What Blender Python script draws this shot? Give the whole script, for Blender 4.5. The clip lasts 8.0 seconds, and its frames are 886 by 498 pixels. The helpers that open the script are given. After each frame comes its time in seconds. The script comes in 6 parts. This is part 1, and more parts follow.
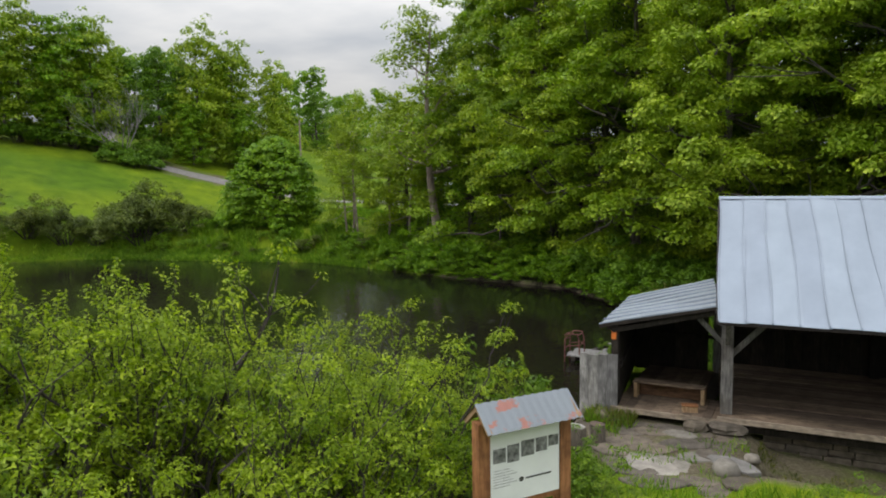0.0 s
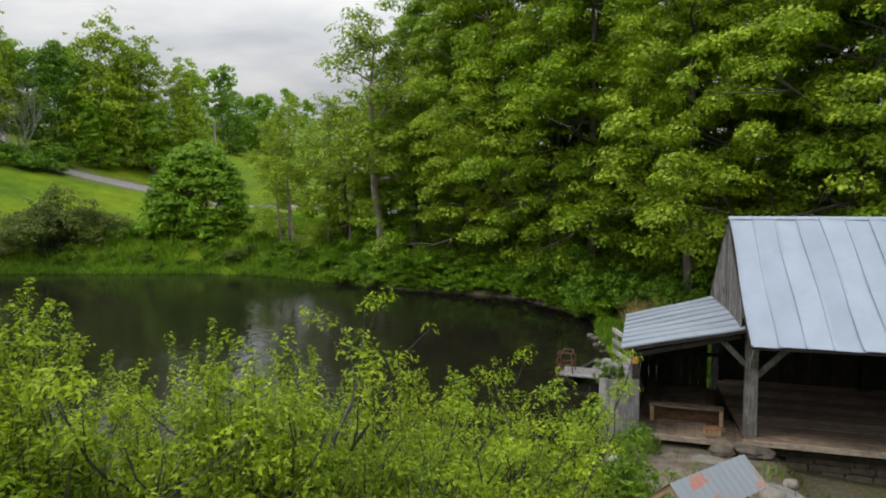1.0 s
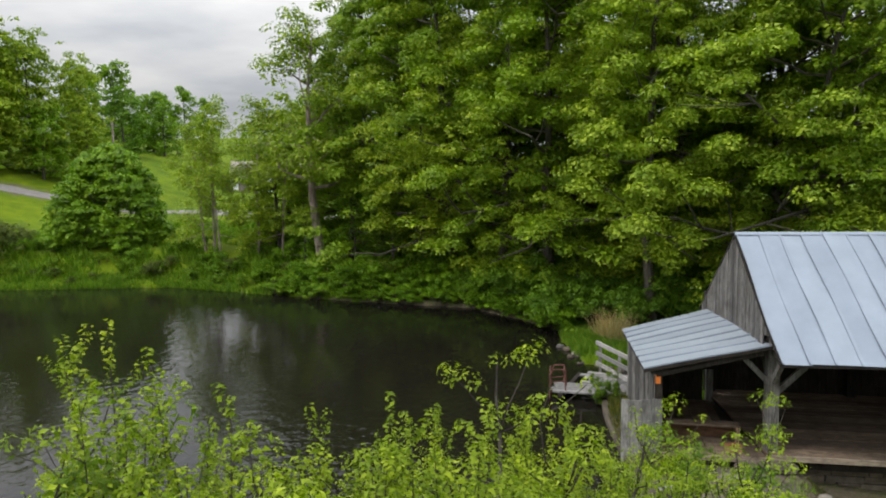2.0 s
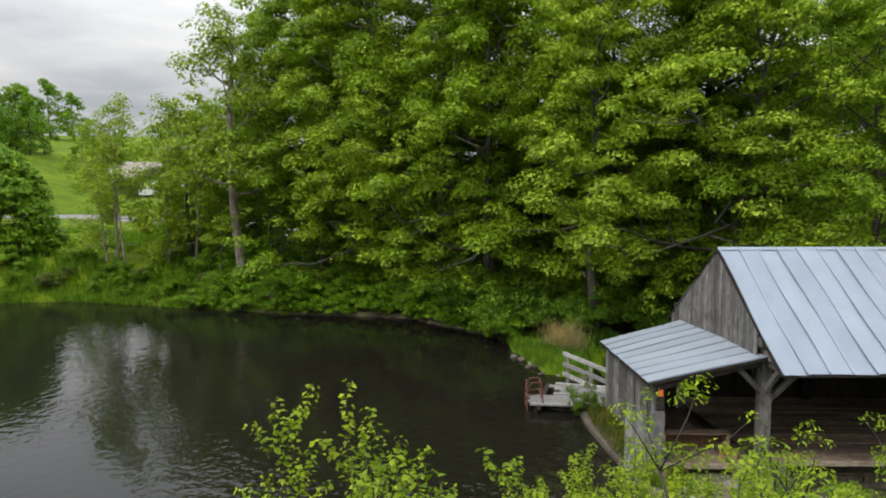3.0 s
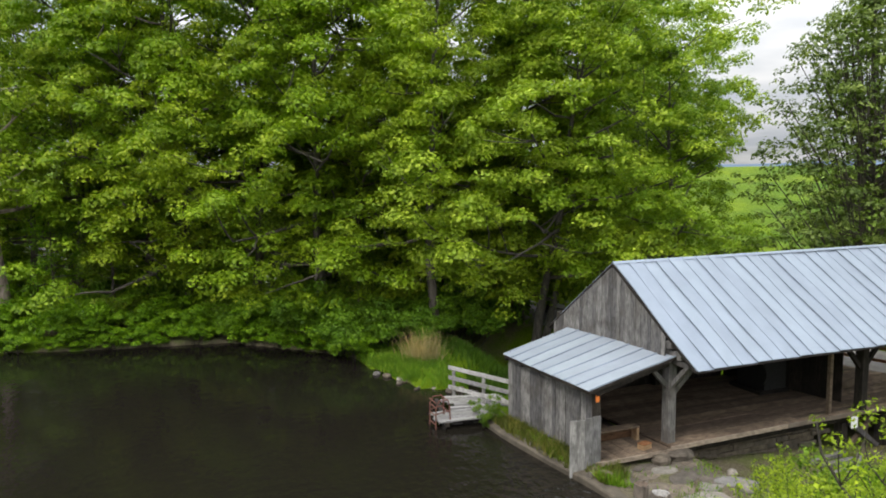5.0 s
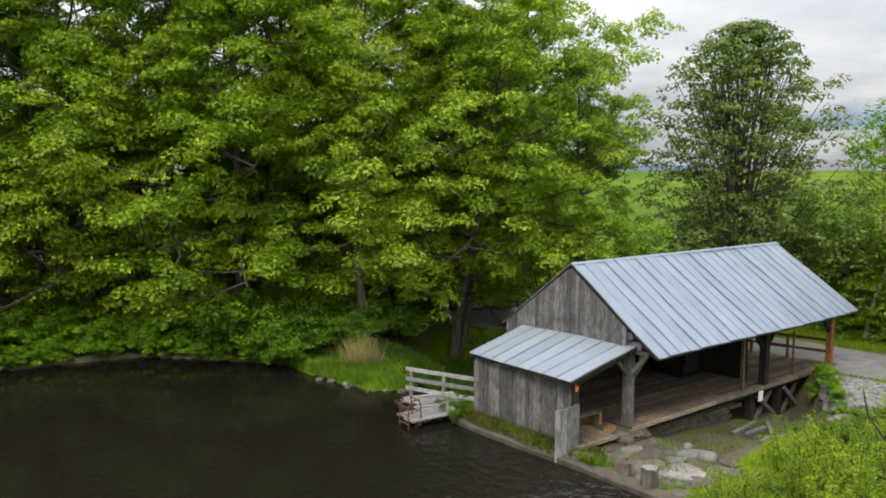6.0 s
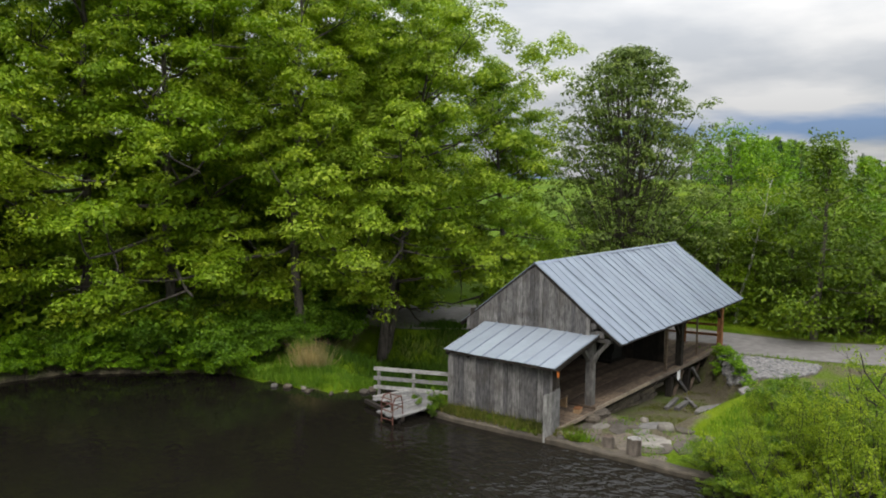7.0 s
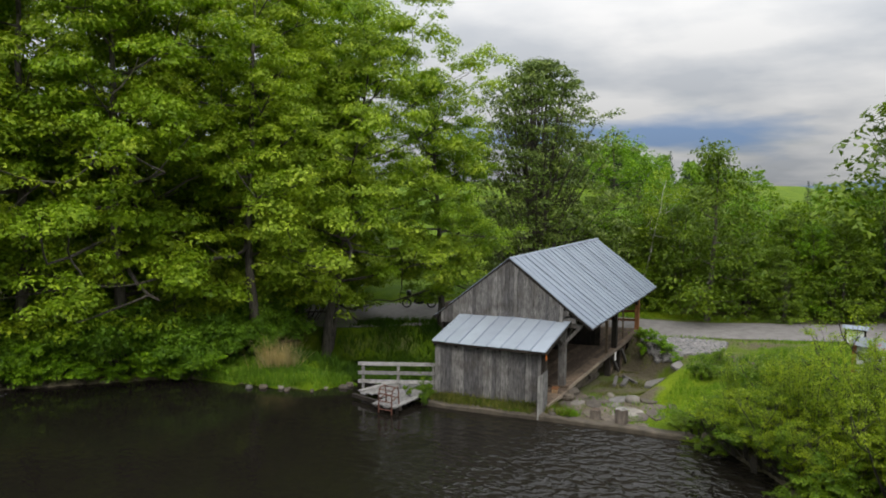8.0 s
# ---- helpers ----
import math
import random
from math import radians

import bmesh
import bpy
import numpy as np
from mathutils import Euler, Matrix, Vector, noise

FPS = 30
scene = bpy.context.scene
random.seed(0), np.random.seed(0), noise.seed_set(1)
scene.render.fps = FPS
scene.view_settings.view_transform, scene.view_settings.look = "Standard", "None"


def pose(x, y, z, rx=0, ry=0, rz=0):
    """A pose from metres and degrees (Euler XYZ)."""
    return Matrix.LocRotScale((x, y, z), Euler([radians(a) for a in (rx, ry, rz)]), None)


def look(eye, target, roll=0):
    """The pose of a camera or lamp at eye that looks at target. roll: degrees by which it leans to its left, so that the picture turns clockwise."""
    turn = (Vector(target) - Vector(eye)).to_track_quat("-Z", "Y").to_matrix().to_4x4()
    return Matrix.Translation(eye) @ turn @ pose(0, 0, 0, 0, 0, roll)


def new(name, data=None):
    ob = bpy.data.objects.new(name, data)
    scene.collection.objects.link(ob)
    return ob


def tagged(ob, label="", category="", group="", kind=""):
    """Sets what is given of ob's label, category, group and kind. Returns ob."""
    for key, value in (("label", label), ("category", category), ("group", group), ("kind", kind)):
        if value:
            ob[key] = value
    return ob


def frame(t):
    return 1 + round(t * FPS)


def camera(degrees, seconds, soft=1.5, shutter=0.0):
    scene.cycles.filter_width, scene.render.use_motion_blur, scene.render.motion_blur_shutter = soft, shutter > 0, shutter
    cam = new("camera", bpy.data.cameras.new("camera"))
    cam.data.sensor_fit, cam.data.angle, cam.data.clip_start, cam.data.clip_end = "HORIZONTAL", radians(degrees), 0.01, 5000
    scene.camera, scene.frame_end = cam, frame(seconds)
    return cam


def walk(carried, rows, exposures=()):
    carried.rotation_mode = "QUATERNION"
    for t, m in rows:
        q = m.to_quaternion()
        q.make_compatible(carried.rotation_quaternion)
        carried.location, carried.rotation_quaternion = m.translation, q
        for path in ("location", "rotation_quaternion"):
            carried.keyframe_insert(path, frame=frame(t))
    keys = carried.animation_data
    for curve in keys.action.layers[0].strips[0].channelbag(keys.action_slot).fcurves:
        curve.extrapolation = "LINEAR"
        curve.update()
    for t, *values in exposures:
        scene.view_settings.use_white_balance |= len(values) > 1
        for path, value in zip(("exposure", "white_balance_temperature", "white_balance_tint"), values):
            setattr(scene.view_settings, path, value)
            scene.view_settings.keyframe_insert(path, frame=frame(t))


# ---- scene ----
cam = camera(63.6, 8.0, soft=1.9)
PATH = [
    (0, (2.263, -20.2, 6.116), (1.334, -18.439, 5.925), -0.9),
    (0.5, (0.904, -20.281, 6.411), (0.086, -18.467, 6.217), -1.0),
    (1, (-0.715, -20.382, 6.652), (-1.399, -18.513, 6.459), -0.8),
    (1.5, (-2.227, -20.311, 6.914), (-2.781, -18.399, 6.717), -1.0),
    (3, (-7.129, -20.13, 7.482), (-7.193, -18.14, 7.289), -0.2),
    (3.5, (-8.43, -19.931, 7.629), (-8.32, -17.943, 7.437), -0.1),
    (4, (-9.92, -19.64, 7.84), (-9.608, -17.674, 7.644), -0.2),
    (4.5, (-11.428, -19.308, 8.087), (-10.924, -17.383, 7.887), -0.3),
    (5, (-13.245, -18.782, 8.369), (-12.514, -16.932, 8.16), -0.5),
    (6.5, (-20.076, -16.383, 8.607), (-18.749, -14.9, 8.409), 0.2),
    (7, (-22.492, -15.023, 8.601), (-20.994, -13.712, 8.412), 0.3),
    (7.5, (-24.708, -13.396, 8.566), (-23.074, -12.257, 8.382), 0.4),
    (8, (-27.047, -11.392, 8.536), (-25.292, -10.45, 8.356), 0.4),
]
walk(cam, [(t, look(eye, target, roll)) for t, eye, target, roll in PATH],
     [(0.0, -0.12), (1.5, -0.06), (3.0, 0.06), (4.5, 0.30), (5.0, 0.32), (5.7, 0.22), (6.5, 0.05), (8.0, -0.17)])

# ---- world and light ----
def build_world():
    w = bpy.data.worlds.new("overcast_sky")
    scene.world = w
    w.use_nodes = True
    nt = w.node_tree
    nt.nodes.clear()
    N = nt.nodes.new
    out, bg = N("ShaderNodeOutputWorld"), N("ShaderNodeBackground")
    sky = N("ShaderNodeTexSky")
    sky.sky_type, sky.sun_disc = "NISHITA", False
    sky.sun_elevation, sky.sun_rotation = radians(SUN_UP), radians(SUN_TURN)
    tc, mp = N("ShaderNodeTexCoord"), N("ShaderNodeMapping")
    # flatten the direction so that clouds stretch towards the horizon
    sep, comb = N("ShaderNodeSeparateXYZ"), N("ShaderNodeCombineXYZ")
    nt.links.new(tc.outputs["Generated"], sep.inputs[0])
    zc = N("ShaderNodeMath"); zc.operation = "MAXIMUM"; zc.inputs[1].default_value = 0.0
    za = N("ShaderNodeMath"); za.operation = "ADD"; za.inputs[1].default_value = 0.13
    nt.links.new(sep.outputs[2], zc.inputs[0]); nt.links.new(zc.outputs[0], za.inputs[0])
    for i in (0, 1):
        dv = N("ShaderNodeMath"); dv.operation = "DIVIDE"
        nt.links.new(sep.outputs[i], dv.inputs[0]); nt.links.new(za.outputs[0], dv.inputs[1])
        nt.links.new(dv.outputs[0], comb.inputs[i])
    mp.inputs["Location"].default_value = (3.1, 1.7, 0.0)
    nt.links.new(comb.outputs[0], mp.inputs[0])
    big, small = N("ShaderNodeTexNoise"), N("ShaderNodeTexNoise")
    big.inputs["Scale"].default_value, big.inputs["Detail"].default_value, big.inputs["Roughness"].default_value = 0.55, 6, 0.55
    small.inputs["Scale"].default_value, small.inputs["Detail"].default_value = 1.15, 6
    for n in (big, small):
        nt.links.new(mp.outputs[0], n.inputs["Vector"])
    # grey and white of the cloud deck
    tone = N("ShaderNodeValToRGB")
    tone.color_ramp.elements[0].position, tone.color_ramp.elements[0].color = 0.36, (0.67, 0.705, 0.755, 1)
    tone.color_ramp.elements[1].position, tone.color_ramp.elements[1].color = 0.62, (1.0, 1.0, 1.0, 1)
    nt.links.new(small.outputs["Fac"], tone.inputs["Fac"])
    cover = N("ShaderNodeValToRGB")
    cover.color_ramp.elements[0].position, cover.color_ramp.elements[0].color = 0.35, (0.6, 0.6, 0.6, 1)
    cover.color_ramp.elements[1].position, cover.color_ramp.elements[1].color = 0.47, (1, 1, 1, 1)
    # the cloud deck breaks up low down
    low = N("ShaderNodeMath"); low.operation = "MINIMUM"; low.inputs[1].default_value = 0.16
    nt.links.new(zc.outputs[0], low.inputs[0])
    thin = N("ShaderNodeMath"); thin.operation = "MULTIPLY_ADD"; thin.inputs[1].default_value = 0.9
    shift = N("ShaderNodeMath"); shift.operation = "SUBTRACT"; shift.inputs[1].default_value = 0.04
    nt.links.new(big.outputs["Fac"], shift.inputs[0])
    nt.links.new(low.outputs[0], thin.inputs[0]); nt.links.new(shift.outputs[0], thin.inputs[2])
    nt.links.new(thin.outputs[0], cover.inputs["Fac"])
    skyk = N("ShaderNodeVectorMath"); skyk.operation = "SCALE"; skyk.inputs["Scale"].default_value = 0.09
    nt.links.new(sky.outputs[0], skyk.inputs[0])
    mix = N("ShaderNodeMix"); mix.data_type = "RGBA"
    nt.links.new(cover.outputs[0], mix.inputs["Factor"])
    nt.links.new(skyk.outputs[0], mix.inputs["A"]); nt.links.new(tone.outputs[0], mix.inputs["B"])
    # a blue break low over the hills, east of the mill
    def math_node(op, a, b=0.0, c=0.0):
        n = N("ShaderNodeMath"); n.operation = op
        for i, v in enumerate((a, b, c)):
            if isinstance(v, (int, float)):
                n.inputs[i].default_value = v
            else:
                nt.links.new(v, n.inputs[i])
        return n.outputs[0]
    along = math_node("MULTIPLY", math_node("ADD", sep.outputs[1], -0.25), 4.8)
    above = math_node("MULTIPLY", math_node("ADD", sep.outputs[2], -0.070), 34.0)
    far = math_node("SQRT", math_node("ADD", math_node("POWER", along, 2.0), math_node("POWER", above, 2.0)))
    far = math_node("MULTIPLY_ADD", small.outputs["Fac"], 2.6, far)
    east = math_node("GREATER_THAN", sep.outputs[0], 0.0)
    brk = N("ShaderNodeValToRGB")
    brk.color_ramp.elements[0].position, brk.color_ramp.elements[0].color = 0.0, (1, 1, 1, 1)
    brk.color_ramp.elements[1].position, brk.color_ramp.elements[1].color = 1.0, (0, 0, 0, 1)
    nt.links.new(math_node("MULTIPLY_ADD", far, 1.1, -1.75), brk.inputs["Fac"])
    blue = N("ShaderNodeMix"); blue.data_type = "RGBA"
    nt.links.new(math_node("MULTIPLY", brk.outputs[0], east), blue.inputs["Factor"])
    nt.links.new(mix.outputs["Result"], blue.inputs["A"]); blue.inputs["B"].default_value = (0.34, 0.50, 0.78, 1)
    # an overcast sky is brighter overhead than at the horizon
    gain = N("ShaderNodeMath"); gain.operation = "MULTIPLY_ADD"
    gain.inputs[1].default_value, gain.inputs[2].default_value = 2.7, 0.44
    nt.links.new(zc.outputs[0], gain.inputs[0])
    deck = N("ShaderNodeVectorMath"); deck.operation = "SCALE"
    nt.links.new(blue.outputs["Result"], deck.inputs[0]); nt.links.new(math_node("MULTIPLY_ADD", sep.outputs[0], 0.06, gain.outputs[0]), deck.inputs["Scale"])
    nt.links.new(deck.outputs[0], bg.inputs["Color"])
    bg.inputs["Strength"].default_value = SKY
    nt.links.new(bg.outputs[0], out.inputs[0])


SUN_UP, SUN_TURN, SKY, SUN = 50.0, 243.0, 0.98, 1.6
build_world()
sun_data = bpy.data.lights.new("sun", "SUN")
sun_data.energy, sun_data.angle, sun_data.color = SUN, radians(14), (1.0, 0.95, 0.88)
sun = new("sun", sun_data)
# a high sun behind thin cloud, over the pond
sun.matrix_world = look((-36, -18, 48), (0, 0, 0))
scene.view_settings.exposure = 0.0


# ---- materials ----
def material(name):
    m = bpy.data.materials.new(name)
    m.use_nodes = True
    nt = m.node_tree
    return m, nt, nt.nodes["Principled BSDF"], nt.nodes["Material Output"]


def ramp(nt, fac, stops):
    r = nt.nodes.new("ShaderNodeValToRGB")
    els = r.color_ramp.elements
    while len(els) < len(stops):
        els.new(0.5)
    for e, (p, c) in zip(els, stops):
        e.position, e.color = p, (*c, 1)
    nt.links.new(fac, r.inputs["Fac"])
    return r.outputs["Color"]


def tex(nt, scale, detail=4, rough=0.55, stretch=(1, 1, 1), space="Object", kind="ShaderNodeTexNoise"):
    tc, mp = nt.nodes.new("ShaderNodeTexCoord"), nt.nodes.new("ShaderNodeMapping")
    mp.inputs["Scale"].default_value = stretch
    nt.links.new(tc.outputs[space], mp.inputs[0])
    t = nt.nodes.new(kind)
    t.inputs["Scale"].default_value = scale
    if kind == "ShaderNodeTexNoise":
        t.inputs["Detail"].default_value, t.inputs["Roughness"].default_value = detail, rough
    nt.links.new(mp.outputs[0], t.inputs["Vector"])
    return t


def blend(nt, fac, a, b, mode="MIX"):
    x = nt.nodes.new("ShaderNodeMix")
    x.data_type, x.blend_type = "RGBA", mode
    for sock, v in (("Factor", fac), ("A", a), ("B", b)):
        s = [i for i in x.inputs if i.name == sock and (i.type == "RGBA" or sock == "Factor" and i.type == "VALUE")][0]
        if isinstance(v, (int, float)):
            s.default_value = v
        elif isinstance(v, tuple):
            s.default_value = (*v, 1)
        else:
            nt.links.new(v, s)
    return [o for o in x.outputs if o.type == "RGBA"][0]


def bump(nt, p, height, strength, distance=0.02):
    b = nt.nodes.new("ShaderNodeBump")
    b.inputs["Strength"].default_value, b.inputs["Distance"].default_value = strength, distance
    nt.links.new(height, b.inputs["Height"])
    nt.links.new(b.outputs[0], p.inputs["Normal"])


def wood(name, dark, light, stain=(0.08, 0.07, 0.06), rough=0.85, along=(1, 1, 0.12)):
    """Weathered sawn timber: grain along one axis, stains, and a tone of its own for each piece."""
    m, nt, p, _ = material(name)
    grain = tex(nt, 26, 6, 0.6, along)
    blot = tex(nt, 1.6, 3, 0.6)
    info = nt.nodes.new("ShaderNodeObjectInfo")
    col = ramp(nt, grain.outputs["Fac"], [(0.3, dark), (0.7, light)])
    tone = ramp(nt, info.outputs["Random"], [(0.0, (0.56, 0.56, 0.59)), (0.5, (0.95, 0.94, 0.93)), (1.0, (1.28, 1.27, 1.26))])
    col = blend(nt, 1.0, col, tone, "MULTIPLY")
    mask = ramp(nt, blot.outputs["Fac"], [(0.45, (0, 0, 0)), (0.72, (0.75, 0.75, 0.75))])
    col = blend(nt, mask, col, stain)
    streak = tex(nt, 7, 4, 0.7, tuple(0.5 if s < 0.5 else 1.0 for s in along))
    col = blend(nt, 1.0, col, ramp(nt, streak.outputs["Fac"], [(0.3, (0.6, 0.6, 0.62)), (0.6, (1.08, 1.08, 1.08))]), "MULTIPLY")
    nt.links.new(col, p.inputs["Base Color"])
    p.inputs["Roughness"].default_value = rough
    p.inputs["Specular IOR Level"].default_value = 0.25
    bump(nt, p, grain.outputs["Fac"], 0.5, 0.01)
    return m


def leaf(name, dark, mid, light, gloss=0.52, through_light=0.30):
    """Leaves: a colour of its own for each leaf, light through the blade."""
    m, nt, p, out = material(name)
    geo, info = nt.nodes.new("ShaderNodeNewGeometry"), nt.nodes.new("ShaderNodeObjectInfo")
    patch = tex(nt, 0.55, 2)
    col = ramp(nt, geo.outputs["Random Per Island"], [(0.0, dark), (0.55, mid), (1.0, light)])
    tint = ramp(nt, info.outputs["Random"], [(0.0, (0.93, 0.96, 0.96)), (0.5, (1.03, 1.04, 1.0)), (1.0, (1.13, 1.10, 0.96))])
    col = blend(nt, 1.0, col, tint, "MULTIPLY")
    tuft = ramp(nt, patch.outputs["Fac"], [(0.3, (0.8, 0.86, 0.85)), (0.7, (1.18, 1.15, 1.0))])
    col = blend(nt, 1.0, col, tuft, "MULTIPLY")
    # clump noise paints lit sprays and shaded hollows into the leaf colour
    spray_shading = tex(nt, 1.5, 2, 0.5)
    col = blend(nt, 1.0, col, ramp(nt, spray_shading.outputs["Fac"], [(0.36, (0.74, 0.80, 0.78)), (0.64, (1.20, 1.16, 1.10))]), "MULTIPLY")
    nt.links.new(col, p.inputs["Base Color"])
    p.inputs["Roughness"].default_value, p.inputs["Specular IOR Level"].default_value = gloss, 0.22
    tr, mx = nt.nodes.new("ShaderNodeBsdfTranslucent"), nt.nodes.new("ShaderNodeMixShader")
    warm = blend(nt, 1.0, col, (1.1, 1.3, 0.35), "MULTIPLY")
    nt.links.new(warm, tr.inputs["Color"])
    mx.inputs[0].default_value = through_light
    nt.links.new(p.outputs[0], mx.inputs[1]); nt.links.new(tr.outputs[0], mx.inputs[2])
    nt.links.new(mx.outputs[0], out.inputs["Surface"])
    return m


def bark(name, dark, light, scale=9):
    m, nt, p, _ = material(name)
    n = tex(nt, scale, 6, 0.65, (1, 1, 0.25))
    nt.links.new(ramp(nt, n.outputs["Fac"], [(0.35, dark), (0.68, light)]), p.inputs["Base Color"])
    p.inputs["Roughness"].default_value = 0.95
    bump(nt, p, n.outputs["Fac"], 0.8, 0.03)
    return m


def stone(name, dark, light, scale=5.0, rough=0.9):
    m, nt, p, _ = material(name)
    n, fine = tex(nt, scale, 6, 0.6), tex(nt, scale * 7, 4, 0.6)
    info = nt.nodes.new("ShaderNodeObjectInfo")
    col = ramp(nt, n.outputs["Fac"], [(0.3, dark), (0.7, light)])
    tone = ramp(nt, info.outputs["Random"], [(0.0, (0.7, 0.7, 0.72)), (1.0, (1.2, 1.14, 1.06))])
    col = blend(nt, 1.0, col, tone, "MULTIPLY")
    nt.links.new(col, p.inputs["Base Color"])
    p.inputs["Roughness"].default_value = rough
    bump(nt, p, fine.outputs["Fac"], 0.6, 0.02)
    return m


def ground_material():
    """Meadow grass with paler and drier patches; bare earth and silt below the water."""
    m, nt, p, _ = material("meadow")
    big, mid, fine = tex(nt, 0.07, 4), tex(nt, 0.45, 6, 0.65), tex(nt, 11, 5, 0.75)
    g = ramp(nt, mid.outputs["Fac"], [(0.3, (0.056, 0.108, 0.003)), (0.7, (0.130, 0.198, 0.005))])
    far = ramp(nt, big.outputs["Fac"], [(0.35, (0.65, 0.78, 0.7)), (0.65, (1.3, 1.15, 1.0))])
    g = blend(nt, 1.0, g, far, "MULTIPLY")
    f = ramp(nt, fine.outputs["Fac"], [(0.3, (0.6, 0.65, 0.5)), (0.7, (1.3, 1.25, 1.2))])
    g = blend(nt, 1.0, g, f, "MULTIPLY")
    at = nt.nodes.new("ShaderNodeAttribute")
    at.attribute_name = "bare"
    earth = ramp(nt, fine.outputs["Fac"], [(0.3, (0.052, 0.046, 0.028)), (0.7, (0.175, 0.150, 0.100))])
    edge = nt.nodes.new("ShaderNodeMath"); edge.operation = "MULTIPLY_ADD"
    nt.links.new(mid.outputs["Fac"], edge.inputs[0]); edge.inputs[1].default_value = 0.9
    sub = nt.nodes.new("ShaderNodeMath"); sub.operation = "SUBTRACT"; sub.inputs[1].default_value = 0.45
    nt.links.new(at.outputs["Fac"], sub.inputs[0]); nt.links.new(sub.outputs[0], edge.inputs[2])
    mask = ramp(nt, edge.outputs[0], [(0.4, (0, 0, 0)), (0.62, (1, 1, 1))])
    nt.links.new(blend(nt, mask, g, earth), p.inputs["Base Color"])
    p.inputs["Roughness"].default_value, p.inputs["Specular IOR Level"].default_value = 0.95, 0.15
    bump(nt, p, fine.outputs["Fac"], 0.9, 0.08)
    return m


def water_material():
    m, nt, p, _ = material("pond_water")
    p.inputs["Base Color"].default_value = (0.0095, 0.0082, 0.0062, 1)
    p.inputs["Roughness"].default_value, p.inputs["IOR"].default_value = 0.04, 1.333
    p.inputs["Specular IOR Level"].default_value = 0.5
    wave, swell, calm = tex(nt, 2.2, 2, 0.5, (1.5, 1.1, 1)), tex(nt, 0.7, 2), tex(nt, 0.06, 2)
    # the wind reaches the open west of the pond and the water before the dam
    spot = nt.nodes.new("ShaderNodeSeparateXYZ")
    nt.links.new(calm.inputs["Vector"].links[0].from_socket, spot.inputs[0])
    open_half = nt.nodes.new("ShaderNodeMath"); open_half.operation = "MAXIMUM"
    for k, (start, full) in enumerate(((-15.0, -24.0), (4.0, -4.5))):
        reach = nt.nodes.new("ShaderNodeMapRange")
        reach.inputs["From Min"].default_value, reach.inputs["From Max"].default_value = start, full
        reach.inputs["To Min"].default_value, reach.inputs["To Max"].default_value = -0.16, (-0.05, 0.46)[k]
        nt.links.new(spot.outputs[k], reach.inputs["Value"])
        nt.links.new(reach.outputs[0], open_half.inputs[k])
    near_dam = nt.nodes.new("ShaderNodeMapRange")
    near_dam.inputs["From Min"].default_value, near_dam.inputs["From Max"].default_value = -17.0, -11.0
    near_dam.inputs["To Min"].default_value, near_dam.inputs["To Max"].default_value = -0.16, 0.46
    nt.links.new(spot.outputs[0], near_dam.inputs["Value"])
    both = nt.nodes.new("ShaderNodeMath"); both.operation = "MINIMUM"
    nt.links.new(open_half.inputs[1].links[0].from_socket, both.inputs[0]); nt.links.new(near_dam.outputs[0], both.inputs[1])
    nt.links.new(both.outputs[0], open_half.inputs[1])
    wind = nt.nodes.new("ShaderNodeMath"); wind.operation = "ADD"
    nt.links.new(calm.outputs["Fac"], wind.inputs[0]); nt.links.new(open_half.outputs[0], wind.inputs[1])
    patch = ramp(nt, wind.outputs[0], [(0.40, (0.12, 0.12, 0.12)), (0.62, (0.42, 0.42, 0.42)), (0.76, (1.3, 1.3, 1.3)), (1.0, (3.6, 3.6, 3.6))])
    add = nt.nodes.new("ShaderNodeMath"); add.operation = "MULTIPLY_ADD"; add.inputs[1].default_value = 0.8
    nt.links.new(swell.outputs["Fac"], add.inputs[0]); nt.links.new(wave.outputs["Fac"], add.inputs[2])
    mul = nt.nodes.new("ShaderNodeMath"); mul.operation = "MULTIPLY"
    nt.links.new(add.outputs[0], mul.inputs[0]); nt.links.new(patch, mul.inputs[1])
    bump(nt, p, mul.outputs[0], 1.0, 0.075)
    return m


def sheet_metal(name, base, rust=0.0, rough=0.42):
    m, nt, p, _ = material(name)
    n, fine = tex(nt, 1.3, 5, 0.6, (1, 1, 0.4)), tex(nt, 30, 3)
    info = nt.nodes.new("ShaderNodeObjectInfo")
    col = ramp(nt, n.outputs["Fac"], [(0.3, tuple(c * 0.84 for c in base)), (0.7, base)])
    tone = ramp(nt, info.outputs["Random"], [(0.0, (0.9, 0.9, 0.92)), (1.0, (1.06, 1.06, 1.05))])
    col = blend(nt, 1.0, col, tone, "MULTIPLY")
    if rust:
        r = tex(nt, 3.6, 4, 0.6)
        mask = ramp(nt, r.outputs["Fac"], [(0.62 - rust, (0, 0, 0)), (0.66 - rust, (1, 1, 1))])
        col = blend(nt, mask, col, (0.27, 0.115, 0.09))
    nt.links.new(col, p.inputs["Base Color"])
    p.inputs["Metallic"].default_value = 0.25
    nt.links.new(ramp(nt, fine.outputs["Fac"], [(0.3, (rough - 0.08,) * 3), (0.7, (rough + 0.12,) * 3)]), p.inputs["Roughness"])
    bump(nt, p, n.outputs["Fac"], 0.25, 0.03)
    return m


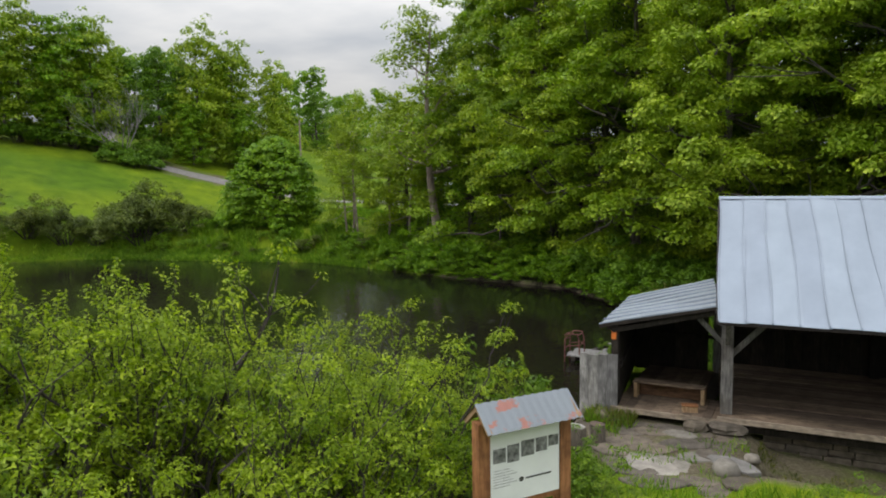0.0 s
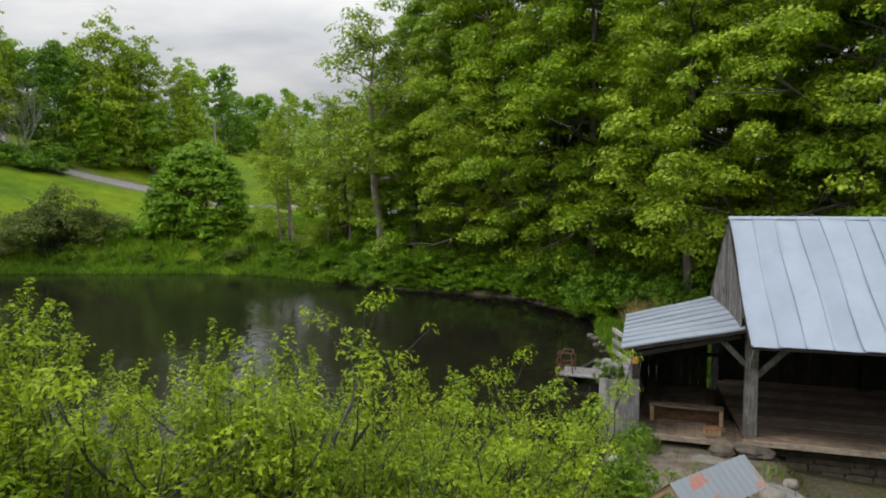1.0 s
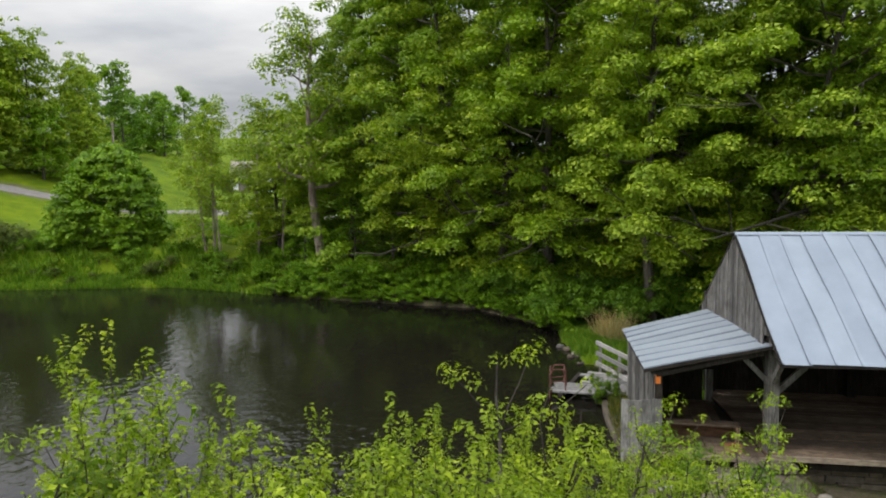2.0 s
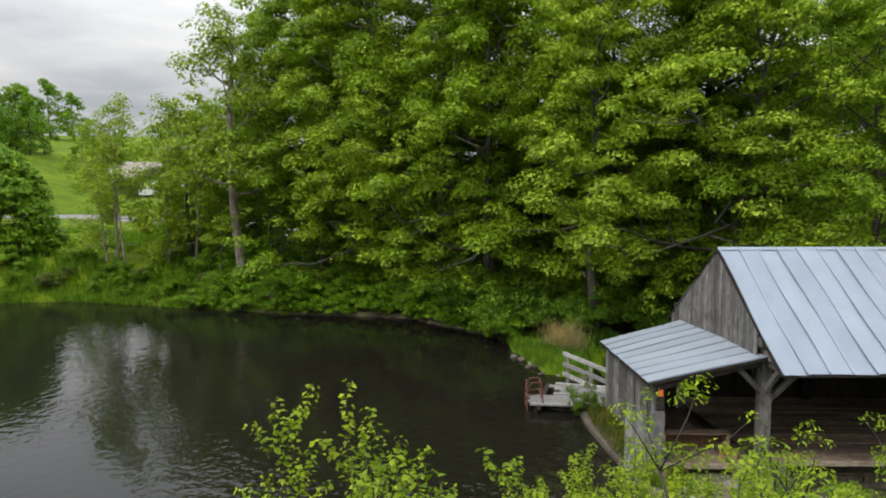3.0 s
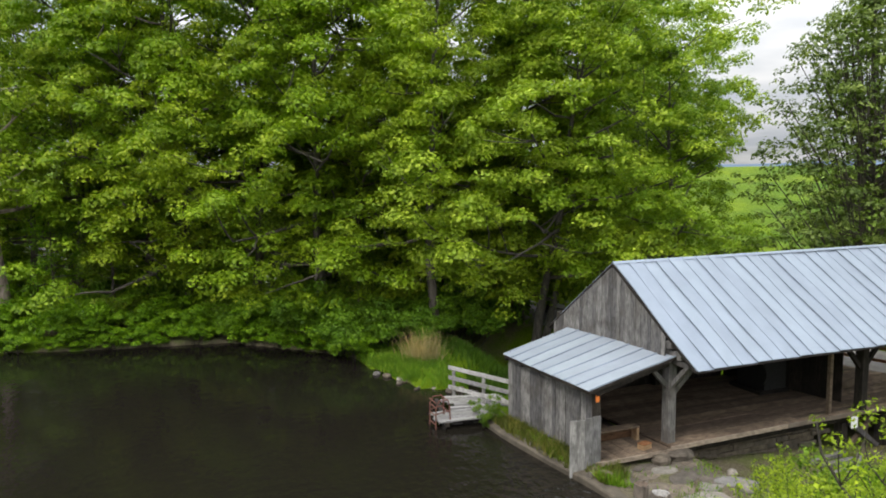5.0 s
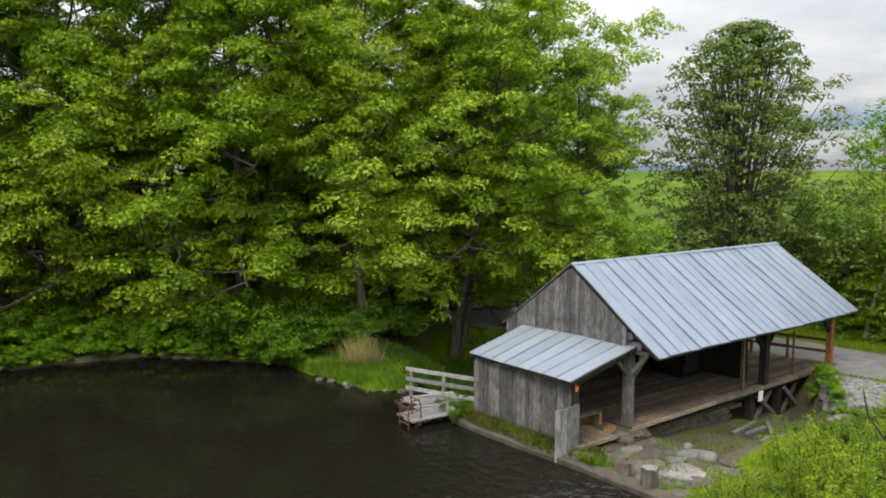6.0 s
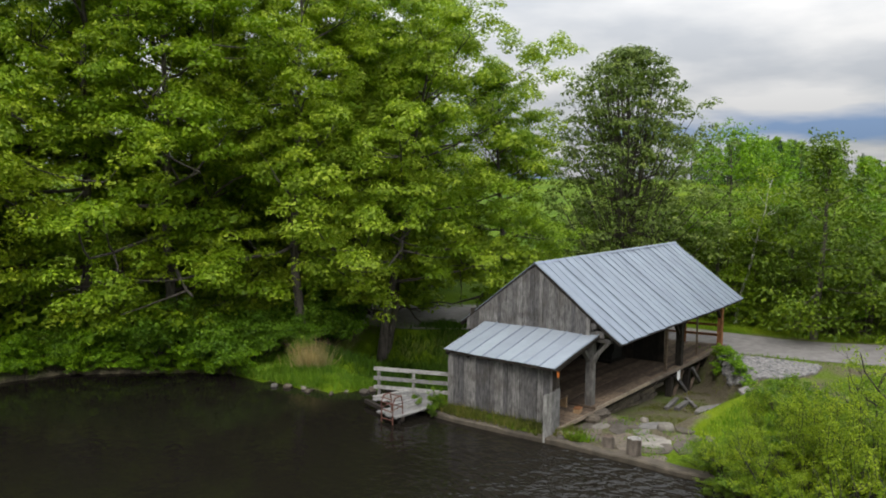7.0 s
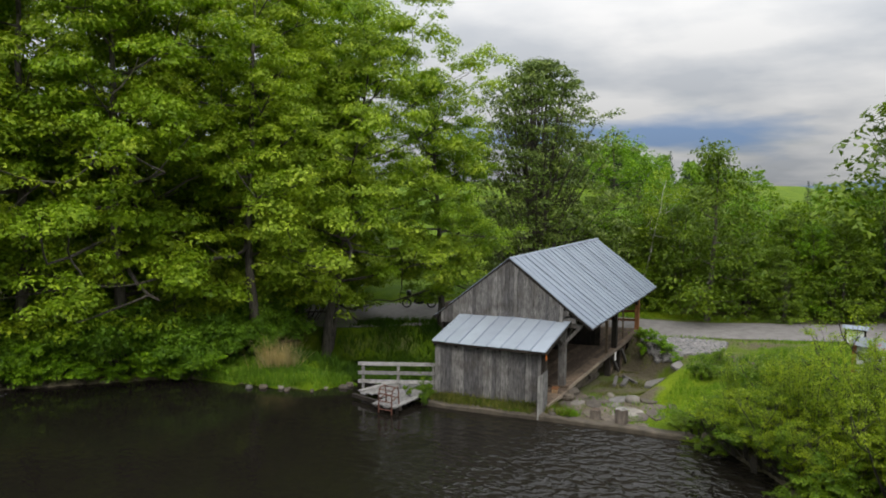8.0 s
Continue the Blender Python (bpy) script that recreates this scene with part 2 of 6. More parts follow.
def plain(name, color, rough=0.6, metal=0.0, grain=0.12, scale=12):
    m, nt, p, _ = material(name)
    n = tex(nt, scale, 4)
    lo = tuple(c * (1 - grain) for c in color)
    hi = tuple(min(1, c * (1 + grain)) for c in color)
    nt.links.new(ramp(nt, n.outputs["Fac"], [(0.3, lo), (0.7, hi)]), p.inputs["Base Color"])
    p.inputs["Roughness"].default_value, p.inputs["Metallic"].default_value = rough, metal
    return m


M = {
    "ground": ground_material(), "water": water_material(),
    "grey_wood": wood("grey_weathered_wood", (0.070, 0.068, 0.066), (0.250, 0.240, 0.231)),
    # old timber, its colour darkened further to hold the hall's interior shade
    "dark_wood": wood("shaded_old_timber", (0.013, 0.011, 0.009), (0.044, 0.036, 0.029), (0.010, 0.008, 0.007)),
    "deck_wood": wood("worn_deck_plank", (0.104, 0.074, 0.051), (0.235, 0.178, 0.128), (0.070, 0.050, 0.036), along=(0.12, 1, 1)),
    "pale_wood": wood("silvered_plank", (0.20, 0.195, 0.19), (0.42, 0.41, 0.39), (0.16, 0.155, 0.14), along=(1, 1, 1)),
    "rim_wood": wood("worn_edge_plank", (0.19, 0.150, 0.110), (0.36, 0.30, 0.235), (0.13, 0.10, 0.075), along=(0.12, 1, 1)),
    "panel_wood": wood("bleached_upright_plank", (0.13, 0.127, 0.12), (0.40, 0.39, 0.37), (0.11, 0.105, 0.095)),
    "brown_wood": wood("brown_stained_wood", (0.18, 0.075, 0.03), (0.36, 0.17, 0.075), (0.1, 0.04, 0.02)),
    "bench_wood": wood("worn_brown_plank", (0.10, 0.052, 0.028), (0.22, 0.125, 0.070), (0.06, 0.032, 0.02), along=(0.12, 1, 1)),
    "new_wood": wood("pale_sawn_wood", (0.30, 0.19, 0.10), (0.50, 0.35, 0.21), (0.22, 0.13, 0.07)),
    "roof": sheet_metal("galvanised_roof_sheet", (0.240, 0.284, 0.345)),
    # lean-to sheet: roof metal lightened, the sky's reflection put into its colour
    "low_roof": sheet_metal("sky_lit_roof_sheet", (0.315, 0.355, 0.405)),
    "seam": sheet_metal("weathered_roof_seam", (0.245, 0.285, 0.345), 0.0, 0.5),
    "kiosk_roof": sheet_metal("rusted_corrugated_sheet", (0.20, 0.225, 0.245), rust=0.05),
    "concrete": stone("old_concrete", (0.038, 0.032, 0.024), (0.105, 0.090, 0.068), 3),
    "stone": stone("field_stone", (0.055, 0.046, 0.035), (0.155, 0.132, 0.104), 4),
    "pale_stone": stone("pale_grey_stone", (0.12, 0.113, 0.10), (0.235, 0.22, 0.195), 5),
    "slab_concrete": stone("pale_concrete", (0.125, 0.120, 0.112), (0.25, 0.24, 0.225), 3),
    "riprap": stone("broken_riprap", (0.07, 0.07, 0.072), (0.26, 0.26, 0.265), 6),
    "gravel": stone("gravel_road", (0.19, 0.175, 0.16), (0.31, 0.29, 0.27), 2.2),
    "bark": bark("grey_brown_bark", (0.034, 0.029, 0.024), (0.125, 0.108, 0.09)),
    "pale_bark": bark("peeling_pale_bark", (0.14, 0.10, 0.085), (0.42, 0.34, 0.30), 5),
    "dead_bark": bark("grey_dead_bark", (0.13, 0.12, 0.115), (0.30, 0.28, 0.27), 5),
    "log_bark": bark("stripped_log", (0.05, 0.04, 0.032), (0.17, 0.14, 0.115), 8),
    "round": leaf("round_tree_leaves", (0.084, 0.160, 0.004), (0.150, 0.270, 0.008), (0.220, 0.350, 0.018)),
    "birch_bark": bark("white_birch_bark", (0.25, 0.24, 0.22), (0.72, 0.70, 0.66), 6),
    "twig": bark("dark_twig", (0.022, 0.018, 0.014), (0.065, 0.055, 0.042), 20),
    "maple": leaf("maple_leaves", (0.104, 0.170, 0.0060), (0.190, 0.292, 0.0110), (0.285, 0.380, 0.0300)),
    "ash": leaf("ash_leaves", (0.118, 0.178, 0.0070), (0.218, 0.302, 0.0140), (0.325, 0.400, 0.0380)),
    # pale leaves, brightened beyond their own tone so dim crowns look lit
    "lit_pale_maple": leaf("lit_pale_maple_leaves", (0.145, 0.215, 0.0110), (0.270, 0.360, 0.0220), (0.400, 0.475, 0.0600)),
    "deep": leaf("dense_dark_leaves", (0.058, 0.121, 0.0068), (0.105, 0.203, 0.0116), (0.156, 0.262, 0.0227)),
    "willow": leaf("willow_leaves", (0.120, 0.170, 0.0064), (0.224, 0.298, 0.0118), (0.345, 0.420, 0.0320), 0.52, 0.42),
    "shrub": leaf("shrub_leaves", (0.058, 0.122, 0.0029), (0.130, 0.250, 0.0064), (0.230, 0.380, 0.0184)),
    "fresh": leaf("fresh_shrub_leaves", (0.055, 0.105, 0.0038), (0.105, 0.182, 0.0066), (0.170, 0.252, 0.0180)),
    "silver": leaf("poplar_leaves", (0.060, 0.088, 0.0160), (0.130, 0.176, 0.0350), (0.260, 0.315, 0.0950)),
    "olive": leaf("olive_willow_leaves", (0.050, 0.068, 0.012), (0.092, 0.120, 0.020), (0.150, 0.185, 0.040)),
    "conifer": leaf("conifer_needles", (0.012, 0.030, 0.012), (0.020, 0.048, 0.018), (0.035, 0.07, 0.025), 0.7, 0.1),
    "hedge": leaf("roadside_leaves", (0.052, 0.092, 0.0040), (0.098, 0.155, 0.0070), (0.155, 0.215, 0.0160), 0.52, 0.2),
    "thicket": leaf("thicket_leaves", (0.080, 0.134, 0.0043), (0.145, 0.226, 0.0076), (0.225, 0.302, 0.0190), 0.52, 0.40),
    "grass": leaf("grass_blades", (0.06, 0.135, 0.006), (0.12, 0.22, 0.012), (0.22, 0.31, 0.04), 0.6, 0.3),
    # slope grass with the shade of the trees painted into its green
    "shade_grass": leaf("ravine_shade_grass", (0.026, 0.060, 0.004), (0.046, 0.098, 0.006), (0.075, 0.135, 0.012), 0.6, 0.25),
    "lush": leaf("lush_bank_weeds", (0.066, 0.135, 0.004), (0.125, 0.225, 0.008), (0.215, 0.315, 0.022), 0.6, 0.3),
    "weed": leaf("mixed_weeds", (0.05, 0.062, 0.012), (0.10, 0.115, 0.022), (0.20, 0.17, 0.06), 0.7, 0.3),
    "dry_grass": leaf("dry_grass_stems", (0.25, 0.18, 0.08), (0.42, 0.32, 0.16), (0.55, 0.44, 0.26), 0.8, 0.2),
    "rust": plain("rusty_iron", (0.12, 0.05, 0.035), 0.85, 0.2, 0.5),
    "black": plain("black_paint", (0.012, 0.012, 0.013), 0.3),
    "rubber": plain("black_rubber", (0.02, 0.02, 0.02), 0.85),
    "chrome": plain("chrome", (0.6, 0.6, 0.62), 0.15, 1.0, 0.05),
    "white": plain("white_board", (0.76, 0.77, 0.77), 0.45, 0, 0.06, 3),
    "ink": plain("dark_print", (0.06, 0.06, 0.06), 0.6),
    "grey_ink": plain("grey_print", (0.16, 0.16, 0.16), 0.6, 0, 0.9, 14),
    "pale_ink": plain("pale_print", (0.42, 0.42, 0.42), 0.6, 0, 0.5, 20),
    "orange": plain("orange_marker", (0.75, 0.20, 0.03), 0.6),
    "machine": plain("dark_machine_iron", (0.014, 0.014, 0.014), 0.8, 0.0, 0.4),
    "hill": plain("haze_blue_hill", (0.09, 0.13, 0.19), 1.0, 0, 0.15, 0.01),
}


# ---- building blocks ----
class Shape:
    """Collects vertices and faces for one mesh."""

    def __init__(self):
        self.v, self.f, self.smooth = [], [], False

    def add(self, verts, faces):
        n = len(self.v)
        self.v += [tuple(p) for p in verts]
        self.f += [tuple(i + n for i in f) for f in faces]
        return self

    def box(self, lo, hi, bevel=0.0):
        (a, b, c), (d, e, f) = lo, hi
        return self.prism([(a, b, c), (d, b, c), (d, e, c), (a, e, c)], (0, 0, f - c), bevel)

    def prism(self, base, up, bevel=0.0):
        up = Vector(up)
        base = [Vector(p) for p in base]
        n = len(base)
        if bevel:
            mid = sum(base, Vector()) / n
            h = up.normalized() * bevel
            inner = [p + (mid - p).normalized() * bevel for p in base]
            rings = [inner, [p + h for p in base], [p + up - h for p in base], [p + up for p in inner]]
        else:
            rings = [base, [p + up for p in base]]
        vs = [p for r in rings for p in r]
        fs = [tuple(range(n - 1, -1, -1)), tuple(range(len(vs) - n, len(vs)))]
        for k in range(len(rings) - 1):
            for i in range(n):
                j = (i + 1) % n
                fs.append((k * n + i, k * n + j, k * n + n + j, k * n + n + i))
        return self.add(vs, fs)

    def beam(self, p, q, w, h, bevel=0.012, up=(0, 0, 1)):
        """A squared timber from p to q, w wide and h high."""
        p, q = Vector(p), Vector(q)
        d = (q - p).normalized()
        side = d.cross(Vector(up))
        side = side.normalized() if side.length > 1e-4 else Vector((1, 0, 0))
        top = side.cross(d).normalized()
        s, t = side * w / 2, top * h / 2
        return self.prism([p - s - t, p + s - t, p + s + t, p - s + t], q - p, bevel)

    def tube(self, points, radii, n=8, cap=True):
        """A round limb through the points, tapering."""
        pts = [Vector(p) for p in points]
        rings = []
        for i, p in enumerate(pts):
            d = (pts[min(i + 1, len(pts) - 1)] - pts[max(i - 1, 0)]).normalized()
            a = d.cross(Vector((0.3, 0.9, 0.1)))
            a = a.normalized() if a.length > 1e-3 else Vector((1, 0, 0))
            b = d.cross(a)
            rings += [p + (a * math.cos(k * 2 * math.pi / n) + b * math.sin(k * 2 * math.pi / n)) * radii[i] for k in range(n)]
        fs = [(i * n + k, i * n + (k + 1) % n, (i + 1) * n + (k + 1) % n, (i + 1) * n + k) for i in range(len(pts) - 1) for k in range(n)]
        if cap:
            fs += [tuple(range(n - 1, -1, -1)), tuple(range(len(rings) - n, len(rings)))]
        return self.add(rings, fs)

    def map(self, fn):
        self.v = [tuple(fn(*p)) for p in self.v]
        return self

    def mesh(self, name, mat):
        me = bpy.data.meshes.new(name)
        me.from_pydata(self.v, [], self.f)
        if self.smooth:
            me.polygons.foreach_set("use_smooth", [True] * len(me.polygons))
        me.materials.append(mat)
        me.update()
        return me


def part(name, shape, mat, parent=None, label="", smooth=False):
    """Links a shape (or a ready mesh) as one object, under a thing or a part."""
    if isinstance(shape, Shape):
        shape.smooth = smooth
        shape = shape.mesh(name, mat)
    ob = new(name, shape)
    if parent:
        ob.parent = parent
    return tagged(ob, label)


def thing(name, label, category, at=(0, 0, 0), turn=0.0, group="", kind=""):
    e = new(name)
    e.matrix_basis = pose(*at, 0, 0, turn)
    e.empty_display_size = 0.2
    return tagged(e, label, category, group, kind)


def rnd(a, b):
    return random.uniform(a, b)


def rock(shape, c, sx, sy, sz, seed, n=9):
    """An uneven boulder or slab, rounded, flat below."""
    rows = 5
    vs, fs = [], []
    for i in range(rows + 1):
        ph = math.pi * (i / rows) - math.pi / 2
        for k in range(n):
            th = 2 * math.pi * k / n
            x, y, z = math.cos(ph) * math.cos(th), math.cos(ph) * math.sin(th), math.sin(ph)
            w = 1 + 0.35 * noise.noise(Vector((x * 1.4 + seed * 7.1, y * 1.4 - seed * 3.3, z * 1.4)))
            p = abs(math.cos(ph)) ** 0.45 if abs(math.cos(ph)) > 1e-6 else 0
            r = p / max(abs(math.cos(ph)), 1e-6) if abs(math.cos(ph)) > 1e-6 else 0
            vs.append((c[0] + x * r * w * sx, c[1] + y * r * w * sy, c[2] + max(z, -0.6) * sz * (0.8 + 0.2 * w)))
    for i in range(rows):
        for k in range(n):
            fs.append((i * n + k, i * n + (k + 1) % n, (i + 1) * n + (k + 1) % n, (i + 1) * n + k))
    return shape.add(vs, fs)


# ---- ground, pond and road ----
POND = [(-2.6, -7.6), (-2.85, -3.5), (-3.35, 0.5), (-3.45, 3.3), (-2.2, 4.2), (-2.3, 5.6), (-3.2, 6.4), (-4.2, 7.0), (-4.9, 9.8), (-5.6, 13.2), (-7.6, 15.2),
        (-10.4, 18.0), (-17.0, 19.1), (-23.4, 21.0), (-31.8, 23.3), (-42.8, 20.9), (-52.0, 18.5), (-62.0, 8.0), (-60.0, -14.0), (-46.0, -30.0),
        (-26.0, -33.0), (-14.0, -27.0), (-9.6, -19.0), (-8.0, -13.6), (-6.6, -11.3), (-4.9, -10.5), (-3.4, -9.3)]
ROAD = [(30.0, -38.0), (23.0, -20.0), (19.0, -12.5), (16.2, -7.0), (14.9, -1.5), (13.9, 4.0), (12.7, 9.9), (9.5, 15.1), (2.2, 25.2), (-5.5, 34.5), (-20.0, 44.0), (-36.0, 50.3), (-49.0, 56.0),
        (-57.5, 55.2), (-64.5, 49.8), (-71.0, 45.4), (-78.0, 45.0), (-90.0, 50.0), (-104.0, 62.0)]


RIPRAP = [(11.0, -3.0), (11.6, -3.8), (12.5, -7.1), (11.0, -7.2), (9.4, -6.6), (8.2, -5.5), (9.3, -4.1)]


def line_distance(x, y, pts, closed):
    d = np.full(np.shape(x), 1e9)
    for i in range(len(pts) - (0 if closed else 1)):
        (ax, ay), (bx, by) = pts[i], pts[(i + 1) % len(pts)]
        t = np.clip(((x - ax) * (bx - ax) + (y - ay) * (by - ay)) / ((bx - ax) ** 2 + (by - ay) ** 2), 0, 1)
        d = np.minimum(d, np.hypot(x - ax - t * (bx - ax), y - ay - t * (by - ay)))
    return d


def inside(x, y, pts):
    c = np.zeros(np.shape(x), bool)
    for i in range(len(pts)):
        (ax, ay), (bx, by) = pts[i], pts[i - 1]
        c ^= ((ay > y) != (by > y)) & (x < (bx - ax) * (y - ay) / (by - ay + 1e-12) + ax)
    return c


def step(a, b, x):
    t = np.clip((x - a) / (b - a), 0, 1)
    return t * t * (3 - 2 * t)


def wavy(x, y, s, seed=0.0):
    return np.sin(x * s + seed) * np.sin(y * s * 1.13 + 1.7 * seed) + 0.5 * np.sin(x * s * 2.3 + y * s * 1.9 + seed)


def height(x, y):
    """The lie of the land."""
    x, y = np.asarray(x, float), np.asarray(y, float)
    d = line_distance(x, y, POND, True)
    wet = inside(x, y, POND)
    z = 0.10 + 0.28 * (1 - np.exp(-d / 0.7)) + 0.05 * wavy(x, y, 0.45) * step(0.5, 3, d)
    north = 0.05 * np.clip(y - 22, 0, 30) + 0.03 * np.clip(y - 52, 0, 30)
    z = z + north * step(30, 0, x)                                                         # rise to the north
    bank = 1.7 * step(-12, -30, x) * step(12, 18, y)
    z = z + bank * step(0.3, 4.5, d)                                                       # bank above the far shore
    w = np.clip(-x - 55, 0, 120)
    z = z + 17 * (1 - np.exp(-0.028 * w * w / (w + 6))) * step(-60, 0, y)                 # meadow hill beyond the pond
    u = (x + y) * 0.7071
    z = z + 0.075 * np.clip(u - 17, 0, 120) * step(-12, 38, y)                             # meadow hill beyond the road
    z = z + 1.0 * step(-7.0, -11.8, y) * step(15, 9, x) * step(0.5, 4, d)                  # bank to the south
    # sluice and stream bed under and behind the mill
    bed = -0.42 - 0.085 * np.clip(x - 2, 0, 10) - 0.4 * step(2.5, 5.5, y)
    f = step(0.7, 1.3, x + 0.25 * np.sin(y * 1.7)) * step(14.0, 11.6, x + 0.35 * y) * step(-5.6, -4.4, y + 0.10 * (x - 2)) * step(12.6, 9.6, y)
    f = f * step(14.2, 12.7, x - y)                                                        # the riprap bank closes the pit
    z = z * (1 - f) + bed * f
    f = step(-2.7, -1.7, x) * step(1.6, 0.8, x) * step(3.0, 3.6, y) * step(9.5, 6.5, y + 0.5 * x)
    z = z * (1 - f) - 0.45 * f
    f = step(-0.8, 2.0, x) * step(8.6, 4.8, x + 0.25 * (y - 9)) * step(4.5, 7.0, y) * step(17.5, 13.8, y)
    z = z * (1 - f) - 1.35 * f
    f = step(-2.42, -2.2, x + 0.13 * y) * step(1.0, 0.7, x) * step(-2.5, -2.3, y) * step(2.6, 2.2, y)
    z = z * (1 - f) + 0.02 * f
    f = step(-2.75, -2.3, x + 0.03 * y) * step(1.7, 0.9, x) * step(-8.2, -6.2, y) * step(-2.1, -2.3, y)
    z = z * (1 - f) + (0.05 + 0.02 * np.sin(3 * x) * np.sin(2.3 * y)) * f
    r = line_distance(x, y, ROAD, False)
    wide = step(5.0, 8.0, y)                                                               # narrow verge beside the mill
    k = step(3.3, 2.75, r) * (1 - wide) + step(6.2, 4.2, r) * wide
    zr = 0.3 + north + bank + 17 * (1 - np.exp(-0.028 * w * w / (w + 6)))
    z = z * (1 - k) + zr * k
    return np.where(wet, -0.15 - 1.3 * (1 - np.exp(-d / 1.5)), z)


def at_ground(x, y):
    return float(height(x, y))


def build_ground():
    fine = np.arange(-66, 34.01, 0.5)
    tail = np.array([1.5, 4, 8, 14, 24, 40, 70, 120, 220, 400, 800, 1600, 2600])
    xs = np.concatenate([fine[0] - tail[::-1], fine, fine[-1] + tail])
    fy = np.concatenate([np.arange(-40, -14, 0.8), np.arange(-14, 28, 0.35), np.arange(28, 90, 1.5)])
    ys = np.concatenate([fy[0] - tail[::-1], fy, fy[-1] + tail])
    X, Y = np.meshgrid(xs, ys)
    Z = height(X, Y)
    n, m = len(xs), len(ys)
    v = np.stack([X, Y, Z], -1).reshape(-1, 3)
    i = (np.arange(m - 1)[:, None] * n + np.arange(n - 1)).reshape(-1)
    f = np.stack([i, i + 1, i + n + 1, i + n], -1)
    me = bpy.data.meshes.new("ground")
    me.from_pydata(v.tolist(), [], f.tolist())
    me.polygons.foreach_set("use_smooth", [True] * len(me.polygons))
    bare = np.zeros(v.shape[0], np.float32)
    x, y, z = v[:, 0], v[:, 1], v[:, 2]
    bare = np.maximum(bare, step(0.02, -0.12, z) * inside(x, y, POND))
    bare = np.maximum(bare, 0.68 * step(-3.4, -2.6, x) * step(3.4, 2.0, x) * step(-6.8, -5.2, y) * step(-1.0, -2.2, y))
    bare = np.maximum(bare, 0.8 * step(1.3, 0.4, np.hypot((x - 6.6) / 2.8, (y + 8.9) / 1.7)))
    bare = np.maximum(bare, 0.5 * step(3.6, 2.7, line_distance(x, y, ROAD, False)))
    bare = np.maximum(bare, 0.45 * step(-1.0, -1.25, z) * step(4.0, 2.8, y))
    bare = np.maximum(bare, 0.58 * step(-5.5, -4.2, y) * step(4, 2.8, y) * step(0, 2, x) * step(15, 12, x))
    bare = np.maximum(bare, 0.50 * step(-13.5, -10, y) * step(-3, -5, y) * step(4, 6.5, x) * step(16, 14, x))
    bare = np.maximum(bare, 0.62 * step(-23, -20, x) * step(9, 6, x) * step(0.0, 4.0, y - 11.5 - 0.45 * np.clip(-x - 5, 0, 30)) * step(44, 36, y))
    # earth under the slope grass, deepens the painted tree shade
    bare = np.maximum(bare, 0.40 * step(-1.6, 0.4, x) * step(9.5, 7.0, x) * step(3.4, 4.6, y) * step(16, 13, y))
    bare = np.maximum(bare, 0.75 * step(2.2, 1.0, line_distance(x, y, POND, True)) * step(-7.5, -9.0, y) * step(-12, -9.5, x))
    bare = np.maximum(bare, 0.6 * step(19.5, 21, x) * step(46, 36, x) * step(-20, -16, y) * step(9, 6, y))
    bare = np.where(inside(x, y, RIPRAP), 0.8, bare)
    a = me.attributes.new("bare", "FLOAT", "POINT")
    a.data.foreach_set("value", bare.astype(np.float32))
    me.materials.append(M["ground"])
    tagged(new("ground", me), "green meadow ground with stony patches round the pond", "ground", kind="structure")
    s = Shape()
    ring = [(-2.0, -9.2), (-1.9, 7.4), (-6.0, 18.0), (-10, 20.5), (-32, 26), (-64, 24), (-66, -36), (-8, -36), (-5, -12)]
    s.add([(p[0], p[1], 0.0) for p in ring], [tuple(range(len(ring)))])
    tagged(part("water", s, M["water"]), "dark still mill pond water with wind ripples", "water", kind="structure")


def smooth_line(pts, step_len):
    out = []
    for i in range(len(pts) - 1):
        p0, p1, p2, p3 = (Vector(pts[max(0, min(len(pts) - 1, i + k))]) for k in (-1, 0, 1, 2))
        n = max(2, int((p2 - p1).length / step_len))
        for k in range(n):
            t = k / n
            out.append(0.5 * ((2 * p1) + (p2 - p0) * t + (2 * p0 - 5 * p1 + 4 * p2 - p3) * t * t + (3 * p1 - p0 - 3 * p2 + p3) * t ** 3))
    return out


def build_road():
    pts = smooth_line(ROAD, 1.0)
    s = Shape()
    v, f = [], []
    cols = 6
    for i, p in enumerate(pts):
        d = (pts[min(i + 1, len(pts) - 1)] - pts[max(i - 1, 0)]).normalized()
        side = Vector((-d.y, d.x))
        for c in range(cols + 1):
            u = c / cols * 2 - 1
            q = p + side * (u * (2.35 - 1.1 * float(step(-52, -60, p.x)) + 1.8 * float(step(7.0, 2.5, abs(p.y - 13.0)) * (p.x > 0)) + 0.15 * math.sin(i * 0.7 + u)))
            zr = float(height(q.x, q.y))
            v.append((q.x, q.y, zr + 0.03 + 0.06 * (1 - u * u) - 0.03 * (abs(abs(u) - 0.45) < 0.2)))
    for i in range(len(pts) - 1):
        for c in range(cols):
            k = i * (cols + 1) + c
            f.append((k, k + 1, k + cols + 2, k + cols + 1))
    s.add(v, f)
    tagged(part("road", s, M["gravel"], smooth=True), "grey-brown gravel country road past the mill", "road", kind="structure")


build_ground()
build_road()


# ---- the mill: an open timber hall on a deck, with a lean-to ----
def warp(x, y, z):
    """The old frame stands a little out of square."""
    return (x + y * (-0.12 - 0.012 * x), y * (1 - 0.006 * x), z + 0.02 * math.sin(x * 0.55))


DECK, RIDGE, EAVE = 0.42, 5.54, 2.88
mill = thing("mill_hall", "open weathered timber mill hall with pale metal roof on a deck", "building")


